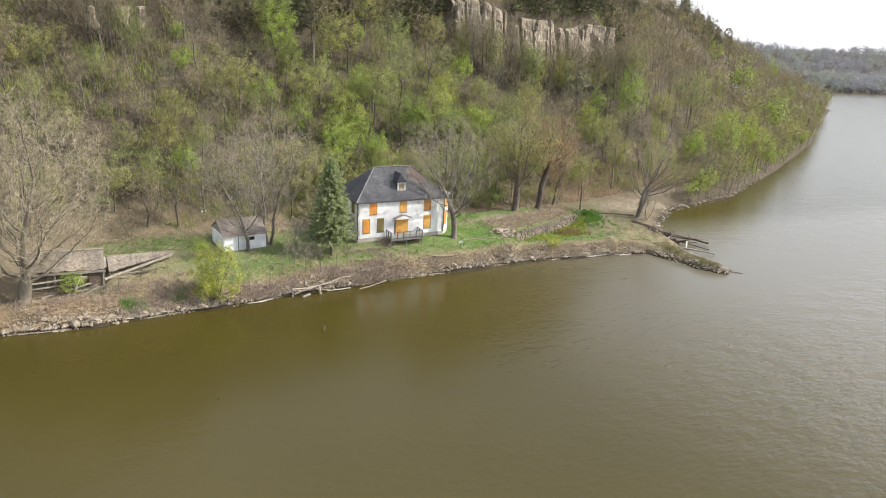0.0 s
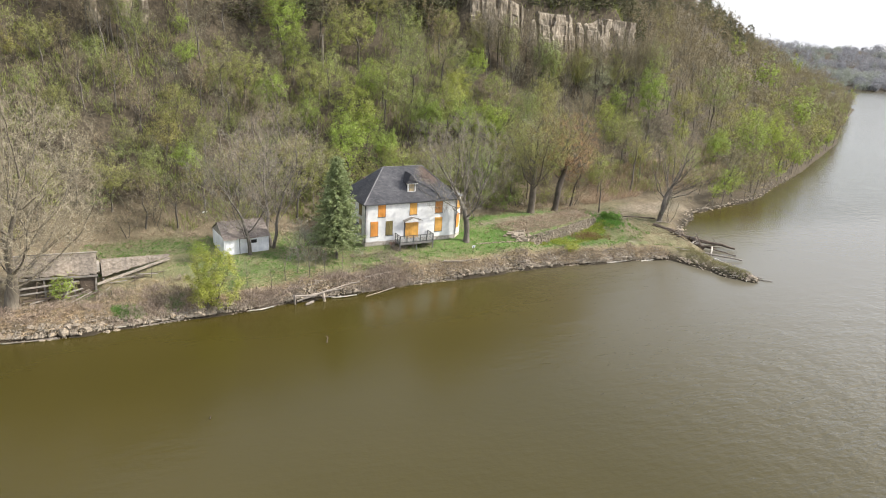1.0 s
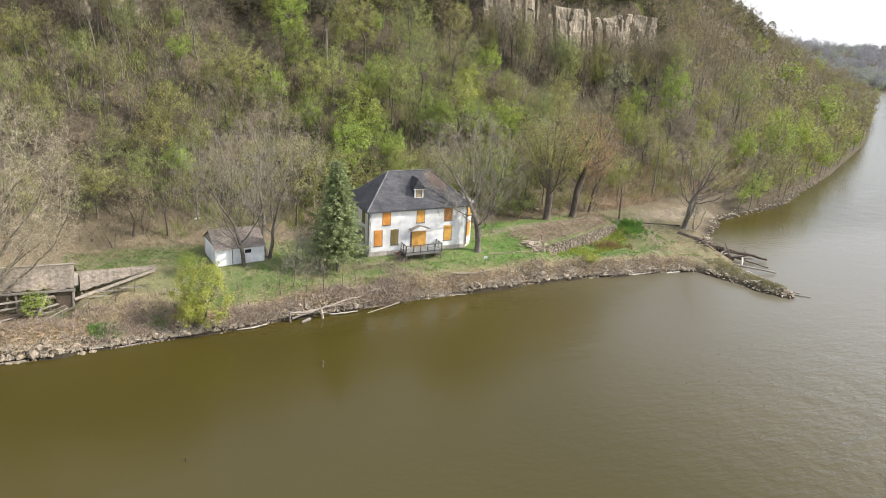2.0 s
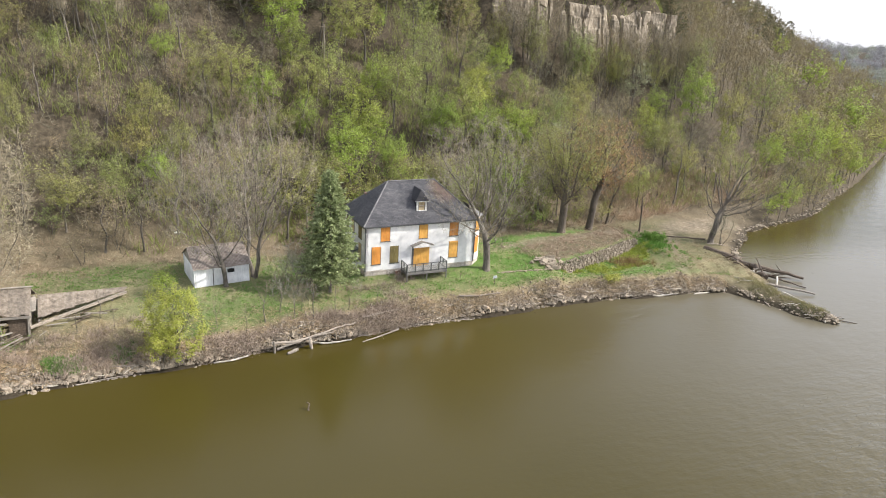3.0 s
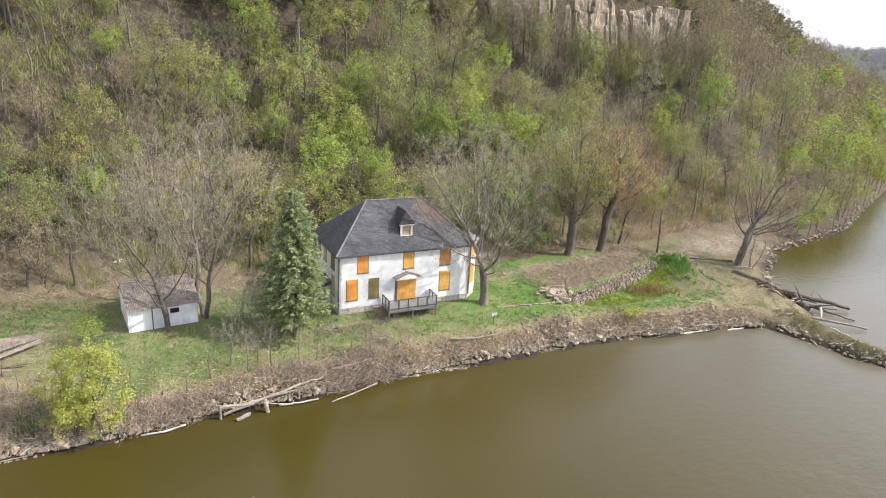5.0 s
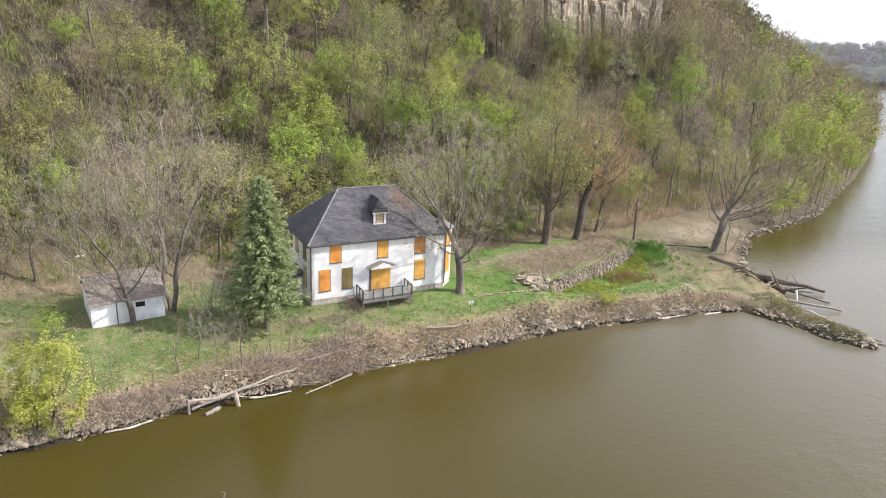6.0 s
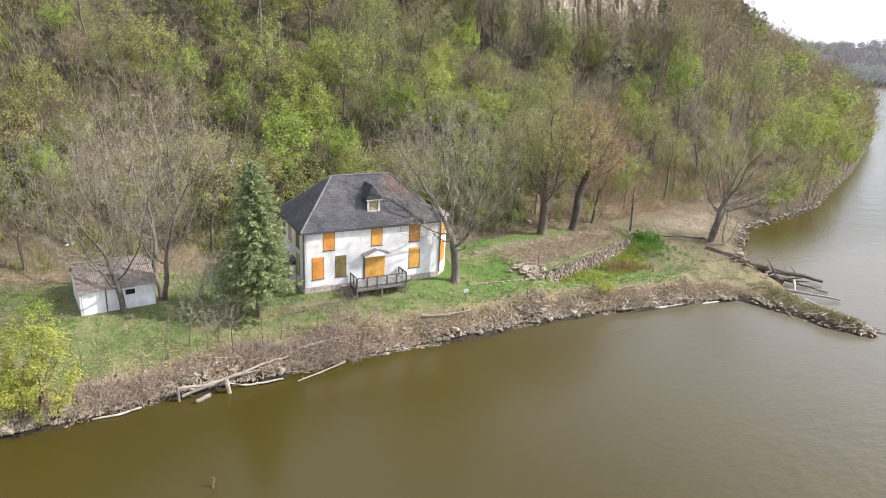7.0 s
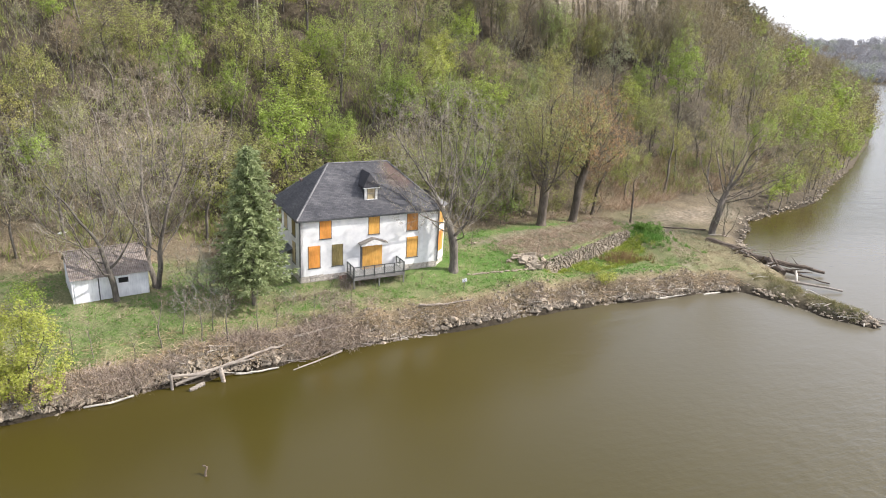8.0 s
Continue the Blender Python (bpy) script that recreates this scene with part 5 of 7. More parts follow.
# ---- the wooded hillside
BROAD = dict(n=300, stride=0.52, tip=0.01, twigs=4, twig_len=0.75, twig_w=0.024, thick=0.035, lumps=0.35)
KINDS = {
    "bare": [tree_kind(200 + k, BARK, (TWIG, TWIG_RED, TWIG_PALE, TWIG)[k], LEAF_TAN, h=11.5, fork=0.3, rx=3.3, r0=0.14, leaves=600, leaf=0.1, lean=(0.05, 0.02), **BROAD) for k in range(4)],
    "tan": [tree_kind(210 + k, BARK, TWIG_RED, LEAF_TAN, h=9.5, fork=0.22, rx=3.4, r0=0.15, leaves=980, leaf=0.121, **BROAD) for k in range(2)],
    "olive": [tree_kind(220 + k, BARK, TWIG, (LEAF_OLIVE, LEAF_MOSS, LEAF_OLIVE, LEAF_MOSS)[k], h=10.5, fork=0.22, rx=3.4, r0=0.14, leaves=2710, leaf=0.154, **BROAD) for k in range(4)],
    "lime": [tree_kind(230 + k, BARK, TWIG, (LEAF_LIME, LEAF_YELLOW, LEAF_LIME)[k], h=10.5, fork=0.2, rx=3.3, r0=0.14, leaves=4590, leaf=0.171, **BROAD) for k in range(3)],
    "green": [tree_kind(240 + k, BARK, TWIG, (LEAF_GREEN, LEAF_LIME)[k], h=9.5, fork=0.16, rx=3.3, r0=0.14, leaves=3770, leaf=0.165, **BROAD) for k in range(2)],
    "silver": [tree_kind(246, BARK, TWIG_PALE, LEAF_SILVER, h=10.5, fork=0.22, rx=3.4, r0=0.14, leaves=2460, leaf=0.143, **BROAD)],
}
LABELS = {"bare": "leafless grey-brown hillside tree among leaf litter", "tan": "hillside tree with tan early buds", "olive": "hillside tree hazed with olive spring buds",
          "lime": "hillside tree in bright yellow-green new leaf", "green": "low fresh green hillside tree", "silver": "hillside tree with pale silvery buds"}


def scatter(n, box, gap, rng, ok):
    """Points in a box, no two nearer than about gap, where ok(x, y) holds."""
    cells, out = {}, []
    xs, ys = rng.uniform(box[0], box[1], n), rng.uniform(box[2], box[3], n)
    keep = ok(xs, ys)
    for x, y in zip(xs[keep], ys[keep]):
        c = (int(x // gap), int(y // gap))
        if any((x - a) ** 2 + (y - b) ** 2 < gap * gap for i in (-1, 0, 1) for j in (-1, 0, 1) for a, b in cells.get((c[0] + i, c[1] + j), ())):
            continue
        cells.setdefault(c, []).append((x, y))
        out.append((x, y))
    return np.array(out)


def on_slope(x, y):
    return (behind_foot(x, y) > 0.6) & (shore_distance(x, y)[0] > 2)


def pick_kind(x, y, z, d, rng):
    """What grows where: thin brown scrub upstream, budding trees behind the house, bare woods under and beyond the bluff."""
    r = rng.uniform()
    if x > 104 and d < 24:
        return "lime" if r < 0.04 else "olive" if r < 0.24 else "green" if r < 0.30 else "tan" if r < 0.5 else "bare"
    if x > 100:
        return "bare" if r < 0.72 else "tan" if r < 0.9 else "olive" if r < 0.99 else "lime"
    if x < 22:
        return "bare" if r < 0.5 else "tan" if r < 0.74 else "olive"
    if 24 < x < 62 and float(behind_foot(x, y)) < 22:
        return "lime" if r < 0.13 else "green" if r < 0.25 else "olive" if r < 0.8 else "silver" if r < 0.84 else "bare"
    if z > 20:
        return "bare" if r < 0.66 else "tan" if r < 0.8 else "olive"
    return "bare" if r < 0.45 else "tan" if r < 0.58 else "silver" if r < 0.64 else "olive" if r < 0.97 else "lime"


# the trees that catch the eye: x, y, kind, size
NAMED = [(25.4, 118.7, "lime", 1.28), (26.2, 116.6, "lime", 0.84), (22.5, 110.6, "green", 0.75), (19.5, 109.7, "green", 0.55), (26.2, 107.0, "green", 0.7), (31.3, 114.1, "olive", 0.89),
         (32.5, 103.8, "lime", 1.02), (30.4, 98.7, "lime", 1.01), (39.3, 109.3, "olive", 1.09), (45.1, 112.9, "olive", 1.0), (42.3, 106.8, "olive", 0.81), (45.8, 104.9, "lime", 0.88),
         (51.6, 109.8, "lime", 0.8), (50.8, 105.9, "lime", 0.77), (59.2, 118.8, "lime", 0.69), (53.3, 114.6, "olive", 0.65), (55.5, 105.3, "green", 0.92), (62.5, 116.0, "lime", 0.56),
         (37.0, 101.6, "green", 0.71), (36.8, 99.4, "lime", 0.45), (8.8, 98.6, "green", 0.65), (9.9, 118.7, "green", 0.39), (10.2, 113.8, "green", 0.5), (1.0, 102.0, "olive", 0.58),
         (-8.0, 113.7, "olive", 0.65), (-2.1, 110.7, "olive", 0.68), (100.4, 118.3, "lime", 1.2), (93.4, 120.3, "lime", 0.65), (88.9, 121.9, "silver", 1.08), (108.9, 117.4, "olive", 1.15),
         (90.6, 112.5, "olive", 0.76), (37.8, 119.5, "olive", 1.12), (45.4, 119.1, "olive", 1.02), (41.4, 123.7, "lime", 0.43), (33.7, 119.1, "olive", 0.99), (72.8, 115.5, "olive", 1.1),
         (64.7, 109.1, "olive", 0.9), (111.5, 110.6, "lime", 0.91), (121.5, 111.2, "green", 1.4), (133.5, 114.6, "lime", 1.15), (125.4, 126.0, "olive", 1.4)]
# and those far down the river
NAMED_FAR = [(189.0, 184.0, "lime", 0.97), (185.4, 167.0, "green", 1.6), (172.7, 141.5, "green", 1.6), (168.0, 132.1, "olive", 1.3), (200.6, 151.7, "bare", 1.5), (130.2, 150.8, "olive", 1.06),
             (132.5, 141.8, "bare", 1.3), (149.4, 146.8, "bare", 1.3)]
rng = np.random.default_rng(33)
pts = scatter(12000, (-48, 112, 92, 175), 3.3, rng, on_slope)
px, py = pts[:, 0], pts[:, 1]
pd, ps = shore_distance(px, py)
far_from_named = np.ones(len(pts), bool)
for x, y, k, s in NAMED:
    # nothing tall stands right before a tree that shows
    dx, dy = px - x, py - y
    far_from_named &= ~((np.abs(dx + 0.25 * dy) < 2.6 * s) & (dy > -5.5 * s) & (dy < 2.4))
gap = py - cliff_line(px)
clear = ~((gap > -0.8) & (gap < 3.0) & (((px > 60) & (px < 108)) | ((px > -6) & (px < 10)))) & ~((gap > -7) & (gap < 0) & (px > 64) & (px < 102) & (rng.uniform(0, 1, len(px)) < 0.25))
pts = pts[far_from_named & clear]
px, py = pts[:, 0], pts[:, 1]
pd, ps = shore_distance(px, py)
pz = height(px, py)
near_order = np.argsort(behind_foot(px, py) + 0.25 * np.abs(px - 45))
HILL = "trees of the wooded hillside"


def hill_tree(x, y, z, kind, size, rng):
    me = KINDS[kind][rng.integers(len(KINDS[kind]))]
    m = pose(x, y, z, rng.normal(0, 3), rng.normal(0, 3) + 3, rng.uniform(0, 360)) @ Matrix.Diagonal((size * rng.uniform(0.9, 1.1), size * rng.uniform(0.9, 1.1), size * rng.uniform(0.9, 1.12), 1))
    plant("tree", me, m, LABELS[kind], "tree", HILL)


for x, y, k, s in NAMED:
    hill_tree(x, y, at_ground(x, y), k, s, rng)
NEAR = 205


def under_bluff(x, y):
    gap = float(y - cliff_line(x))
    return -13 < gap < 0 and (60 < x < 106 or -8 < x < 11)


def girth(x, under, rng):
    return rng.uniform(0.55, 0.8) if under else rng.uniform(0.5, 0.85) if x < 20 else rng.uniform(0.65, 1.05)


for i in near_order[:NEAR]:
    k = pick_kind(px[i], py[i], pz[i], pd[i], rng)
    under = under_bluff(px[i], py[i])
    hill_tree(px[i], py[i], pz[i] - 0.1, "bare" if under else k, girth(px[i], under, rng), rng)

# slim bare trees standing before the bluff
rng = np.random.default_rng(77)
for k in range(104):
    x = rng.uniform(58, 109) if k < 94 else rng.uniform(-6, 10)
    y = float(cliff_line(x)) - rng.uniform(1.9, 6.0)
    s = rng.uniform(0.55, 1.2)
    budding = k % 6 == 5
    plant("tree", KINDS["olive" if budding else "bare"][rng.integers(4)], pose(x, y, at_ground(x, y) - 0.1, rng.normal(0, 6), rng.normal(0, 7), rng.uniform(0, 360)) @ Matrix.Diagonal((0.8 * s, 0.8 * s, s, 1)), "slim olive-budding tree rising before the limestone bluff" if budding else "slim leafless tree rising before the limestone bluff", "tree", "slim trees before the bluff")

# shrubs at the foot of the slope
SHRUBS = [tree_kind(250 + k, BARK, (TWIG, TWIG, TWIG_RED, TWIG_PALE)[k], (LEAF_OLIVE, LEAF_GREEN, LEAF_TAN, LEAF_MOSS)[k], h=4.4, fork=0.07, rx=2.0, r0=0.06, n=120, stems=3, stride=0.4, tip=0.008, twigs=3, twig_len=0.55, twig_w=0.022, squat=2.0, thick=0.025, leaves=(900, 1100, 300, 700)[k], leaf=0.12) for k in range(4)]
foot = scatter(3500, (-30, 132, 88, 122), 3.0, rng, lambda x, y: (behind_foot(x, y) > np.where(x > 98, -5, -0.6)) & (behind_foot(x, y) < 6) & (shore_distance(x, y)[0] > 1.2))
back = scatter(300, (42, 68, 91, 97.5), 2.6, rng, lambda x, y: (behind_foot(x, y) > -1.5) & (behind_foot(x, y) < 2.5))
screen = scatter(900, (23, 50, 92.8, 103), 2.2, rng, lambda x, y: behind_foot(x, y) > 0.2)
scrub = scatter(3000, (-34, 24, 95, 128), 2.6, rng, lambda x, y: behind_foot(x, y) > 5)
for x, y in np.concatenate([foot[:74], back[:16], scrub[:160], screen[:46]]):
    k = int(rng.choice([0, 0, 1, 2, 3, 3] if x > 20 else [0, 2, 2, 3, 3, 2]))
    s = rng.uniform(0.55, 1.2) * (1.25 if 23 < x < 50 else 1)
    plant("shrub", SHRUBS[k], pose(x, y, at_ground(x, y) - 0.05, 0, 0, rng.uniform(0, 360)) @ Matrix.Scale(s, 4), ("olive budding shrub", "fresh green shrub", "brown twiggy shrub", "thin budding shrub")[k] + " on the wooded slope", "shrub", "shrubs on the slope")

# farther woods, joined
LITE = dict(n=120, stride=0.8, tip=0.014, twigs=3, twig_len=1.0, twig_w=0.04, thick=0.05, sides=4, lumps=0.35)
LITES = {
    "bare": [colony(300 + k, h=11.5, fork=0.3, rx=3.4, r0=0.12, leaves=200, leaf=0.16, **LITE) for k in range(3)],
    "tan": [colony(310, h=10, fork=0.22, rx=3.5, r0=0.12, leaves=420, leaf=0.17, **LITE)],
    "olive": [colony(320 + k, h=10.5, fork=0.22, rx=3.5, r0=0.12, leaves=660, leaf=0.209, **LITE) for k in range(2)],
    "lime": [colony(330 + k, h=10.5, fork=0.2, rx=3.4, r0=0.12, leaves=1230, leaf=0.231, **LITE) for k in range(2)],
    "green": [colony(340, h=10, fork=0.16, rx=3.4, r0=0.15, leaves=1150, leaf=0.231, **LITE)],
}
LITES["silver"] = LITES["tan"]
DISTANT = dict(n=48, stride=1.1, tip=0.02, twigs=5, twig_len=1.3, twig_w=0.08, thick=0.1, sides=3, lumps=0.35)
DISTANTS = {
    "bare": [colony(360 + k, h=11.5, fork=0.25, rx=3.6, r0=0.13, leaves=60, leaf=0.3, **DISTANT) for k in range(3)],
    "tan": [colony(364, h=10, fork=0.2, rx=3.6, r0=0.13, leaves=140, leaf=0.3, **DISTANT)],
    "olive": [colony(366 + k, h=10.5, fork=0.2, rx=3.6, r0=0.13, leaves=240, leaf=0.33, **DISTANT) for k in range(2)],
    "lime": [colony(368, h=10.5, fork=0.18, rx=3.5, r0=0.13, leaves=480, leaf=0.36, **DISTANT)],
    "green": [colony(369, h=10, fork=0.16, rx=3.5, r0=0.13, leaves=480, leaf=0.36, **DISTANT)],
}
DISTANTS["silver"] = DISTANTS["tan"]
SLOT = {"bare": 2, "tan": 3, "silver": 3, "olive": 4, "lime": 5, "green": 6}
WOOD_MATS = [BARK, TWIG, LEAF_TAN, LEAF_TAN, LEAF_OLIVE, LEAF_LIME, LEAF_GREEN]


def join_trees(name, places, label):
    """Sets many light trees into one mesh."""
    g = Geo()
    r = np.random.default_rng(55)
    for x, y, z, kind, size in places:
        stock = (DISTANTS if x > 150 else LITES)[kind]
        wood, crown = stock[r.integers(len(stock))]
        a = r.uniform(0, 2 * math.pi)
        c, s = math.cos(a), math.sin(a)
        rot = np.array([[c, s, 0], [-s, c, 0], [0, 0, 1]]) * size * np.array([1, 1, r.uniform(0.85, 1.15)])
        for src, first in ((wood, 0), (crown, 1)):
            for v, f, m in zip(src.v, src.f, src.m):
                g.v.append(v @ rot + (x, y, z - 0.15))
                g.f.append(f - src_base(src, v) + g.n)
                g.m.append(np.where(m == 0, first, SLOT[kind]))
                g.n += len(v)
    thing(name, g, WOOD_MATS, Matrix(), label, "woods", kind="stuff")


def src_base(src, v):
    if not hasattr(src, "bases"):
        src.bases, n = {}, 0
        for w in src.v:
            src.bases[id(w)] = n
            n += len(w)
    return src.bases[id(v)]


places = []
for i in near_order[NEAR:]:
    if pz[i] < 42:
        under = under_bluff(px[i], py[i])
        k = pick_kind(px[i], py[i], pz[i], pd[i], rng)
        places.append((px[i], py[i], pz[i], "bare" if under else k, girth(px[i], under, rng)))
pts2 = scatter(16000, (112, 345, 98, 330), 3.6, rng, lambda x, y: (shore_distance(x, y)[0] > 0.6) & (shore_distance(x, y)[0] < np.interp(x, [112, 150, 230, 345], [72, 80, 70, 48])))
pts2 = pts2[(pts2[:, 0] < 185) | (rng.uniform(0, 1, len(pts2)) < 0.75)]
z2, d2 = height(pts2[:, 0], pts2[:, 1]), shore_distance(pts2[:, 0], pts2[:, 1])[0]
for (x, y), z, d in zip(pts2, z2, d2):
    places.append((x, y, z, pick_kind(x, y, z, d, rng), rng.uniform(0.7, 1.1)))
edge = scatter(9000, (98, 300, 96, 225), 2.4, rng, lambda x, y: (shore_distance(x, y)[0] > 0.2) & (shore_distance(x, y)[0] < 5.5))
ez2 = height(edge[:, 0], edge[:, 1])
for (x, y), z in zip(edge[:190], ez2[:190]):
    places.append((x, y, z, ("olive", "green", "bare", "tan", "lime")[rng.integers(5)], rng.uniform(0.4, 0.75)))
shoulder = scatter(2500, (98, 165, 126, 182), 3.3, rng, lambda x, y: (height(x, y) > 19) & (height(x, y) < 46) & (height(x, y - 6) < 43.5) & (y - cliff_line(x) > 1.5))
for x, y in shoulder[:150]:
    places.append((x, y, at_ground(x, y), ("bare", "bare", "tan", "bare")[rng.integers(4)], rng.uniform(0.6, 0.95)))
for x, y, k, size in NAMED_FAR:
    places.append((x, y, at_ground(x, y), k, size))
join_trees("woods", places, "budding and leafless woods along the river bluff")

# dark junipers along the top of the bluff
JUN = [spruce(400 + k, 6.0, 2.2, NEEDLE_DARK, 11, 6, 9, 0.62, 0.5, 0.1, False) for k in range(3)]
tops = scatter(5000, (-20, 116, 118, 175), 2.6, rng, lambda x, y: (y - cliff_line(x) > 1.5) & (y - cliff_line(x) < 14) & (height(x, y) > 25))
for x, y in tops[np.argsort(tops[:, 1] - cliff_line(tops[:, 0]) + 0.04 * np.abs(tops[:, 0] - 82) + rng.uniform(0, 5, len(tops)))][:145]:
    z = at_ground(x, y)
    s = rng.uniform(0.7, 1.35)
    plant("juniper_tree", JUN[rng.integers(3)], pose(x, y, z - 0.1, 0, 0, rng.uniform(0, 360)) @ Matrix.Diagonal((s, s, s * rng.uniform(0.85, 1.2), 1)), "dark evergreen on the brow of the limestone bluff", "tree", "evergreens on the bluff")


brow = scatter(3000, (104, 165, 138, 185), 3.4, rng, lambda x, y: (height(x, y) > 34) & (height(x, y) < 47) & (height(x, y - 7) < 42))
for x, y in brow[:60]:
    s = rng.uniform(0.7, 1.3)
    plant("juniper_tree", JUN[rng.integers(3)], pose(x, y, at_ground(x, y) - 0.1, 0, 0, rng.uniform(0, 360)) @ Matrix.Diagonal((s, s, s * rng.uniform(0.9, 1.25), 1)), "dark evergreen on the skyline of the hill", "tree", "evergreens on the bluff")


crest = scatter(4000, (196, 262, 205, 250), 4.0, rng, lambda x, y: (height(x, y) > 22) & (shore_distance(x, y)[0] < 75) & (shore_distance(x, y)[0] > 40))
for x, y in crest[:46]:
    s = rng.uniform(0.9, 1.5)
    plant("juniper_tree", JUN[rng.integers(3)], pose(x, y, at_ground(x, y) - 0.1, 0, 0, rng.uniform(0, 360)) @ Matrix.Diagonal((s, s, s * rng.uniform(0.9, 1.25), 1)), "dark evergreen on the skyline of the hill", "tree", "evergreens on the bluff")


def far_woods():
    """The wooded far bank: many loose crowns of fine spray, with distance haze in the leaf colour."""
    r = np.random.default_rng(66)
    g = Geo()
    n = 1900
    along, inland = r.uniform(-175, 235, n), 1 + 330 * r.uniform(0, 1, n) ** 1.4
    x, y = 501 + along * 0.897 + inland * 0.4415, 369 - along * 0.4415 + inland * 0.897
    z = height(x, y)
    for k in range(n):
        h = r.uniform(6, 11) * float(np.interp(inland[k], [0, 12], [0.75, 1.0]))
        m = 120
        q = r.normal(0, 1, (m, 3))
        q = q / np.linalg.norm(q, axis=1)[:, None] * r.uniform(0.1, 1, (m, 1)) ** 0.45 * np.array([h * 0.44, h * 0.44, h * 0.5])
        c = q + (x[k], y[k], z[k] + h * 0.48)
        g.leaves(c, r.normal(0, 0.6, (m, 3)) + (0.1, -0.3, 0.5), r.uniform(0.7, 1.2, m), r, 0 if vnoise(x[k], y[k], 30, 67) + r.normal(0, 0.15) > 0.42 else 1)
    thing("far_woods", g, [FAR_LEAF_HAZED, FAR_BUD_HAZED], Matrix(), "budding woods on the far bank of the river, haze tinted into their leaves", "woods", kind="stuff")


far_woods()


# ---- the white shed
def build_shed():
    S = empty("shed", pose(11.2, 83.75, 0, 0, 0, 9), "small white wooden shed with a rusty corrugated roof", "shed")
    L, D, z0, zw, zr = 5.3, 5.0, 2.3, 4.42, 5.75
    holes = [(3.15, 3.85, 3.55, 3.98)]
    part("front_wall", wall_panel(L, z0, zw, 0.1, holes), SHEDWHITE, S)
    for nm, m, ln in (("side_wall", pose(0, D, 0, 0, 0, -90), D), ("side_wall", pose(L, 0, 0, 0, 0, 90), D), ("back_wall", pose(L, D, 0, 0, 0, 180), L)):
        w = part(nm, wall_panel(ln, z0, zw, 0.1, []), SHEDWHITE, S)
        w.matrix_basis = m
    for x, nm in ((0.004, "gable"), (L - 0.004, "gable")):
        g = Geo()
        g.add([(x, 0, zw), (x, D, zw), (x, D / 2, zr - 0.04), (x + (0.05 if x < 1 else -0.05), 0, zw), (x + (0.05 if x < 1 else -0.05), D, zw), (x + (0.05 if x < 1 else -0.05), D / 2, zr - 0.04)], [(0, 1, 2), (3, 5, 4)])
        part(nm, g, OLDBOARD, S)
    win = part("window", Geo_box(3.15, 3.85, 0.06, 0.08, 3.55, 3.98), VOID, S, "small dark window opening")
    for x0, x1, za, zb in ((3.1, 3.15, 3.5, 4.03), (3.85, 3.9, 3.5, 4.03)):
        part("window_frame", bevelled_box(x0, x1, -0.02, 0.04, za, zb, 0.004), SHEDWHITE, win)
    part("door", bevelled_box(0.12, 1.72, -0.05, -0.012, z0 + 0.1, zw - 0.06, 0.008), SHEDWHITE, S, "white plank door")
    part("batten", bevelled_box(1.74, 1.82, -0.04, -0.005, z0 + 0.05, zw - 0.03, 0.005), DARKTRIM, S, "dark vertical batten")
    part("corner_board", bevelled_box(-0.03, 0.06, -0.03, -0.003, z0, zw, 0.005), SHEDWHITE, S)
    part("sill", bevelled_box(0, L, 0.0, 0.1, z0 - 0.25, z0 - 0.004, 0.01), WETWOOD, S)
    slope = (zr - zw) / (D / 2)
    for side in (0, 1):
        xs, n = np.linspace(-0.14, L + 0.14, 181), 4
        r = np.random.default_rng(3 + side)
        g = Geo()
        for sheet in range(7):
            a, b = int(sheet * 180 / 7), int((sheet + 1) * 180 / 7)
            xx = xs[a:b + 1]
            low = -0.28 - r.uniform(0, 0.1)
            ys = np.linspace(low, D / 2, n)
            X, Y = np.meshgrid(xx, ys, indexing="ij")
            Z = zw + Y * slope + 0.013 * np.sin(X * 2 * math.pi / 0.13) + 0.04 + r.uniform(0, 0.02)
            if side:
                Y = D - Y
            i, j = np.meshgrid(np.arange(len(xx) - 1), np.arange(n - 1), indexing="ij")
            q = (i * n + j).ravel()
            g.add(np.stack([X, Y, Z], -1), np.concatenate([np.stack([q, q + n, q + n + 1], 1), np.stack([q, q + n + 1, q + 1], 1)]))
        part("roof", g, OLDROOF, S, "tan weathered corrugated roofing")
    part("ridge_cap", bevelled_box(-0.14, L + 0.14, D / 2 - 0.12, D / 2 + 0.12, zr + 0.03, zr + 0.075, 0.015), OLDROOF, S)


build_shed()


# ---- the wrecked boathouse
def beam(name, parent, a, b, w, h, material, label=""):
    a, b = Vector(a), Vector(b)
    ln = (b - a).length
    ob = part(name, bevelled_box(0, ln, -w / 2, w / 2, -h / 2, h / 2, 0.012), material, parent, label)
    x = (b - a).normalized()
    y = Vector((0, 0, 1)).cross(x) if abs(x.z) < 0.95 else Vector((0, 1, 0)).cross(x)
    y.normalize()
    z = x.cross(y)
    ob.matrix_basis = Matrix.Translation(a) @ Matrix((x, y, z)).transposed().to_4x4()
    return ob


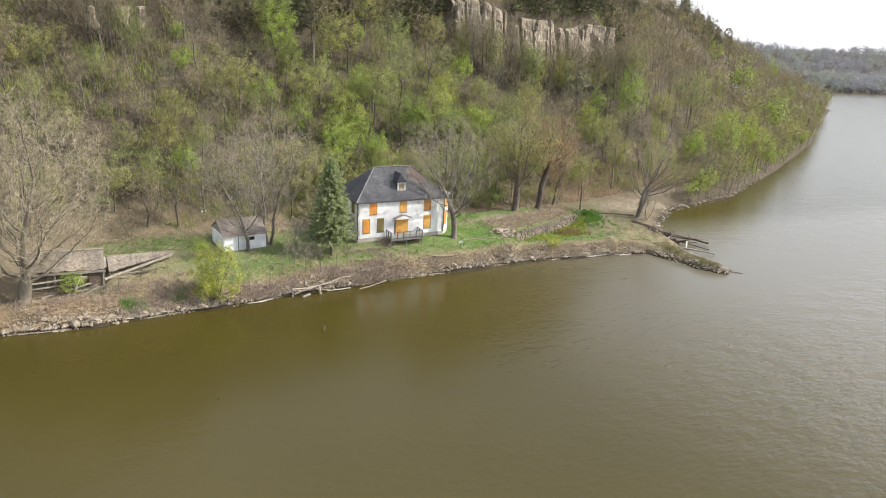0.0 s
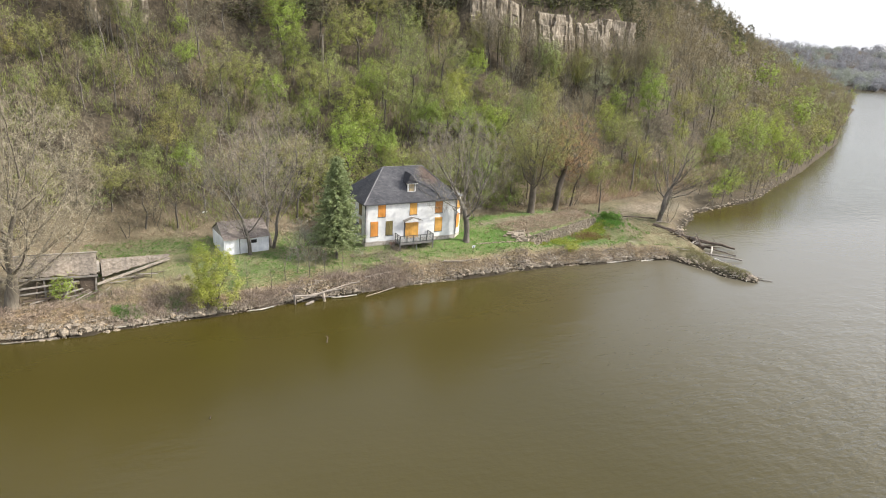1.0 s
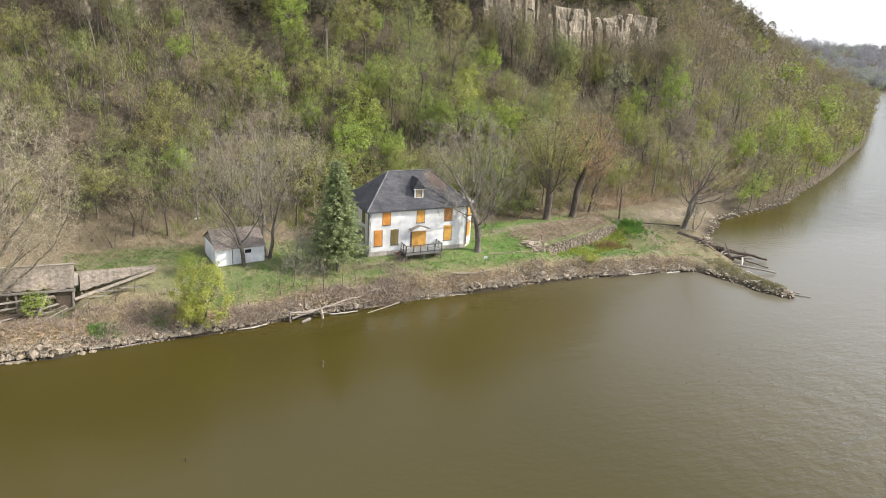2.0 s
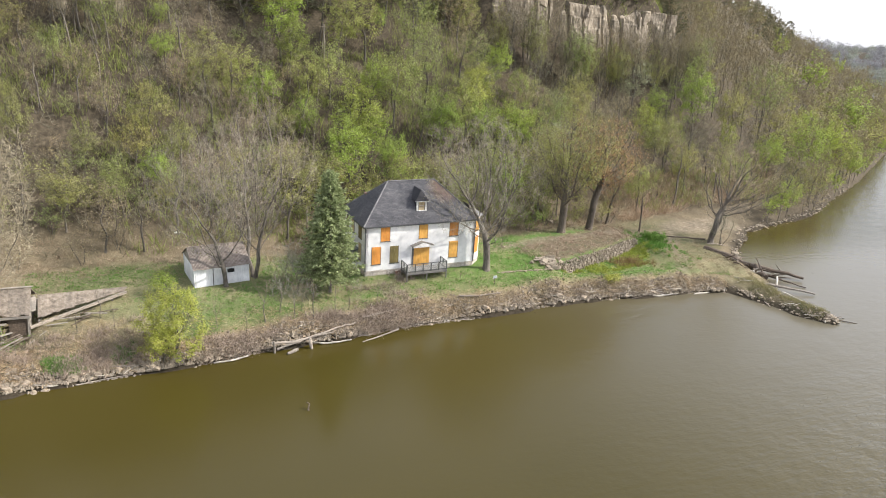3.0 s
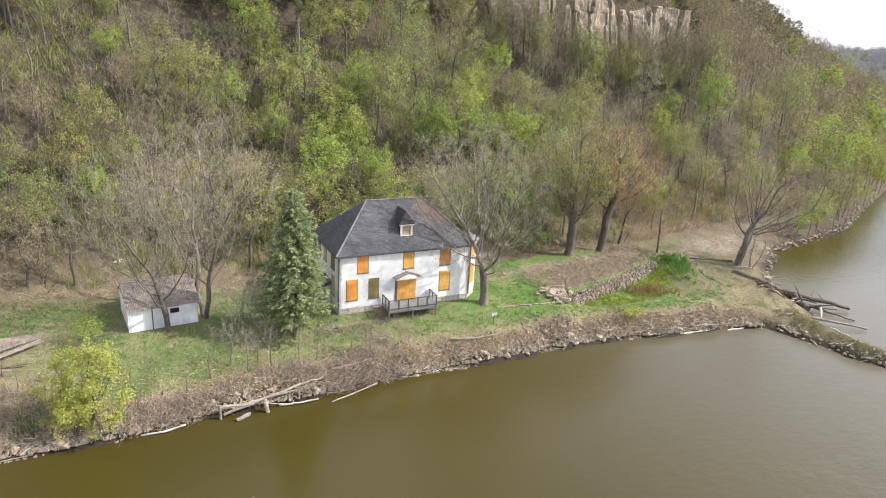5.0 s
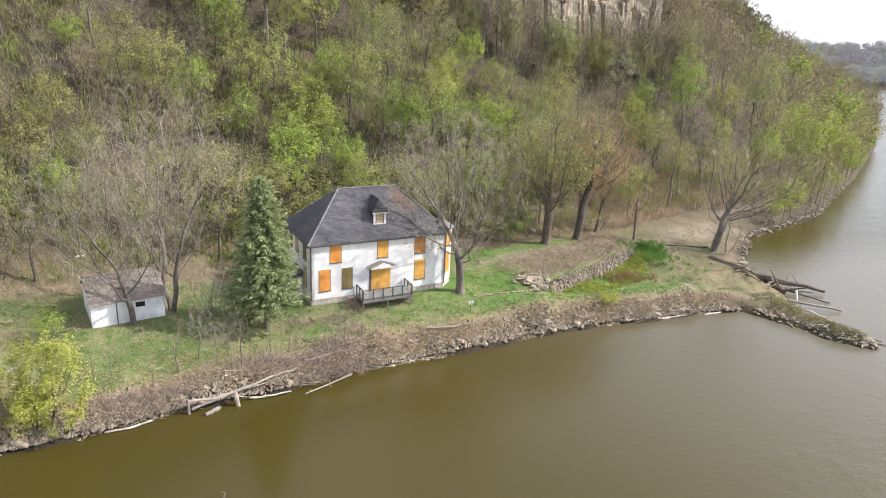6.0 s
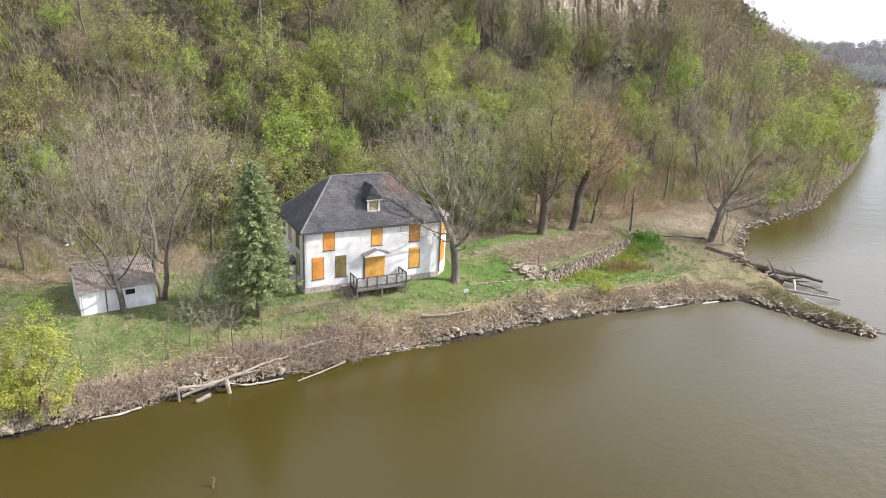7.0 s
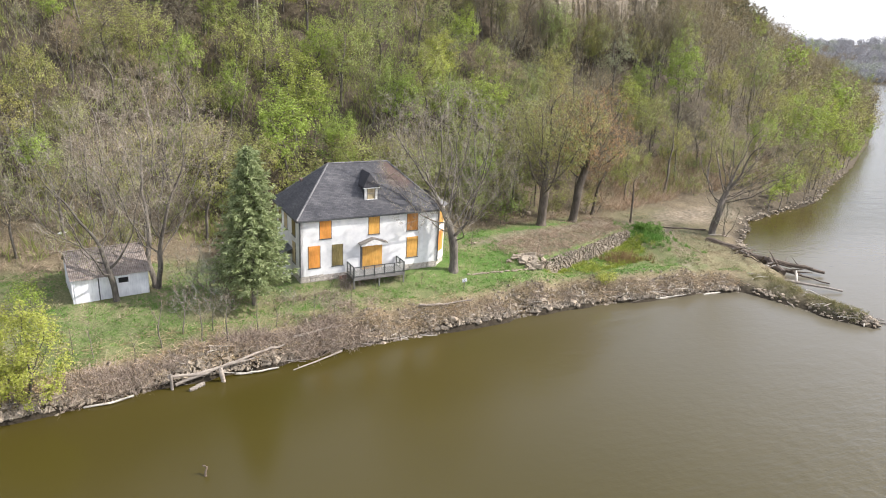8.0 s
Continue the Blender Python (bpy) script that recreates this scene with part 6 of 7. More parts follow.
def plank_slab(parent, a, b, c, d, n, material, rng, name="roof_plank", ragged=0.03):
    """Boards laid from edge a-b up to edge d-c, each a little out of true."""
    a, b, c, d = (Vector(p) for p in (a, b, c, d))
    for k in range(n):
        t0, t1 = k / n, (k + 0.985) / n
        p, q = a.lerp(b, t0), a.lerp(b, t1)
        r, s = d.lerp(c, t0), d.lerp(c, t1)
        ext = rng.uniform(-ragged, 0.03)
        p, q = p + (p - r) * ext, q + (q - s) * ext
        nrm = (q - p).cross(r - p).normalized() * 0.03
        lift = nrm * rng.uniform(0, 0.7)
        bm = bmesh.new()
        v = [bm.verts.new(x + lift + o) for o in (-nrm, nrm) for x in (p, q, s, r)]
        for f in ((0, 3, 2, 1), (4, 5, 6, 7), (0, 1, 5, 4), (1, 2, 6, 5), (2, 3, 7, 6), (3, 0, 4, 7)):
            bm.faces.new([v[i] for i in f])
        part(name, bm, material, parent)


def build_wreck():
    r = np.random.default_rng(8)
    B = empty("boathouse", pose(0, 0, 0), "collapsed weathered wooden boathouse sagging on its posts", "boathouse")
    plank_slab(B, (-9.6, 78.0, 3.62), (-1.9, 78.5, 3.3), (-1.9, 80.8, 4.85), (-9.4, 80.2, 5.15), 24, WRECKROOF, r, ragged=0.07)
    plank_slab(B, (-1.95, 80.84, 4.85), (-9.4, 80.24, 5.15), (-9.7, 82.2, 3.6), (-2.0, 82.9, 3.5), 20, WRECKROOF, r)
    beam("ridge_board", B, (-9.5, 80.2, 5.25), (-1.8, 80.82, 4.96), 0.22, 0.08, OLDBOARD, "pale ridge board")
    beam("eave_beam", B, (-9.8, 78.0, 3.46), (-1.8, 78.5, 3.14), 0.14, 0.2, OLDBOARD)
    for x, y, top in ((-9.2, 78.15, 3.4), (-6.6, 78.3, 3.3), (-4.2, 78.5, 3.2), (-2.0, 78.65, 3.1), (-9.4, 81.9, 3.5), (-6.2, 82.3, 3.45), (-2.2, 82.7, 3.4)):
        z = at_ground(x, y)
        beam("post", B, (x + r.uniform(-0.25, 0.25), y, z - 0.3), (x, y, top), 0.16, 0.16, OLDBOARD)
    plank_slab(B, (-2.1, 78.8, 1.7), (-2.2, 82.6, 2.3), (-2.2, 82.6, 3.4), (-2.1, 78.8, 3.15), 10, OLDBOARD, r, "wall_plank")
    plank_slab(B, (-3.5, 78.62, 1.4), (-2.0, 78.7, 1.5), (-2.05, 78.7, 3.05), (-3.5, 78.62, 3.1), 6, WETWOOD, r, "wall_plank")
    for x, y, z in ((-8.6, 77.3, 1.2), (-7.4, 77.5, 1.3), (-5.6, 77.9, 1.1), (-3.2, 78.6, 1.2)):
        beam("post", B, (x, y, z - 0.4), (x + r.uniform(-0.5, 0.5), y + 0.3, 2.9 + r.uniform(-0.5, 0.3)), 0.13, 0.13, WETWOOD)
    beam("fallen_beam", B, (-9.6, 78.6, 2.1), (-3.0, 79.9, 2.4), 0.12, 0.3, WETWOOD)
    beam("fallen_beam", B, (-7.8, 76.4, 1.5), (-2.6, 79.0, 1.9), 0.12, 0.14, OLDBOARD)
    beam("fallen_beam", B, (-9.4, 77.2, 2.75), (-3.6, 78.5, 2.7), 0.14, 0.16, OLDBOARD)
    beam("fallen_beam", B, (-9.0, 76.9, 2.3), (-4.6, 78.0, 2.2), 0.14, 0.14, OLDBOARD)
    beam("fallen_beam", B, (-4.9, 77.0, 1.5), (-4.0, 79.0, 3.1), 0.12, 0.14, OLDBOARD)
    beam("fallen_beam", B, (-8.4, 76.6, 1.75), (-5.2, 77.2, 1.7), 0.2, 0.16, WETWOOD)
    # dark planks added at the back to deepen the shade under the roof
    plank_slab(B, (-9.5, 81.9, 1.9), (-2.2, 82.6, 2.1), (-2.2, 82.62, 3.4), (-9.5, 81.92, 3.5), 14, WETWOOD, r, "wall_plank")
    # the slab that has slid off to one side
    plank_slab(B, (-1.5, 79.4, 2.6), (5.0, 83.2, 2.95), (5.3, 83.7, 3.15), (-1.7, 81.8, 3.75), 20, WRECKROOF, r, ragged=0.06)
    plank_slab(B, (-2.3, 80.0, 2.9), (-1.7, 80.2, 3.0), (-1.8, 81.6, 3.7), (-2.4, 81.5, 3.7), 2, OLDBOARD, r)
    beam("log_beam", B, (-2.0, 78.6, 2.15), (5.2, 83.15, 2.85), 0.24, 0.22, DRIFT, "long grey fallen timber")
    for x, y, top in ((-1.4, 79.3, 2.5), (1.2, 80.9, 2.5), (3.0, 82.0, 2.75), (4.0, 82.7, 2.8), (-1.7, 81.4, 3.6)):
        z = at_ground(x, y)
        beam("post", B, (x, y, z - 0.3), (x, y, max(top, z + 0.15)), 0.15, 0.15, OLDBOARD)
    # boards fallen about its feet
    for k in range(26):
        x, y = r.uniform(-9.5, 4.5), 0.0
        y = float(np.interp(x, [-10, -2, 5], [77.0, 77.8, 81.6])) + r.normal(0, 0.5)
        a = r.uniform(-0.6, 1.2)
        ln = r.uniform(0.5, 1.4)
        z = at_ground(x, y) + 0.12
        beam("fallen_board", B, (x - math.cos(a) * ln, y - math.sin(a) * ln, at_ground(x - math.cos(a) * ln, y - math.sin(a) * ln) + 0.1), (x + math.cos(a) * ln, y + math.sin(a) * ln, z + r.uniform(0, 0.5)), r.uniform(0.1, 0.2), 0.04, (WETWOOD, OLDBOARD, WRECKROOF)[k % 3])


build_wreck()


# ---- stones: bluff, retaining wall, riprap
rng = np.random.default_rng(71)
CLIFF_BLOCKS = [rubble_stone(rng, 1, 1, 1, CLIFF) for _ in range(6)]
WALL_STONES = [rubble_stone(rng, 1, 1, 1, WALLSTONE) for _ in range(6)]


def rock_mesh(rng, material, cuts=1, name="stone"):
    bm = bmesh.new()
    bmesh.ops.create_icosphere(bm, subdivisions=cuts, radius=0.5)
    for v in bm.verts:
        v.co *= rng.uniform(0.68, 1.2)
        v.co.z *= 0.75
    me = bpy.data.meshes.new(name)
    bm.to_mesh(me)
    bm.free()
    me.materials.append(material)
    return me


ROCKS = [rock_mesh(rng, STONE) for _ in range(7)]
DARK_ROCKS = [rock_mesh(rng, WALLSTONE) for _ in range(7)]


def bluff(x0, x1, tall, n_blocks, label):
    """A face of broken strata with fissures, and loose blocks standing proud of it."""
    xs, zs = np.arange(x0, x1, 0.3), np.arange(-1.0, tall, 0.25)
    X, Z = np.meshgrid(xs, zs, indexing="ij")
    ends = np.pad(height(xs, cliff_line(xs) - 1.3), 10, mode="edge")
    base = np.convolve(ends, np.ones(21) / 21, "valid")[:, None]
    bed = np.floor((Z + 0.9 * vnoise(X, Z, 5, 51)) / 0.85)
    slab = np.floor((X + 1.1 * vnoise(bed * 0.3, 0 * bed, 1.0, 58)) / 1.5)
    face = 0.55 * vnoise(slab, np.floor(bed / 3), 1.0, 59) + 0.14 * vnoise(X, bed * 3.1, 0.9, 52) + 1.7 * vnoise(X, bed * 0.12, 3.4, 53) + 0.16 * vnoise(X, Z, 0.6, 54)
    crack = step(0.10, 0.02, np.abs(vnoise(X, Z * 0.12, 1.5, 55) - 0.5)) * 0.9
    Y = cliff_line(xs)[:, None] - 1.6 + face + crack + 0.10 * Z
    lip = step(0.92, 1.15, Z / (tall * (0.72 + 0.5 * vnoise(X, 0 * X, 6, 56))))
    Y = Y + 2.6 * lip
    nx, nz = X.shape
    i, j = np.meshgrid(np.arange(nx - 1), np.arange(nz - 1), indexing="ij")
    q = (i * nz + j).ravel()
    g = Geo()
    g.add(np.stack([X + 0.1 * (vnoise(X, Z, 0.5, 57) - 0.5), Y, base + Z], -1), np.concatenate([np.stack([q, q + nz, q + nz + 1], 1), np.stack([q, q + nz + 1, q + 1], 1)]))
    cliff = thing("cliff", g, CLIFF, Matrix(), label, "cliff", kind="structure")
    for k in range(n_blocks):
        x = rng.uniform(x0 + 1, x1 - 1)
        i, j = int((x - x0) / 0.3), rng.integers(2, int(tall * 0.6 / 0.25))
        w, hh = rng.uniform(0.5, 1.2), rng.uniform(0.4, 0.9)
        ob = new("stone", CLIFF_BLOCKS[rng.integers(6)])
        ob.parent = cliff
        ob.matrix_basis = pose(x, Y[i, j] + 0.35, base[i, 0] + Z[i, j], rng.normal(0, 5), rng.normal(0, 5), 4 + rng.normal(0, 14)) @ Matrix.Diagonal((w, 1.2, hh, 1))


bluff(62, 105, 12.5, 7, "broken pale limestone bluff among the trees")
bluff(-2, 6, 4.5, 4, "weathered limestone outcrop high on the slope")


def build_wall():
    W = empty("retaining_wall", pose(0, 0, 0), "dry-laid limestone retaining wall above a wet hollow", "wall")
    xs = np.linspace(50.2, 66.6, 50)
    for row in range(6):
        for k, x in enumerate(xs):
            if row > 3 and rng.uniform() < 0.75 * float(vnoise(x, row, 2.0, 61)):
                continue
            x = x + (0.17 if row % 2 else 0) + rng.uniform(-0.12, 0.12)
            y = float(np.interp(x, [47, 52, 59, 66], [81.4, 82.5, 85.2, 88.5])) - 0.55 + row * 0.1 + 0.3 * (float(vnoise(x, 0, 1.8, 62)) - 0.5)
            ob = new("stone", (WALL_STONES[rng.integers(6)] if rng.uniform() < 0.55 else ROCKS[rng.integers(7)]))
            ob.parent = W
            ob.matrix_basis = pose(x, y + rng.uniform(-0.12, 0.12), 0.95 + row * 0.24 + rng.uniform(-0.07, 0.07), rng.normal(0, 11), rng.normal(0, 9), 24 + rng.normal(0, 18)) @ Matrix.Diagonal((0.38 * rng.uniform(0.6, 1.4), 0.36, 0.25 * rng.uniform(0.65, 1.3), 1))
    g = Geo()
    base = np.array([(1, 0, 0), (-0.5, 0.87, 0), (-0.5, -0.87, 0), (0, 0, 0.9), (0, 0, -0.7)])
    f = [(0, 1, 3), (1, 2, 3), (2, 0, 3), (1, 0, 4), (2, 1, 4), (0, 2, 4)]
    for k in range(1500):
        x, up = rng.uniform(49.8, 66.9), rng.uniform(0, 1.5)
        y = float(np.interp(x, [47, 52, 59, 66], [81.4, 82.5, 85.2, 88.5])) - 0.72 + 0.38 * up + rng.normal(0, 0.06)
        g.add(base * rng.uniform(0.6, 1.4, (5, 3)) * rng.uniform(0.07, 0.17) + (x, y, 0.92 + up), f)
    tagged(part("rubble_fill", g, STONE, W, "small broken stone packed between the blocks"), kind="stuff")
    P = empty("rubble_heap", pose(0, 0, 0), "tumbled pale limestone blocks at the wall's broken end", "rubble")
    for k in range(64):
        x, y = 49.7 + rng.normal(0, 0.8), 82.3 + rng.normal(0, 0.7)
        s = rng.uniform(0.3, 1.15)
        ob = new("stone", (WALL_STONES if k % 4 == 0 else ROCKS)[rng.integers(6)])
        ob.parent = P
        ob.matrix_basis = pose(x, y, at_ground(x, y) + s * 0.15, rng.uniform(-25, 25), rng.uniform(-25, 25), rng.uniform(0, 360)) @ Matrix.Diagonal((s, s * 0.75, s * 0.5, 1))


build_wall()


def rock_at(parent, x, y, s, lift=0.1, stock=ROCKS):
    ob = new("stone", stock[rng.integers(7)])
    ob.parent = parent
    ob.matrix_basis = pose(x, y, max(at_ground(x, y), -0.15) + s * lift, rng.uniform(-20, 20), rng.uniform(-20, 20), rng.uniform(0, 360)) @ Matrix.Diagonal((s, s * rng.uniform(0.6, 1), s * rng.uniform(0.5, 0.9), 1))


def shoreline_point(x):
    k = 3 + int(np.searchsorted(SHORE[3:17, 0], x)) - 1
    (ax, ay), (bx, by) = SHORE[k], SHORE[k + 1]
    return ay + (by - ay) * (x - ax) / (bx - ax)


R1 = empty("rock_revetment", pose(0, 0, 0), "jumbled pale limestone riprap along the waterline", "riprap", kind="structure")
for k in range(285):
    x = rng.uniform(28, 69) if k < 190 else rng.uniform(-10, 28)
    y = shoreline_point(x) + (rng.uniform(-0.25, 0.9) if k % 3 else rng.uniform(0.5, 1.7))
    rock_at(R1, x, y, rng.uniform(0.25, 0.7) * (1.35 if x < 12 else 1))
for x, y, s in ((-4.6, 71.3, 1.3), (-3.7, 71.5, 1.1), (-5.6, 71.2, 0.9), (-2.8, 71.3, 0.9), (44.5, 75.9, 0.95), (47.6, 76.2, 0.9), (38.6, 75.4, 0.8), (50.9, 76.1, 1.0)):
    rock_at(R1, x, y, s)
R2 = empty("rock_revetment", pose(0, 0, 0), "grey boulders edging the small bay", "riprap", kind="structure")
for k in range(280):
    t = rng.uniform(0, 1) ** 0.8
    i = 24 + t * 5.6
    a, b = SHORE[int(i)], SHORE[int(i) + 1]
    p = a + (b - a) * (i - int(i))
    nrm = np.array([-(b - a)[1], (b - a)[0]])
    p = p + nrm / np.linalg.norm(nrm) * (rng.uniform(-0.35, 0.5) if k % 4 else rng.uniform(0.4, 1.2))
    rock_at(R2, p[0], p[1], rng.uniform(0.28, 0.68), 0.1, ROCKS if k % 3 == 0 else DARK_ROCKS)
R3 = empty("rock_spit", pose(0, 0, 0), "low stony spit with grass and stranded driftwood", "spit", kind="structure")
for k in range(260):
    i = rng.uniform(16, 22)
    a, b = SHORE[int(i)], SHORE[int(i) + 1]
    p = a + (b - a) * (i - int(i))
    nrm = np.array([-(b - a)[1], (b - a)[0]]) / np.hypot(*(b - a))
    p = p + nrm * rng.uniform(-0.35, 0.9)
    rock_at(R3, p[0], p[1], rng.uniform(0.2, 0.5))
for x, y, s in ((56.0, 96.4, 2.1), (57.4, 97.6, 1.6), (58.0, 96.0, 1.1), (47.0, 88.2, 0.5), (49.5, 87.6, 0.45)):
    b = thing("boulder", ROCKS[int(s * 3) % 7], None, pose(x, y, at_ground(x, y) + s * 0.2, 8, 5, 40 * s) @ Matrix.Diagonal((s, s * 0.85, s * 0.8, 1)), "pale limestone boulder lying at the foot of the slope", "boulder", "boulders at the foot of the slope")


ED = empty("stone_edging", pose(0, 0, 0), "low broken line of pale stones edging the lawn", "edging")
for k in range(22):
    x = 42.9 + 0.31 * k + rng.uniform(-0.1, 0.1)
    y = 81.15 - 0.03 * (x - 43) + rng.normal(0, 0.07)
    ob = new("stone", ROCKS[rng.integers(7)])
    ob.parent = ED
    ob.matrix_basis = pose(x, y, at_ground(x, y) + 0.05, rng.uniform(-9, 9), rng.uniform(-9, 9), rng.uniform(-30, 30)) @ Matrix.Diagonal((rng.uniform(0.3, 0.6), 0.32, rng.uniform(0.18, 0.34), 1))


def gravel():
    """Small broken stone between the larger rocks."""
    g = Geo()
    n = 6500
    x = rng.uniform(-10.9, 69.5, n)
    y = np.array([shoreline_point(v) for v in x]) + np.abs(rng.normal(0, 0.9, n)) - 0.1
    z = np.maximum(height(x, y), -0.1)
    base = np.array([(1, 0, 0), (-0.5, 0.87, 0), (-0.5, -0.87, 0), (0, 0, 0.9), (0, 0, -0.7)])
    f = [(0, 1, 3), (1, 2, 3), (2, 0, 3), (1, 0, 4), (2, 1, 4), (0, 2, 4)]
    for k in range(n):
        s = rng.uniform(0.06, 0.24)
        a = rng.uniform(0, 6.3)
        c, q = math.cos(a), math.sin(a)
        v = base * rng.uniform(0.7, 1.3, (5, 3)) * s
        g.add(v @ np.array([[c, q, 0], [-q, c, 0], [0, 0, 1]]) + (x[k], y[k], z[k] + 0.03), f)
    thing("gravel", g, [WALLSTONE], Matrix(), "broken limestone cobbles and gravel on the bank", "gravel", kind="stuff")


gravel()


# ---- driftwood, posts, snags
def log(name, pts, r0, r1, material, label, category="log", sides=8, group="", stubs=0, seed=0):
    r = np.random.default_rng(seed + int(abs(pts[0][0]) * 7))
    pts = [Vector(p) for p in pts]
    fine = []
    for a, b in zip(pts, pts[1:]):
        for k in range(4):
            fine.append(a.lerp(b, k / 4) + Vector(r.normal(0, r0 * 0.18, 3)))
    fine.append(pts[-1])
    g = Geo()
    rad = np.linspace(r0, r1, len(fine)) * r.uniform(0.88, 1.12, len(fine))
    g.tube([tuple(p) for p in fine], rad, sides)
    ob = thing(name, g, material, Matrix(), label, category, group)
    for s in range(stubs):
        k = r.integers(1, len(fine) - 1)
        d = r.normal(0, 1, 3)
        d[2] = 0.35 * abs(d[2])
        d = unit(d)
        p = np.array(fine[k])
        g = Geo()
        g.tube([p, p + d * r0 * 3, p + d * r0 * 6 + r.normal(0, r0, 3)], [r1 * 0.5, r1 * 0.35, r1 * 0.12], 5)
        part("branch_stub", g, material, ob)
    return ob


DW = "driftwood along the bank"
log("driftwood_log", [(16.9, 73.0, 0.86), (18.8, 73.1, 0.72), (20.8, 73.6, 0.82), (22.8, 74.2, 1.05), (24.8, 74.6, 1.2)], 0.12, 0.08, DRIFT, "long grey driftwood trunk lying along the bank", "driftwood", group=DW)
log("driftwood_log", [(17.3, 72.85, 0.3), (19.0, 73.1, 0.62), (20.4, 73.5, 0.8), (22.6, 73.9, 0.85)], 0.11, 0.06, DRIFT, "grey driftwood trunk propped on old posts", "driftwood", group=DW)
log("mooring_post", [(17.15, 72.7, -0.8), (17.05, 72.95, 1.05)], 0.11, 0.1, DRIFT, "weathered timber post standing in the shallows", "post", group="old mooring posts")
log("mooring_post", [(20.45, 72.65, -0.8), (20.15, 73.0, 1.0)], 0.13, 0.15, DRIFT, "thick split timber post standing in the shallows", "post", group="old mooring posts")
log("driftwood_log", [(18.1, 72.25, 0.06), (18.6, 72.5, 0.16), (19.05, 72.75, 0.08)], 0.12, 0.17, DRIFT, "pale bleached stump lying in the shallows", "driftwood", group=DW)
log("driftwood_branch", [(21.2, 73.4, 0.1), (22.6, 73.2, 0.14), (24.1, 73.35, 0.12)], 0.08, 0.05, BLEACHED, "pale bare branch at the waterline", "driftwood", group=DW, stubs=3)
log("driftwood_branch", [(25.0, 72.8, 0.03), (27.0, 73.5, 0.1), (28.9, 74.2, 0.2)], 0.04, 0.07, DRIFT, "pale bare branch at the waterline", "driftwood", group=DW, stubs=2)
log("driftwood_log", [(25.6, 75.3, 1.35), (27.4, 75.5, 1.45), (29.4, 75.9, 1.5)], 0.11, 0.08, DRIFT, "weathered grey log resting on the weedy bank", "driftwood", group=DW)
log("driftwood_log", [(36.2, 76.9, 1.82), (38.2, 76.6, 1.72), (39.4, 76.75, 1.74), (40.7, 76.6, 1.8)], 0.1, 0.06, DRIFT, "long bleached log at the top of the bank", "driftwood", group=DW)
log("driftwood_branch", [(12.0, 72.3, 0.08), (13.4, 72.2, 0.12), (14.8, 72.6, 0.15)], 0.07, 0.06, BLEACHED, "pale bare branch at the waterline", "driftwood", group=DW, stubs=3)
log("driftwood_branch", [(1.8, 71.4, 0.06), (3.2, 71.6, 0.1), (5.8, 71.9, 0.15)], 0.06, 0.04, DRIFT, "pale driftwood pole washed against the bank", "driftwood", group=DW)
log("driftwood_branch", [(-9.5, 71.0, 0.08), (-7.6, 70.8, 0.1), (-5.2, 70.9, 0.1)], 0.06, 0.04, DRIFT, "pale driftwood pole washed against the bank", "driftwood", group=DW, stubs=2)
log("driftwood_branch", [(59.5, 75.2, 0.1), (61.5, 75.0, 0.12), (63.5, 75.1, 0.2)], 0.09, 0.05, BLEACHED, "pale driftwood pole washed against the bank", "driftwood", group=DW, stubs=2)
log("driftwood_branch", [(65.0, 74.6, 0.06), (67.2, 74.5, 0.08), (68.6, 74.6, 0.1)], 0.08, 0.05, BLEACHED, "pale driftwood pole washed against the bank", "driftwood", group=DW)
log("driftwood_branch", [(31.5, 75.0, 0.1), (33.5, 75.1, 0.12), (35.2, 75.3, 0.3)], 0.06, 0.04, DRIFT, "thin grey branch at the waterline", "driftwood", group=DW, stubs=3)
log("driftwood_branch", [(39.5, 75.2, 0.05), (41.2, 75.4, 0.1), (43.0, 75.9, 0.4)], 0.05, 0.04, BLEACHED, "pale bare branch at the waterline", "driftwood", group=DW, stubs=3)
JW = "stranded timber on the spit"
log("fallen_trunk", [(70.6, 91.3, 1.75), (74.5, 89.9, 1.65), (78.6, 88.2, 1.55)], 0.05, 0.1, WETWOOD, "thin dark trunk lying across the bare earth", "log", 7)
log("fallen_trunk", [(76.0, 85.3, 1.25), (77.0, 81.4, 1.15), (77.5, 78.0, 0.9), (76.4, 75.2, 0.8)], 0.5, 0.32, WETWOOD, "dark rotting trunk jammed across the root of the spit", "log", 9, JW, 8)
log("fallen_trunk", [(77.2, 80.0, 1.0), (79.4, 77.4, 0.75), (82.3, 74.7, 0.35)], 0.3, 0.16, WETWOOD, "dark waterlogged trunk reaching out over the water", "log", 8, JW, 5)
log("fallen_trunk", [(76.8, 77.6, 0.8), (78.4, 75.2, 0.45), (80.4, 72.6, 0.1)], 0.14, 0.06, WETWOOD, "thin dark trunk trailing in the water", "log", 7, JW, 4)
log("fallen_trunk", [(71.4, 76.0, 1.0), (75.0, 73.4, 0.75), (79.4, 70.5, 0.2)], 0.2, 0.1, DRIFT, "long straight grey pole stranded on the spit", "log", 8, JW)
log("fallen_trunk", [(76.3, 73.3, 0.25), (77.0, 74.0, 0.7), (77.7, 74.7, 1.0)], 0.07, 0.15, BLEACHED, "short bleached white trunk propped on the timber", "log", 7, JW)
log("fallen_trunk", [(76.0, 77.4, 0.85), (77.1, 76.5, 1.05)], 0.16, 0.1, BLEACHED, "bleached stump end among dark timber", "log", 7, JW)
log("driftwood_branch", [(74.6, 71.0, 0.75), (75.4, 69.6, 0.4), (76.0, 68.4, 0.1)], 0.1, 0.07, BLEACHED, "pale pole on the edge of the spit", "driftwood", 7, JW)
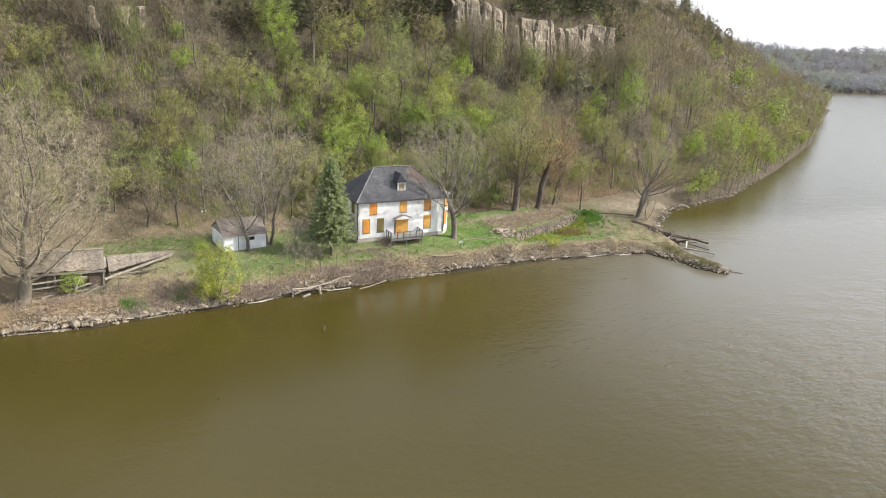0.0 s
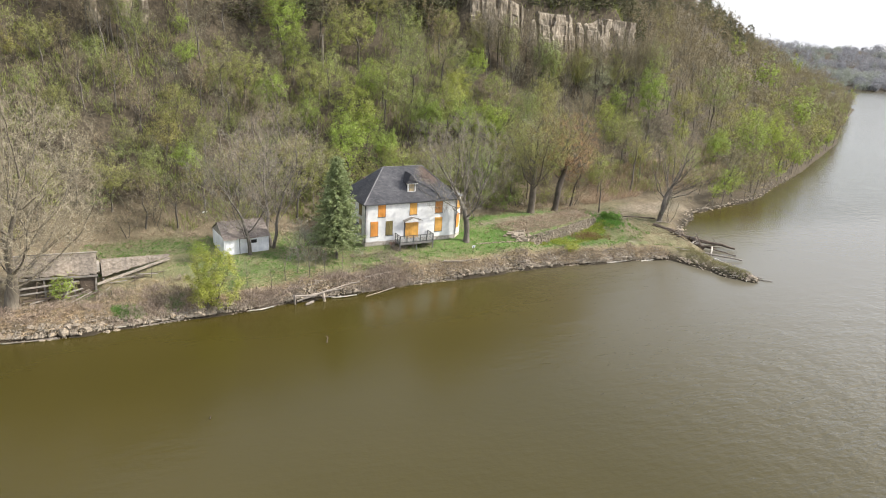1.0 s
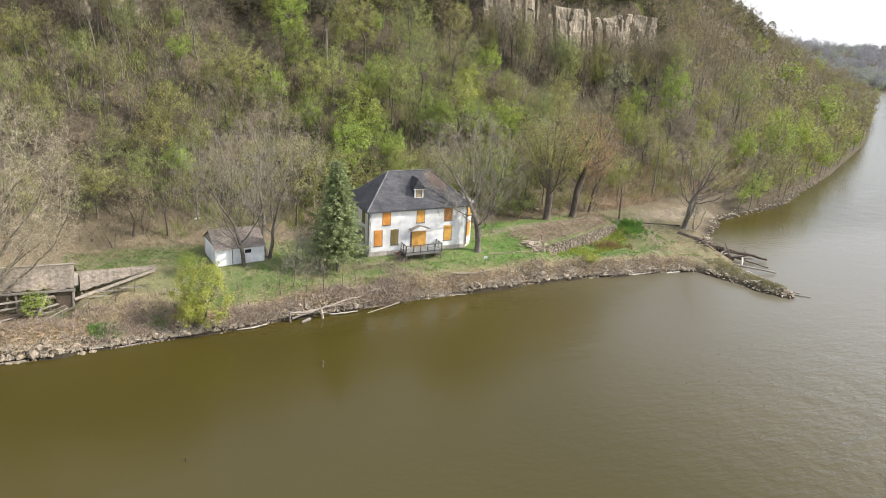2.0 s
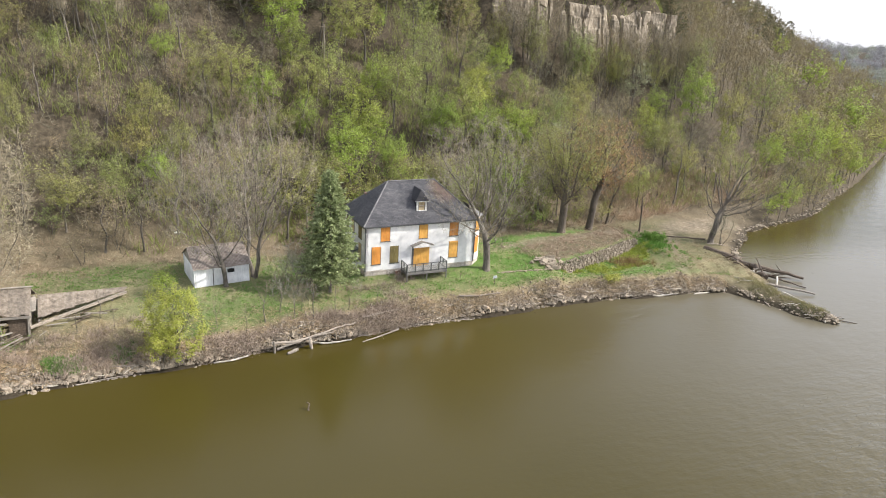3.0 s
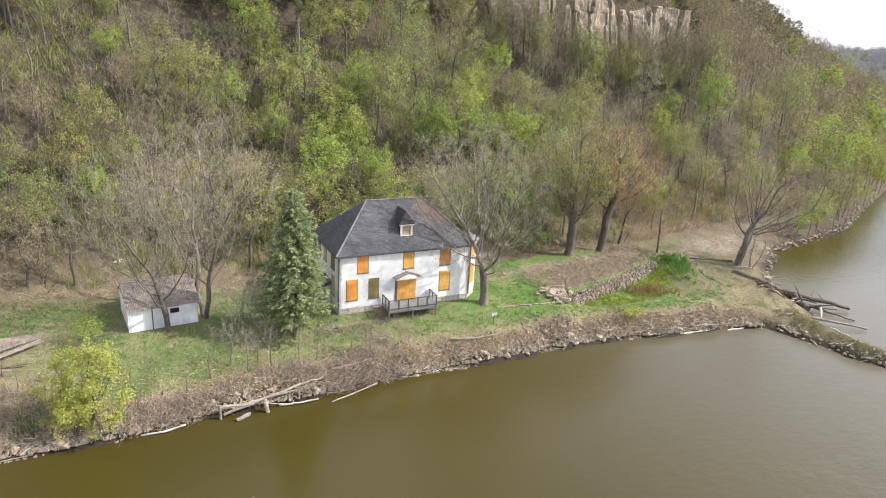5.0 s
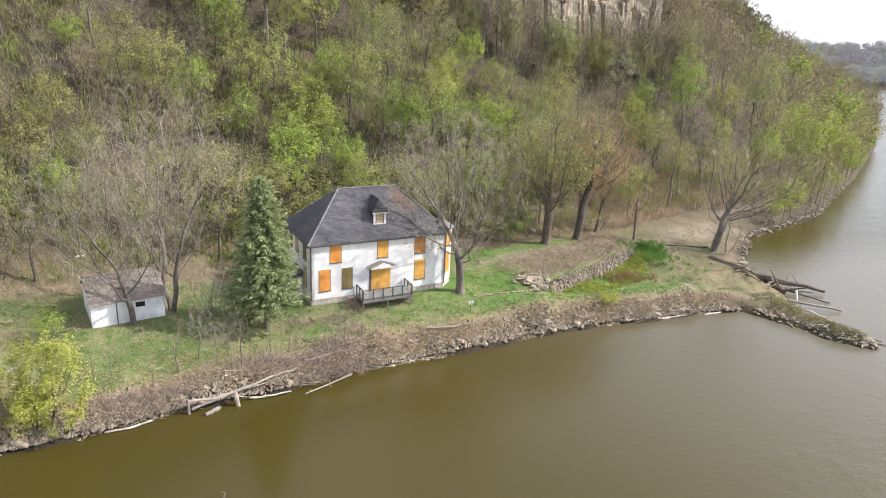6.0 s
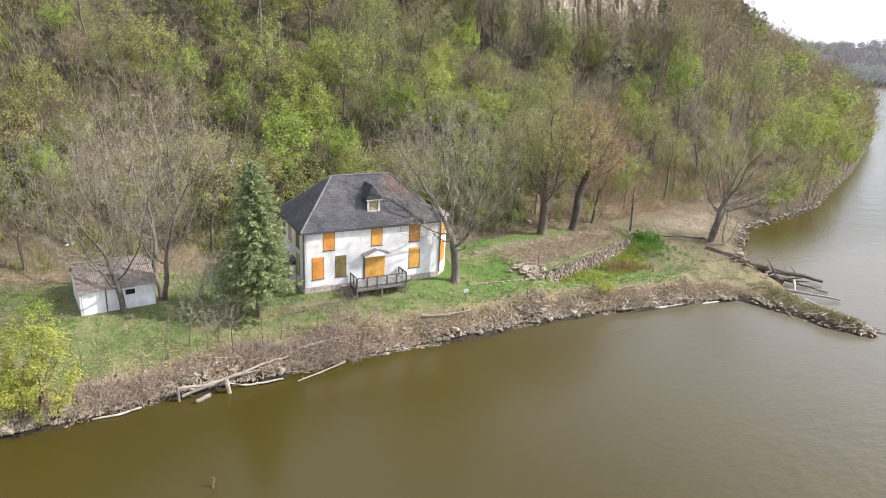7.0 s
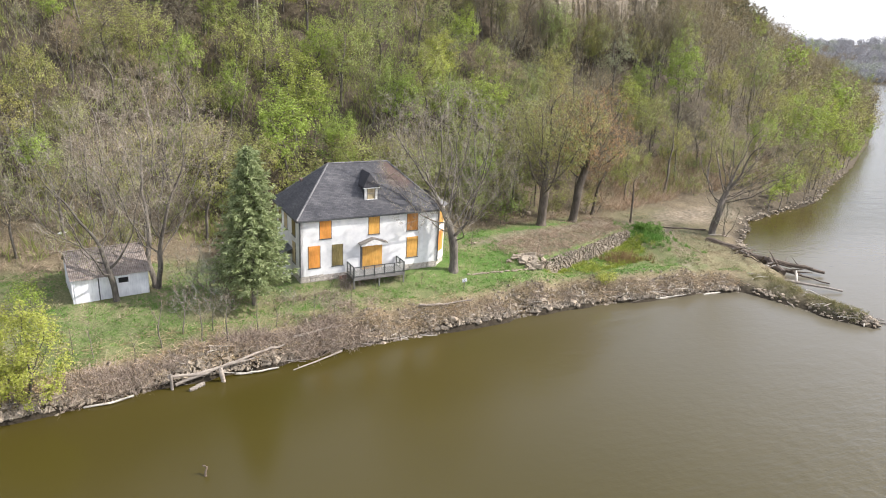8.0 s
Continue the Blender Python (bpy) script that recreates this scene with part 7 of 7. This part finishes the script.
log("driftwood_branch", [(74.9, 66.2, 0.3), (74.3, 65.0, 0.5), (73.3, 64.0, 0.1)], 0.09, 0.06, BLEACHED, "bleached branch on the tip of the spit", "driftwood", 7, JW, 2)
log("driftwood_branch", [(74.2, 66.0, 0.35), (75.4, 65.2, 0.2), (76.6, 64.4, 0.05)], 0.07, 0.04, DRIFT, "grey branch on the tip of the spit", "driftwood", 7, JW, 3)
log("driftwood_branch", [(75.2, 64.6, 0.05), (76.0, 63.6, 0.08), (76.8, 63.0, 0.03)], 0.05, 0.03, WETWOOD, "dark sticks breaking the surface off the spit", "driftwood", 6, JW, 4)
log("driftwood_branch", [(72.0, 73.2, 0.75), (71.5, 71.2, 0.3), (71.0, 69.2, 0.05)], 0.07, 0.05, DRIFT, "grey branch along the edge of the spit", "driftwood", 7, JW, 3)
for k in range(14):
    r = np.random.default_rng(900 + k)
    x, y = 76.4 + r.normal(0, 0.6), 80.0 + r.normal(0, 2.6)
    d = r.normal(0, 1, 3) * (1, 1, 0.15) + (0.5, -0.6, -0.05)
    d = unit(d) * r.uniform(1.2, 2.8)
    z = max(at_ground(x, y), 0.1) + 0.25
    log("driftwood_branch", [(x, y, z), (x + d[0] * 0.5, y + d[1] * 0.5, z + d[2] * 0.5 + 0.15), (x + d[0], y + d[1], max(z + d[2], 0.1))], 0.09, 0.03, WETWOOD if k % 3 else DRIFT, "broken branch in the timber jam", "driftwood", 6, JW, 2, k)
log("snag", [(18.1, 62.7, -0.6), (18.05, 62.95, 0.1), (18.2, 63.1, 0.4), (17.95, 63.0, 0.62)], 0.08, 0.03, WETWOOD, "crooked dark branch standing out of the river", "snag", 6)
log("snag", [(6.5, 52.9, -0.5), (6.5, 52.85, 0.1), (6.55, 52.8, 0.28)], 0.06, 0.04, WETWOOD, "stub of a sunken branch breaking the river surface", "snag", 6)

# sign on a stake at the head of the bank
SG = empty("sign", pose(41.0, 78.5, at_ground(41.0, 78.5), 0, 0, 12), "small white sign board on a thin steel stake", "sign")
part("stake", Geo_box(-0.025, 0.025, -0.02, 0.02, -0.3, 1.0), STEEL, SG)
bd = part("panel", bevelled_box(-0.24, 0.24, -0.045, -0.022, 0.76, 1.06, 0.006), SIGN, SG)
for k, (x0, x1) in enumerate(((-0.17, 0.16), (-0.19, 0.08), (-0.16, 0.18))):
    part("writing_bar", Geo_box(x0, x1, -0.051, -0.047, 0.97 - 0.09 * k, 1.01 - 0.09 * k), DARKTRIM, bd)

# service line down the hillside
def service_line():
    U = empty("utility_pole", pose(31.6, 119.0, at_ground(31.6, 119.0)), "grey wooden utility pole standing on the slope", "pole")
    top = 31.6, 119.0, at_ground(31.6, 119.0) + 5.4
    g = Geo()
    g.tube([(0, 0, -0.5), (0.04, 0, 2.5), (0.0, 0, 5.6)], [0.13, 0.12, 0.1], 9)
    part("shaft", g, DRIFT, U)
    part("crossarm", bevelled_box(-0.6, 0.6, -0.05, 0.05, 5.2, 5.3, 0.01), DRIFT, U)
    a, b = Vector(top), Vector((24.3, 95.0, 6.3))
    g = Geo()
    n = 24
    g.tube([tuple(a.lerp(b, k / n) - Vector((0, 0, 4 * 0.5 * (k / n) * (1 - k / n)))) for k in range(n + 1)], [0.02] * (n + 1), 5)
    thing("cable", g, DRIFT, Matrix(), "grey service cable slung down the wooded slope", "cable")
    P = empty("utility_pole", pose(24.3, 95.0, at_ground(24.3, 95.0)), "short wooden service pole at the foot of the slope", "pole")
    g = Geo()
    zt = 6.3 - at_ground(24.3, 95.0)
    g.tube([(0, 0, -0.4), (0, 0, zt + 0.2)], [0.12, 0.09], 8)
    part("shaft", g, DRIFT, P)


service_line()


# ---- weeds, brush and grass
def tangle(name, x, y, n_each, reach, up, width, material, label, category, seed, arch=0.0):
    """Stalks fanning out of the ground at each point."""
    r = np.random.default_rng(seed)
    g = Geo()
    x, y = np.repeat(x, n_each), np.repeat(y, n_each)
    x, y = x + r.normal(0, reach * 0.35, len(x)), y + r.normal(0, reach * 0.35, len(y))
    z = np.maximum(height(x, y), 0.0)
    base = np.stack([x, y, z - 0.03], 1)
    out = r.normal(0, 1, (len(x), 3)) * (reach * 0.5, reach * 0.5, 0) + np.stack([np.zeros(len(x)), np.zeros(len(x)), up * r.uniform(0.25, 1.2, len(x))], 1)
    mid = base + out
    if arch:
        w = np.full(len(x), width)
        side = np.cross(out, r.normal(size=out.shape))
        side *= width / 2 / (np.linalg.norm(side, axis=1)[:, None] + 1e-9)
        tip = mid + out * (0.7, 0.7, -0.3) + r.normal(0, 0.1, out.shape)
        v = np.stack([base - side, base + side, mid + side, mid - side, tip], 1)
        i = np.arange(len(x))[:, None] * 5
        g.add(v, np.concatenate([i + [[0, 1, 2]], i + [[0, 2, 3]], i + [[3, 2, 4]]]))
    else:
        g.slivers(base, mid, width * r.uniform(0.6, 1.4, len(x)), r)
    thing(name, g, material, Matrix(), label, category, kind="stuff")


r = np.random.default_rng(500)
# dead weeds on the bank
n = 3400
x = r.uniform(-14, 70, n)
y = np.array([shoreline_point(max(-10.9, min(v, 69.5))) for v in x]) + 0.5 + np.minimum(np.abs(r.normal(0, 1.0, n)), 2.0) * np.interp(x, [-14, 4, 12, 24, 36, 70], [3.6, 3.2, 1.9, 1.5, 1.2, 0.8])
keep = (r.uniform(0, 1, n) < np.interp(x, [-14, -2, 8, 30, 40, 70], [0.9, 1, 0.75, 0.6, 0.45, 0.25])) & ~((x < -1) & (y > 76.3)) & (np.hypot(x - 0.9, y - 73.3) > 1.3)
x, y = x[keep], y[keep]
bank = np.array([shoreline_point(max(-10.9, min(v, 69.5))) for v in x])
half = (r.uniform(0, 1, len(x)) < np.interp(x, [-2, 6], [0.1, 0.4])) | (y - bank > np.interp(x, [-2, 8, 34, 44], [4.5, 2.6, 2.0, 1.4]))
tangle("dead_weeds", x[half], y[half], 10, 0.5, 0.2, 0.02, STRAW, "dry straw-coloured weeds flattened on the riverbank", "weeds", 521, 1.0)
x, y = x[~half], y[~half]
tangle("dead_weeds", x, y, 12, 0.6, 0.26, 0.022, BRUSH, "dead brown weeds matted on the riverbank", "weeds", 501, 1.0)
# matted dead brush over the stony bank below the house and on towards the spit
n = 560
cx = r.uniform(28, 69, n)
cy = np.array([shoreline_point(v) for v in cx]) + 0.3 + 1.7 * r.uniform(0, 1, n) * np.interp(cx, [28, 50, 69], [1.0, 0.95, 0.6])
keep = vnoise(cx, cy, 1.6, 81) > 0.3
tangle("dead_weeds", cx[keep], cy[keep], 18, 0.5, 0.34, 0.02, BRUSH, "tan dead brush matted over the stony bank", "weeds", 531, 1.0)
tangle("dead_weeds", cx[~keep], cy[~keep], 16, 0.55, 0.42, 0.02, BRAMBLE, "dark leafless brush on the stony bank", "weeds", 532, 1.0)
# bramble thickets
n = 520
cx = np.concatenate([r.normal(27.8, 1.7, 130), r.normal(13.8, 1.8, 80), r.normal(3.0, 2.5, 50), r.normal(22.4, 1.6, 40)])
cy = np.array([shoreline_point(max(-10.9, min(v, 69.5))) for v in cx]) + np.concatenate([r.uniform(0.1, 1.9, 130), r.uniform(0.2, 1.5, 80), r.uniform(0.6, 2.6, 50), r.uniform(1.2, 2.2, 40)])
tangle("brambles", cx, cy, 30, 0.8, 0.7, 0.022, BRAMBLE, "grey-brown leafless bramble thicket on the riverbank", "brambles", 502, 1.0)
cx = r.uniform(-10, 7, 150)
cy = np.interp(cx, [-10, 0, 7], [72.6, 73.0, 73.6]) + r.uniform(0, 4.4, 150) * np.interp(cx, [-10, 2, 7], [0.7, 0.9, 1.2])
keep = np.hypot(cx - 0.9, cy - 73.3) > 1.6
tangle("brambles", cx[keep], cy[keep], 22, 0.6, 0.6, 0.022, BRAMBLE, "thin brown brush below the wrecked boathouse", "brambles", 522, 1.0)
# straw and dry grass over the rough ground
n = 3600
x, y = r.uniform(-14, 76, n), r.uniform(74, 97, n)
d, s = shore_distance(x, y)
keep = (d > 2.2) & (behind_foot(x, y) < 3) & ~((x > 27) & (x < 42) & (y > 82) & (y < 91)) & ~((x > 10.5) & (x < 17) & (y > 83.5) & (y < 89.5))
tangle("dry_grass", x[keep], y[keep], 9, 0.5, 0.26, 0.035, STRAW, "pale dry grass and litter on the rough ground", "dry grass", 503)
# green grass tufts
n = 13000
x, y = r.uniform(-4, 74, n), r.uniform(74, 95, n)
d, s = shore_distance(x, y)
lush = 0.7 * vnoise(x, y, 9.0, 12) + 0.4 * vnoise(x, y, 3.0, 11) - 0.12 + 0.5 * step(36, 42, x) * step(58, 52, x)
keep = (d > 2.3) & (behind_foot(x, y) < np.where(x < 10, -1.2, -2.5)) & ((lush > 0.33) | ((x > 50) & (x < 69)) | ((x < 10) & (y > 85.5) & (y < 91))) & ~((x > 50) & (x < 68) & (y > np.interp(x, [47, 52, 59, 66], [81.4, 82.5, 85.2, 88.5]))) & ~((x > 27) & (x < 42) & (y > 82) & (y < 91)) & ~((x > 10.5) & (x < 17) & (y > 83.5) & (y < 89.5)) & (x < 72) & ((x < 66) | (vnoise(x, y, 2.5, 84) > 0.55))
tangle("grass", x[keep], y[keep], 8, 0.34, 0.2, 0.04, GRASS, "fresh green spring grass and weeds on the lawn", "grass", 504)
cx, cy = np.concatenate([r.normal(0.9, 0.7, 90), r.normal(5.4, 0.5, 25), r.normal(69.0, 1.2, 150)]), np.concatenate([r.normal(73.3, 0.4, 90), r.normal(73.9, 0.5, 25), r.normal(87.6, 1.9, 150)])
tangle("grass", cx, cy, 34, 0.35, 0.5, 0.05, GRASS, "bright green clumps of fresh grass and weeds", "grass", 505)
# rough dead weeds between the spruce and the deck
cx, cy = r.uniform(24.5, 33, 190), r.uniform(76.6, 81.2, 190)
keep = vnoise(cx, cy, 1.8, 85) > 0.42
tangle("dead_weeds", cx[keep], cy[keep], 13, 0.5, 0.34, 0.02, BRAMBLE, "brown dead weeds on the rough lawn before the house", "weeds", 544, 1.0)
# dead brush under and beside the deck
tangle("brambles", np.concatenate([r.uniform(31.2, 36.6, 26), r.normal(31.6, 0.4, 16)]), np.concatenate([r.uniform(81.3, 82.6, 26), r.normal(81.5, 0.5, 16)]), 16, 0.45, 0.55, 0.018, BRAMBLE, "reddish-brown dead brush beside the timber deck", "brambles", 543, 1.0)
# marsh plants and rusty reeds in the hollow
cx, cy = r.uniform(51, 68, 1300), r.uniform(80, 89, 1300)
keep = (cy < np.interp(cx, [47, 52, 59, 66], [81.0, 82.1, 84.8, 88.1])) & (vnoise(cx, cy, 1.3, 82) > 0.37) & (cy > np.interp(cx, [52, 58, 64, 68], [80.9, 81.2, 82.6, 85.2]))
tangle("marsh_plants", cx[keep], cy[keep], 26, 0.42, 0.34, 0.06, MARSH, "yellow-green marsh plants filling the wet hollow", "marsh plants", 506)
cx, cy = r.normal(62.3, 1.2, 60), r.normal(83.4, 0.7, 60)
tangle("reeds", cx, cy, 24, 0.4, 0.9, 0.035, REED, "rusty brown dead reeds in the hollow", "reeds", 507)
# drift sticks washed up along the water's edge
def drift_sticks():
    q = np.random.default_rng(611)
    g = Geo()
    for k in range(190):
        if k < 150:
            x = q.uniform(52, 69.4) if k < 75 else q.uniform(-9, 52)
            y = shoreline_point(x) + q.normal(0.45, 0.4)
        else:
            t = q.uniform(0, 1)
            x, y = 73.0 + 1.4 * t + q.choice([-1, 1]) * q.uniform(0.3, 1.7), 74.6 - 10.4 * t
        z = max(at_ground(x, y), 0.02) + q.uniform(0.06, 0.3)
        a, ln = q.normal(0.1, 0.5), q.uniform(0.5, 2.0)
        d = np.array([math.cos(a), math.sin(a), q.normal(0, 0.12)]) * ln / 2
        c = np.array([x, y, z])
        w = q.uniform(0.015, 0.035)
        g.tube([c - d, c + q.normal(0, 0.05, 3), c + d], [w, w, w * 0.5], 4, int(q.integers(2)))
    thing("drift_sticks", g, [BLEACHED, DRIFT], Matrix(), "pale sticks and flood debris along the waterline", "driftwood", kind="stuff")


drift_sticks()
cx, cy = r.uniform(46, 70, 70), r.uniform(0, 1, 70)
cy = np.array([shoreline_point(v) for v in np.clip(cx, -10, 69.5)]) + 0.8 + 1.2 * cy
tangle("dead_weeds", cx, cy, 16, 0.4, 0.25, 0.02, STRAW, "straw-coloured dead weeds on the bank edge", "weeds", 512, 1.0)
# rough grass over the neck and the stone spit
cx, cy = np.concatenate([r.uniform(67, 77, 420), r.uniform(71.2, 76, 160)]), np.concatenate([r.uniform(76, 88, 420), r.uniform(66, 76, 160)])
keep = shore_distance(cx, cy)[0] > 0.7
tangle("dry_grass", cx[keep], cy[keep], 12, 0.5, 0.26, 0.035, STRAW, "thin dry grass on the neck of the spit", "dry grass", 513)
t = r.uniform(0, 1, 330)
tangle("grass", 72.4 + 1.8 * t + r.normal(0, 0.8, 330) * (1 - 0.4 * t), 75.2 - 10.4 * t, 14, 0.4, 0.5, 0.035, SEDGE, "rank olive-brown grass and flood trash on the spit", "grass", 514)
cx, cy = r.uniform(48, 69, 300), r.uniform(-0.1, 6.5, 300)
tangle("undergrowth", cx, cy + np.interp(cx, [47, 52, 59, 66], [81.4, 82.5, 85.2, 88.5]), 16, 0.5, 0.34, 0.022, BRAMBLE, "brown dead brush on the terrace above the stone wall", "undergrowth", 515, 1.0)
# low dead brush along the foot of the hill
n = 2600
x, y = r.uniform(-34, 69, n), r.uniform(84, 103, n)
bf = behind_foot(x, y)
keep = (bf > -4.2 + 2.0 * vnoise(x, y, 5, 83)) & (bf < 4) & ~((x > 9.5) & (x < 18) & (y < 90)) & ~((x > 26) & (x < 43) & (y < 91.5)) & (np.abs(y - 89.3 - 0.12 * (x - 50)) > np.where(x > 42, 1.2, -1))
half = r.uniform(0, 1, n) < 0.5
tangle("undergrowth", x[keep & half], y[keep & half], 12, 0.6, 0.42, 0.024, BRAMBLE, "brown dead brush along the foot of the hill", "undergrowth", 541, 1.0)
tangle("undergrowth", x[keep & ~half], y[keep & ~half], 10, 0.5, 0.3, 0.03, STRAW, "pale dead grass and litter along the foot of the hill", "undergrowth", 542)
# grey-brown thicket behind the open ground by the inlet
x, y = r.uniform(70, 118, 2600), r.uniform(96, 116, 2600)
bf = behind_foot(x, y)
keep = (bf > -1.2 + 2.2 * vnoise(x, y, 4, 86)) & (bf < 6) & (np.hypot((x - 83.0) / 9.5, (y - 94.1) / 3.1) > 1.15) & (shore_distance(x, y)[0] > 7.5)
tangle("undergrowth", x[keep], y[keep], 16, 0.9, 1.0, 0.026, BRAMBLE, "grey-brown leafless thicket behind the open ground", "undergrowth", 545, 1.0)
# undergrowth on the slope
n = 7600
x, y = r.uniform(-42, 200, n), r.uniform(89, 185, n)
keep = on_slope(x, y) & (behind_foot(x, y) < 48) & ((behind_foot(x, y) > 5) | (x < 18) | (x > 80)) & ~((np.abs(y - cliff_line(x) + 1) < 1.5) & (x > 60) & (x < 108))
tangle("undergrowth", x[keep], y[keep], 7, 1.0, 1.2, 0.04, TWIG, "leafless undergrowth on the wooded slope", "undergrowth", 508, 1.0)
n = 8000
x, y = r.uniform(-42, 112, n), r.uniform(89, 150, n)
keep = on_slope(x, y) & (vnoise(x, y, 11, 41) > 0.35) & ~((np.abs(y - cliff_line(x) + 4) < 4) & (x > 60) & (x < 108))
tangle("undergrowth", x[keep], y[keep], 12, 1.0, 1.5, 0.07, LEAF_MOSS, "olive-green budding shrubs beneath the trees", "undergrowth", 509)


# split wood heaped against the old tree, and a scrap of white litter
WP = empty("firewood_heap", pose(-8.0, 74.0, at_ground(-8.0, 74.0)), "heap of tan split logs at the foot of the old tree", "firewood")
wood_me = [rubble_stone(rng, 1, 1, 1, SPLITWOOD, "split_log") for _ in range(3)]
for k in range(16):
    ob = new("split_log", wood_me[k % 3])
    ob.parent = WP
    ob.matrix_basis = pose(rng.normal(0, 0.8), rng.normal(0, 0.35), 0.12 + 0.14 * (k % 3), rng.uniform(-20, 20), rng.uniform(-20, 20), rng.uniform(0, 180)) @ Matrix.Diagonal((0.5, 0.19, 0.18, 1))
thing("litter", rock_mesh(rng, PLASTIC, 2, "litter"), None, pose(10.1, 94.6, at_ground(10.1, 94.6) + 0.08, 10, 0, 30) @ Matrix.Diagonal((0.85, 0.45, 0.3, 1)), "crumpled white plastic scrap on the leaf litter", "litter")
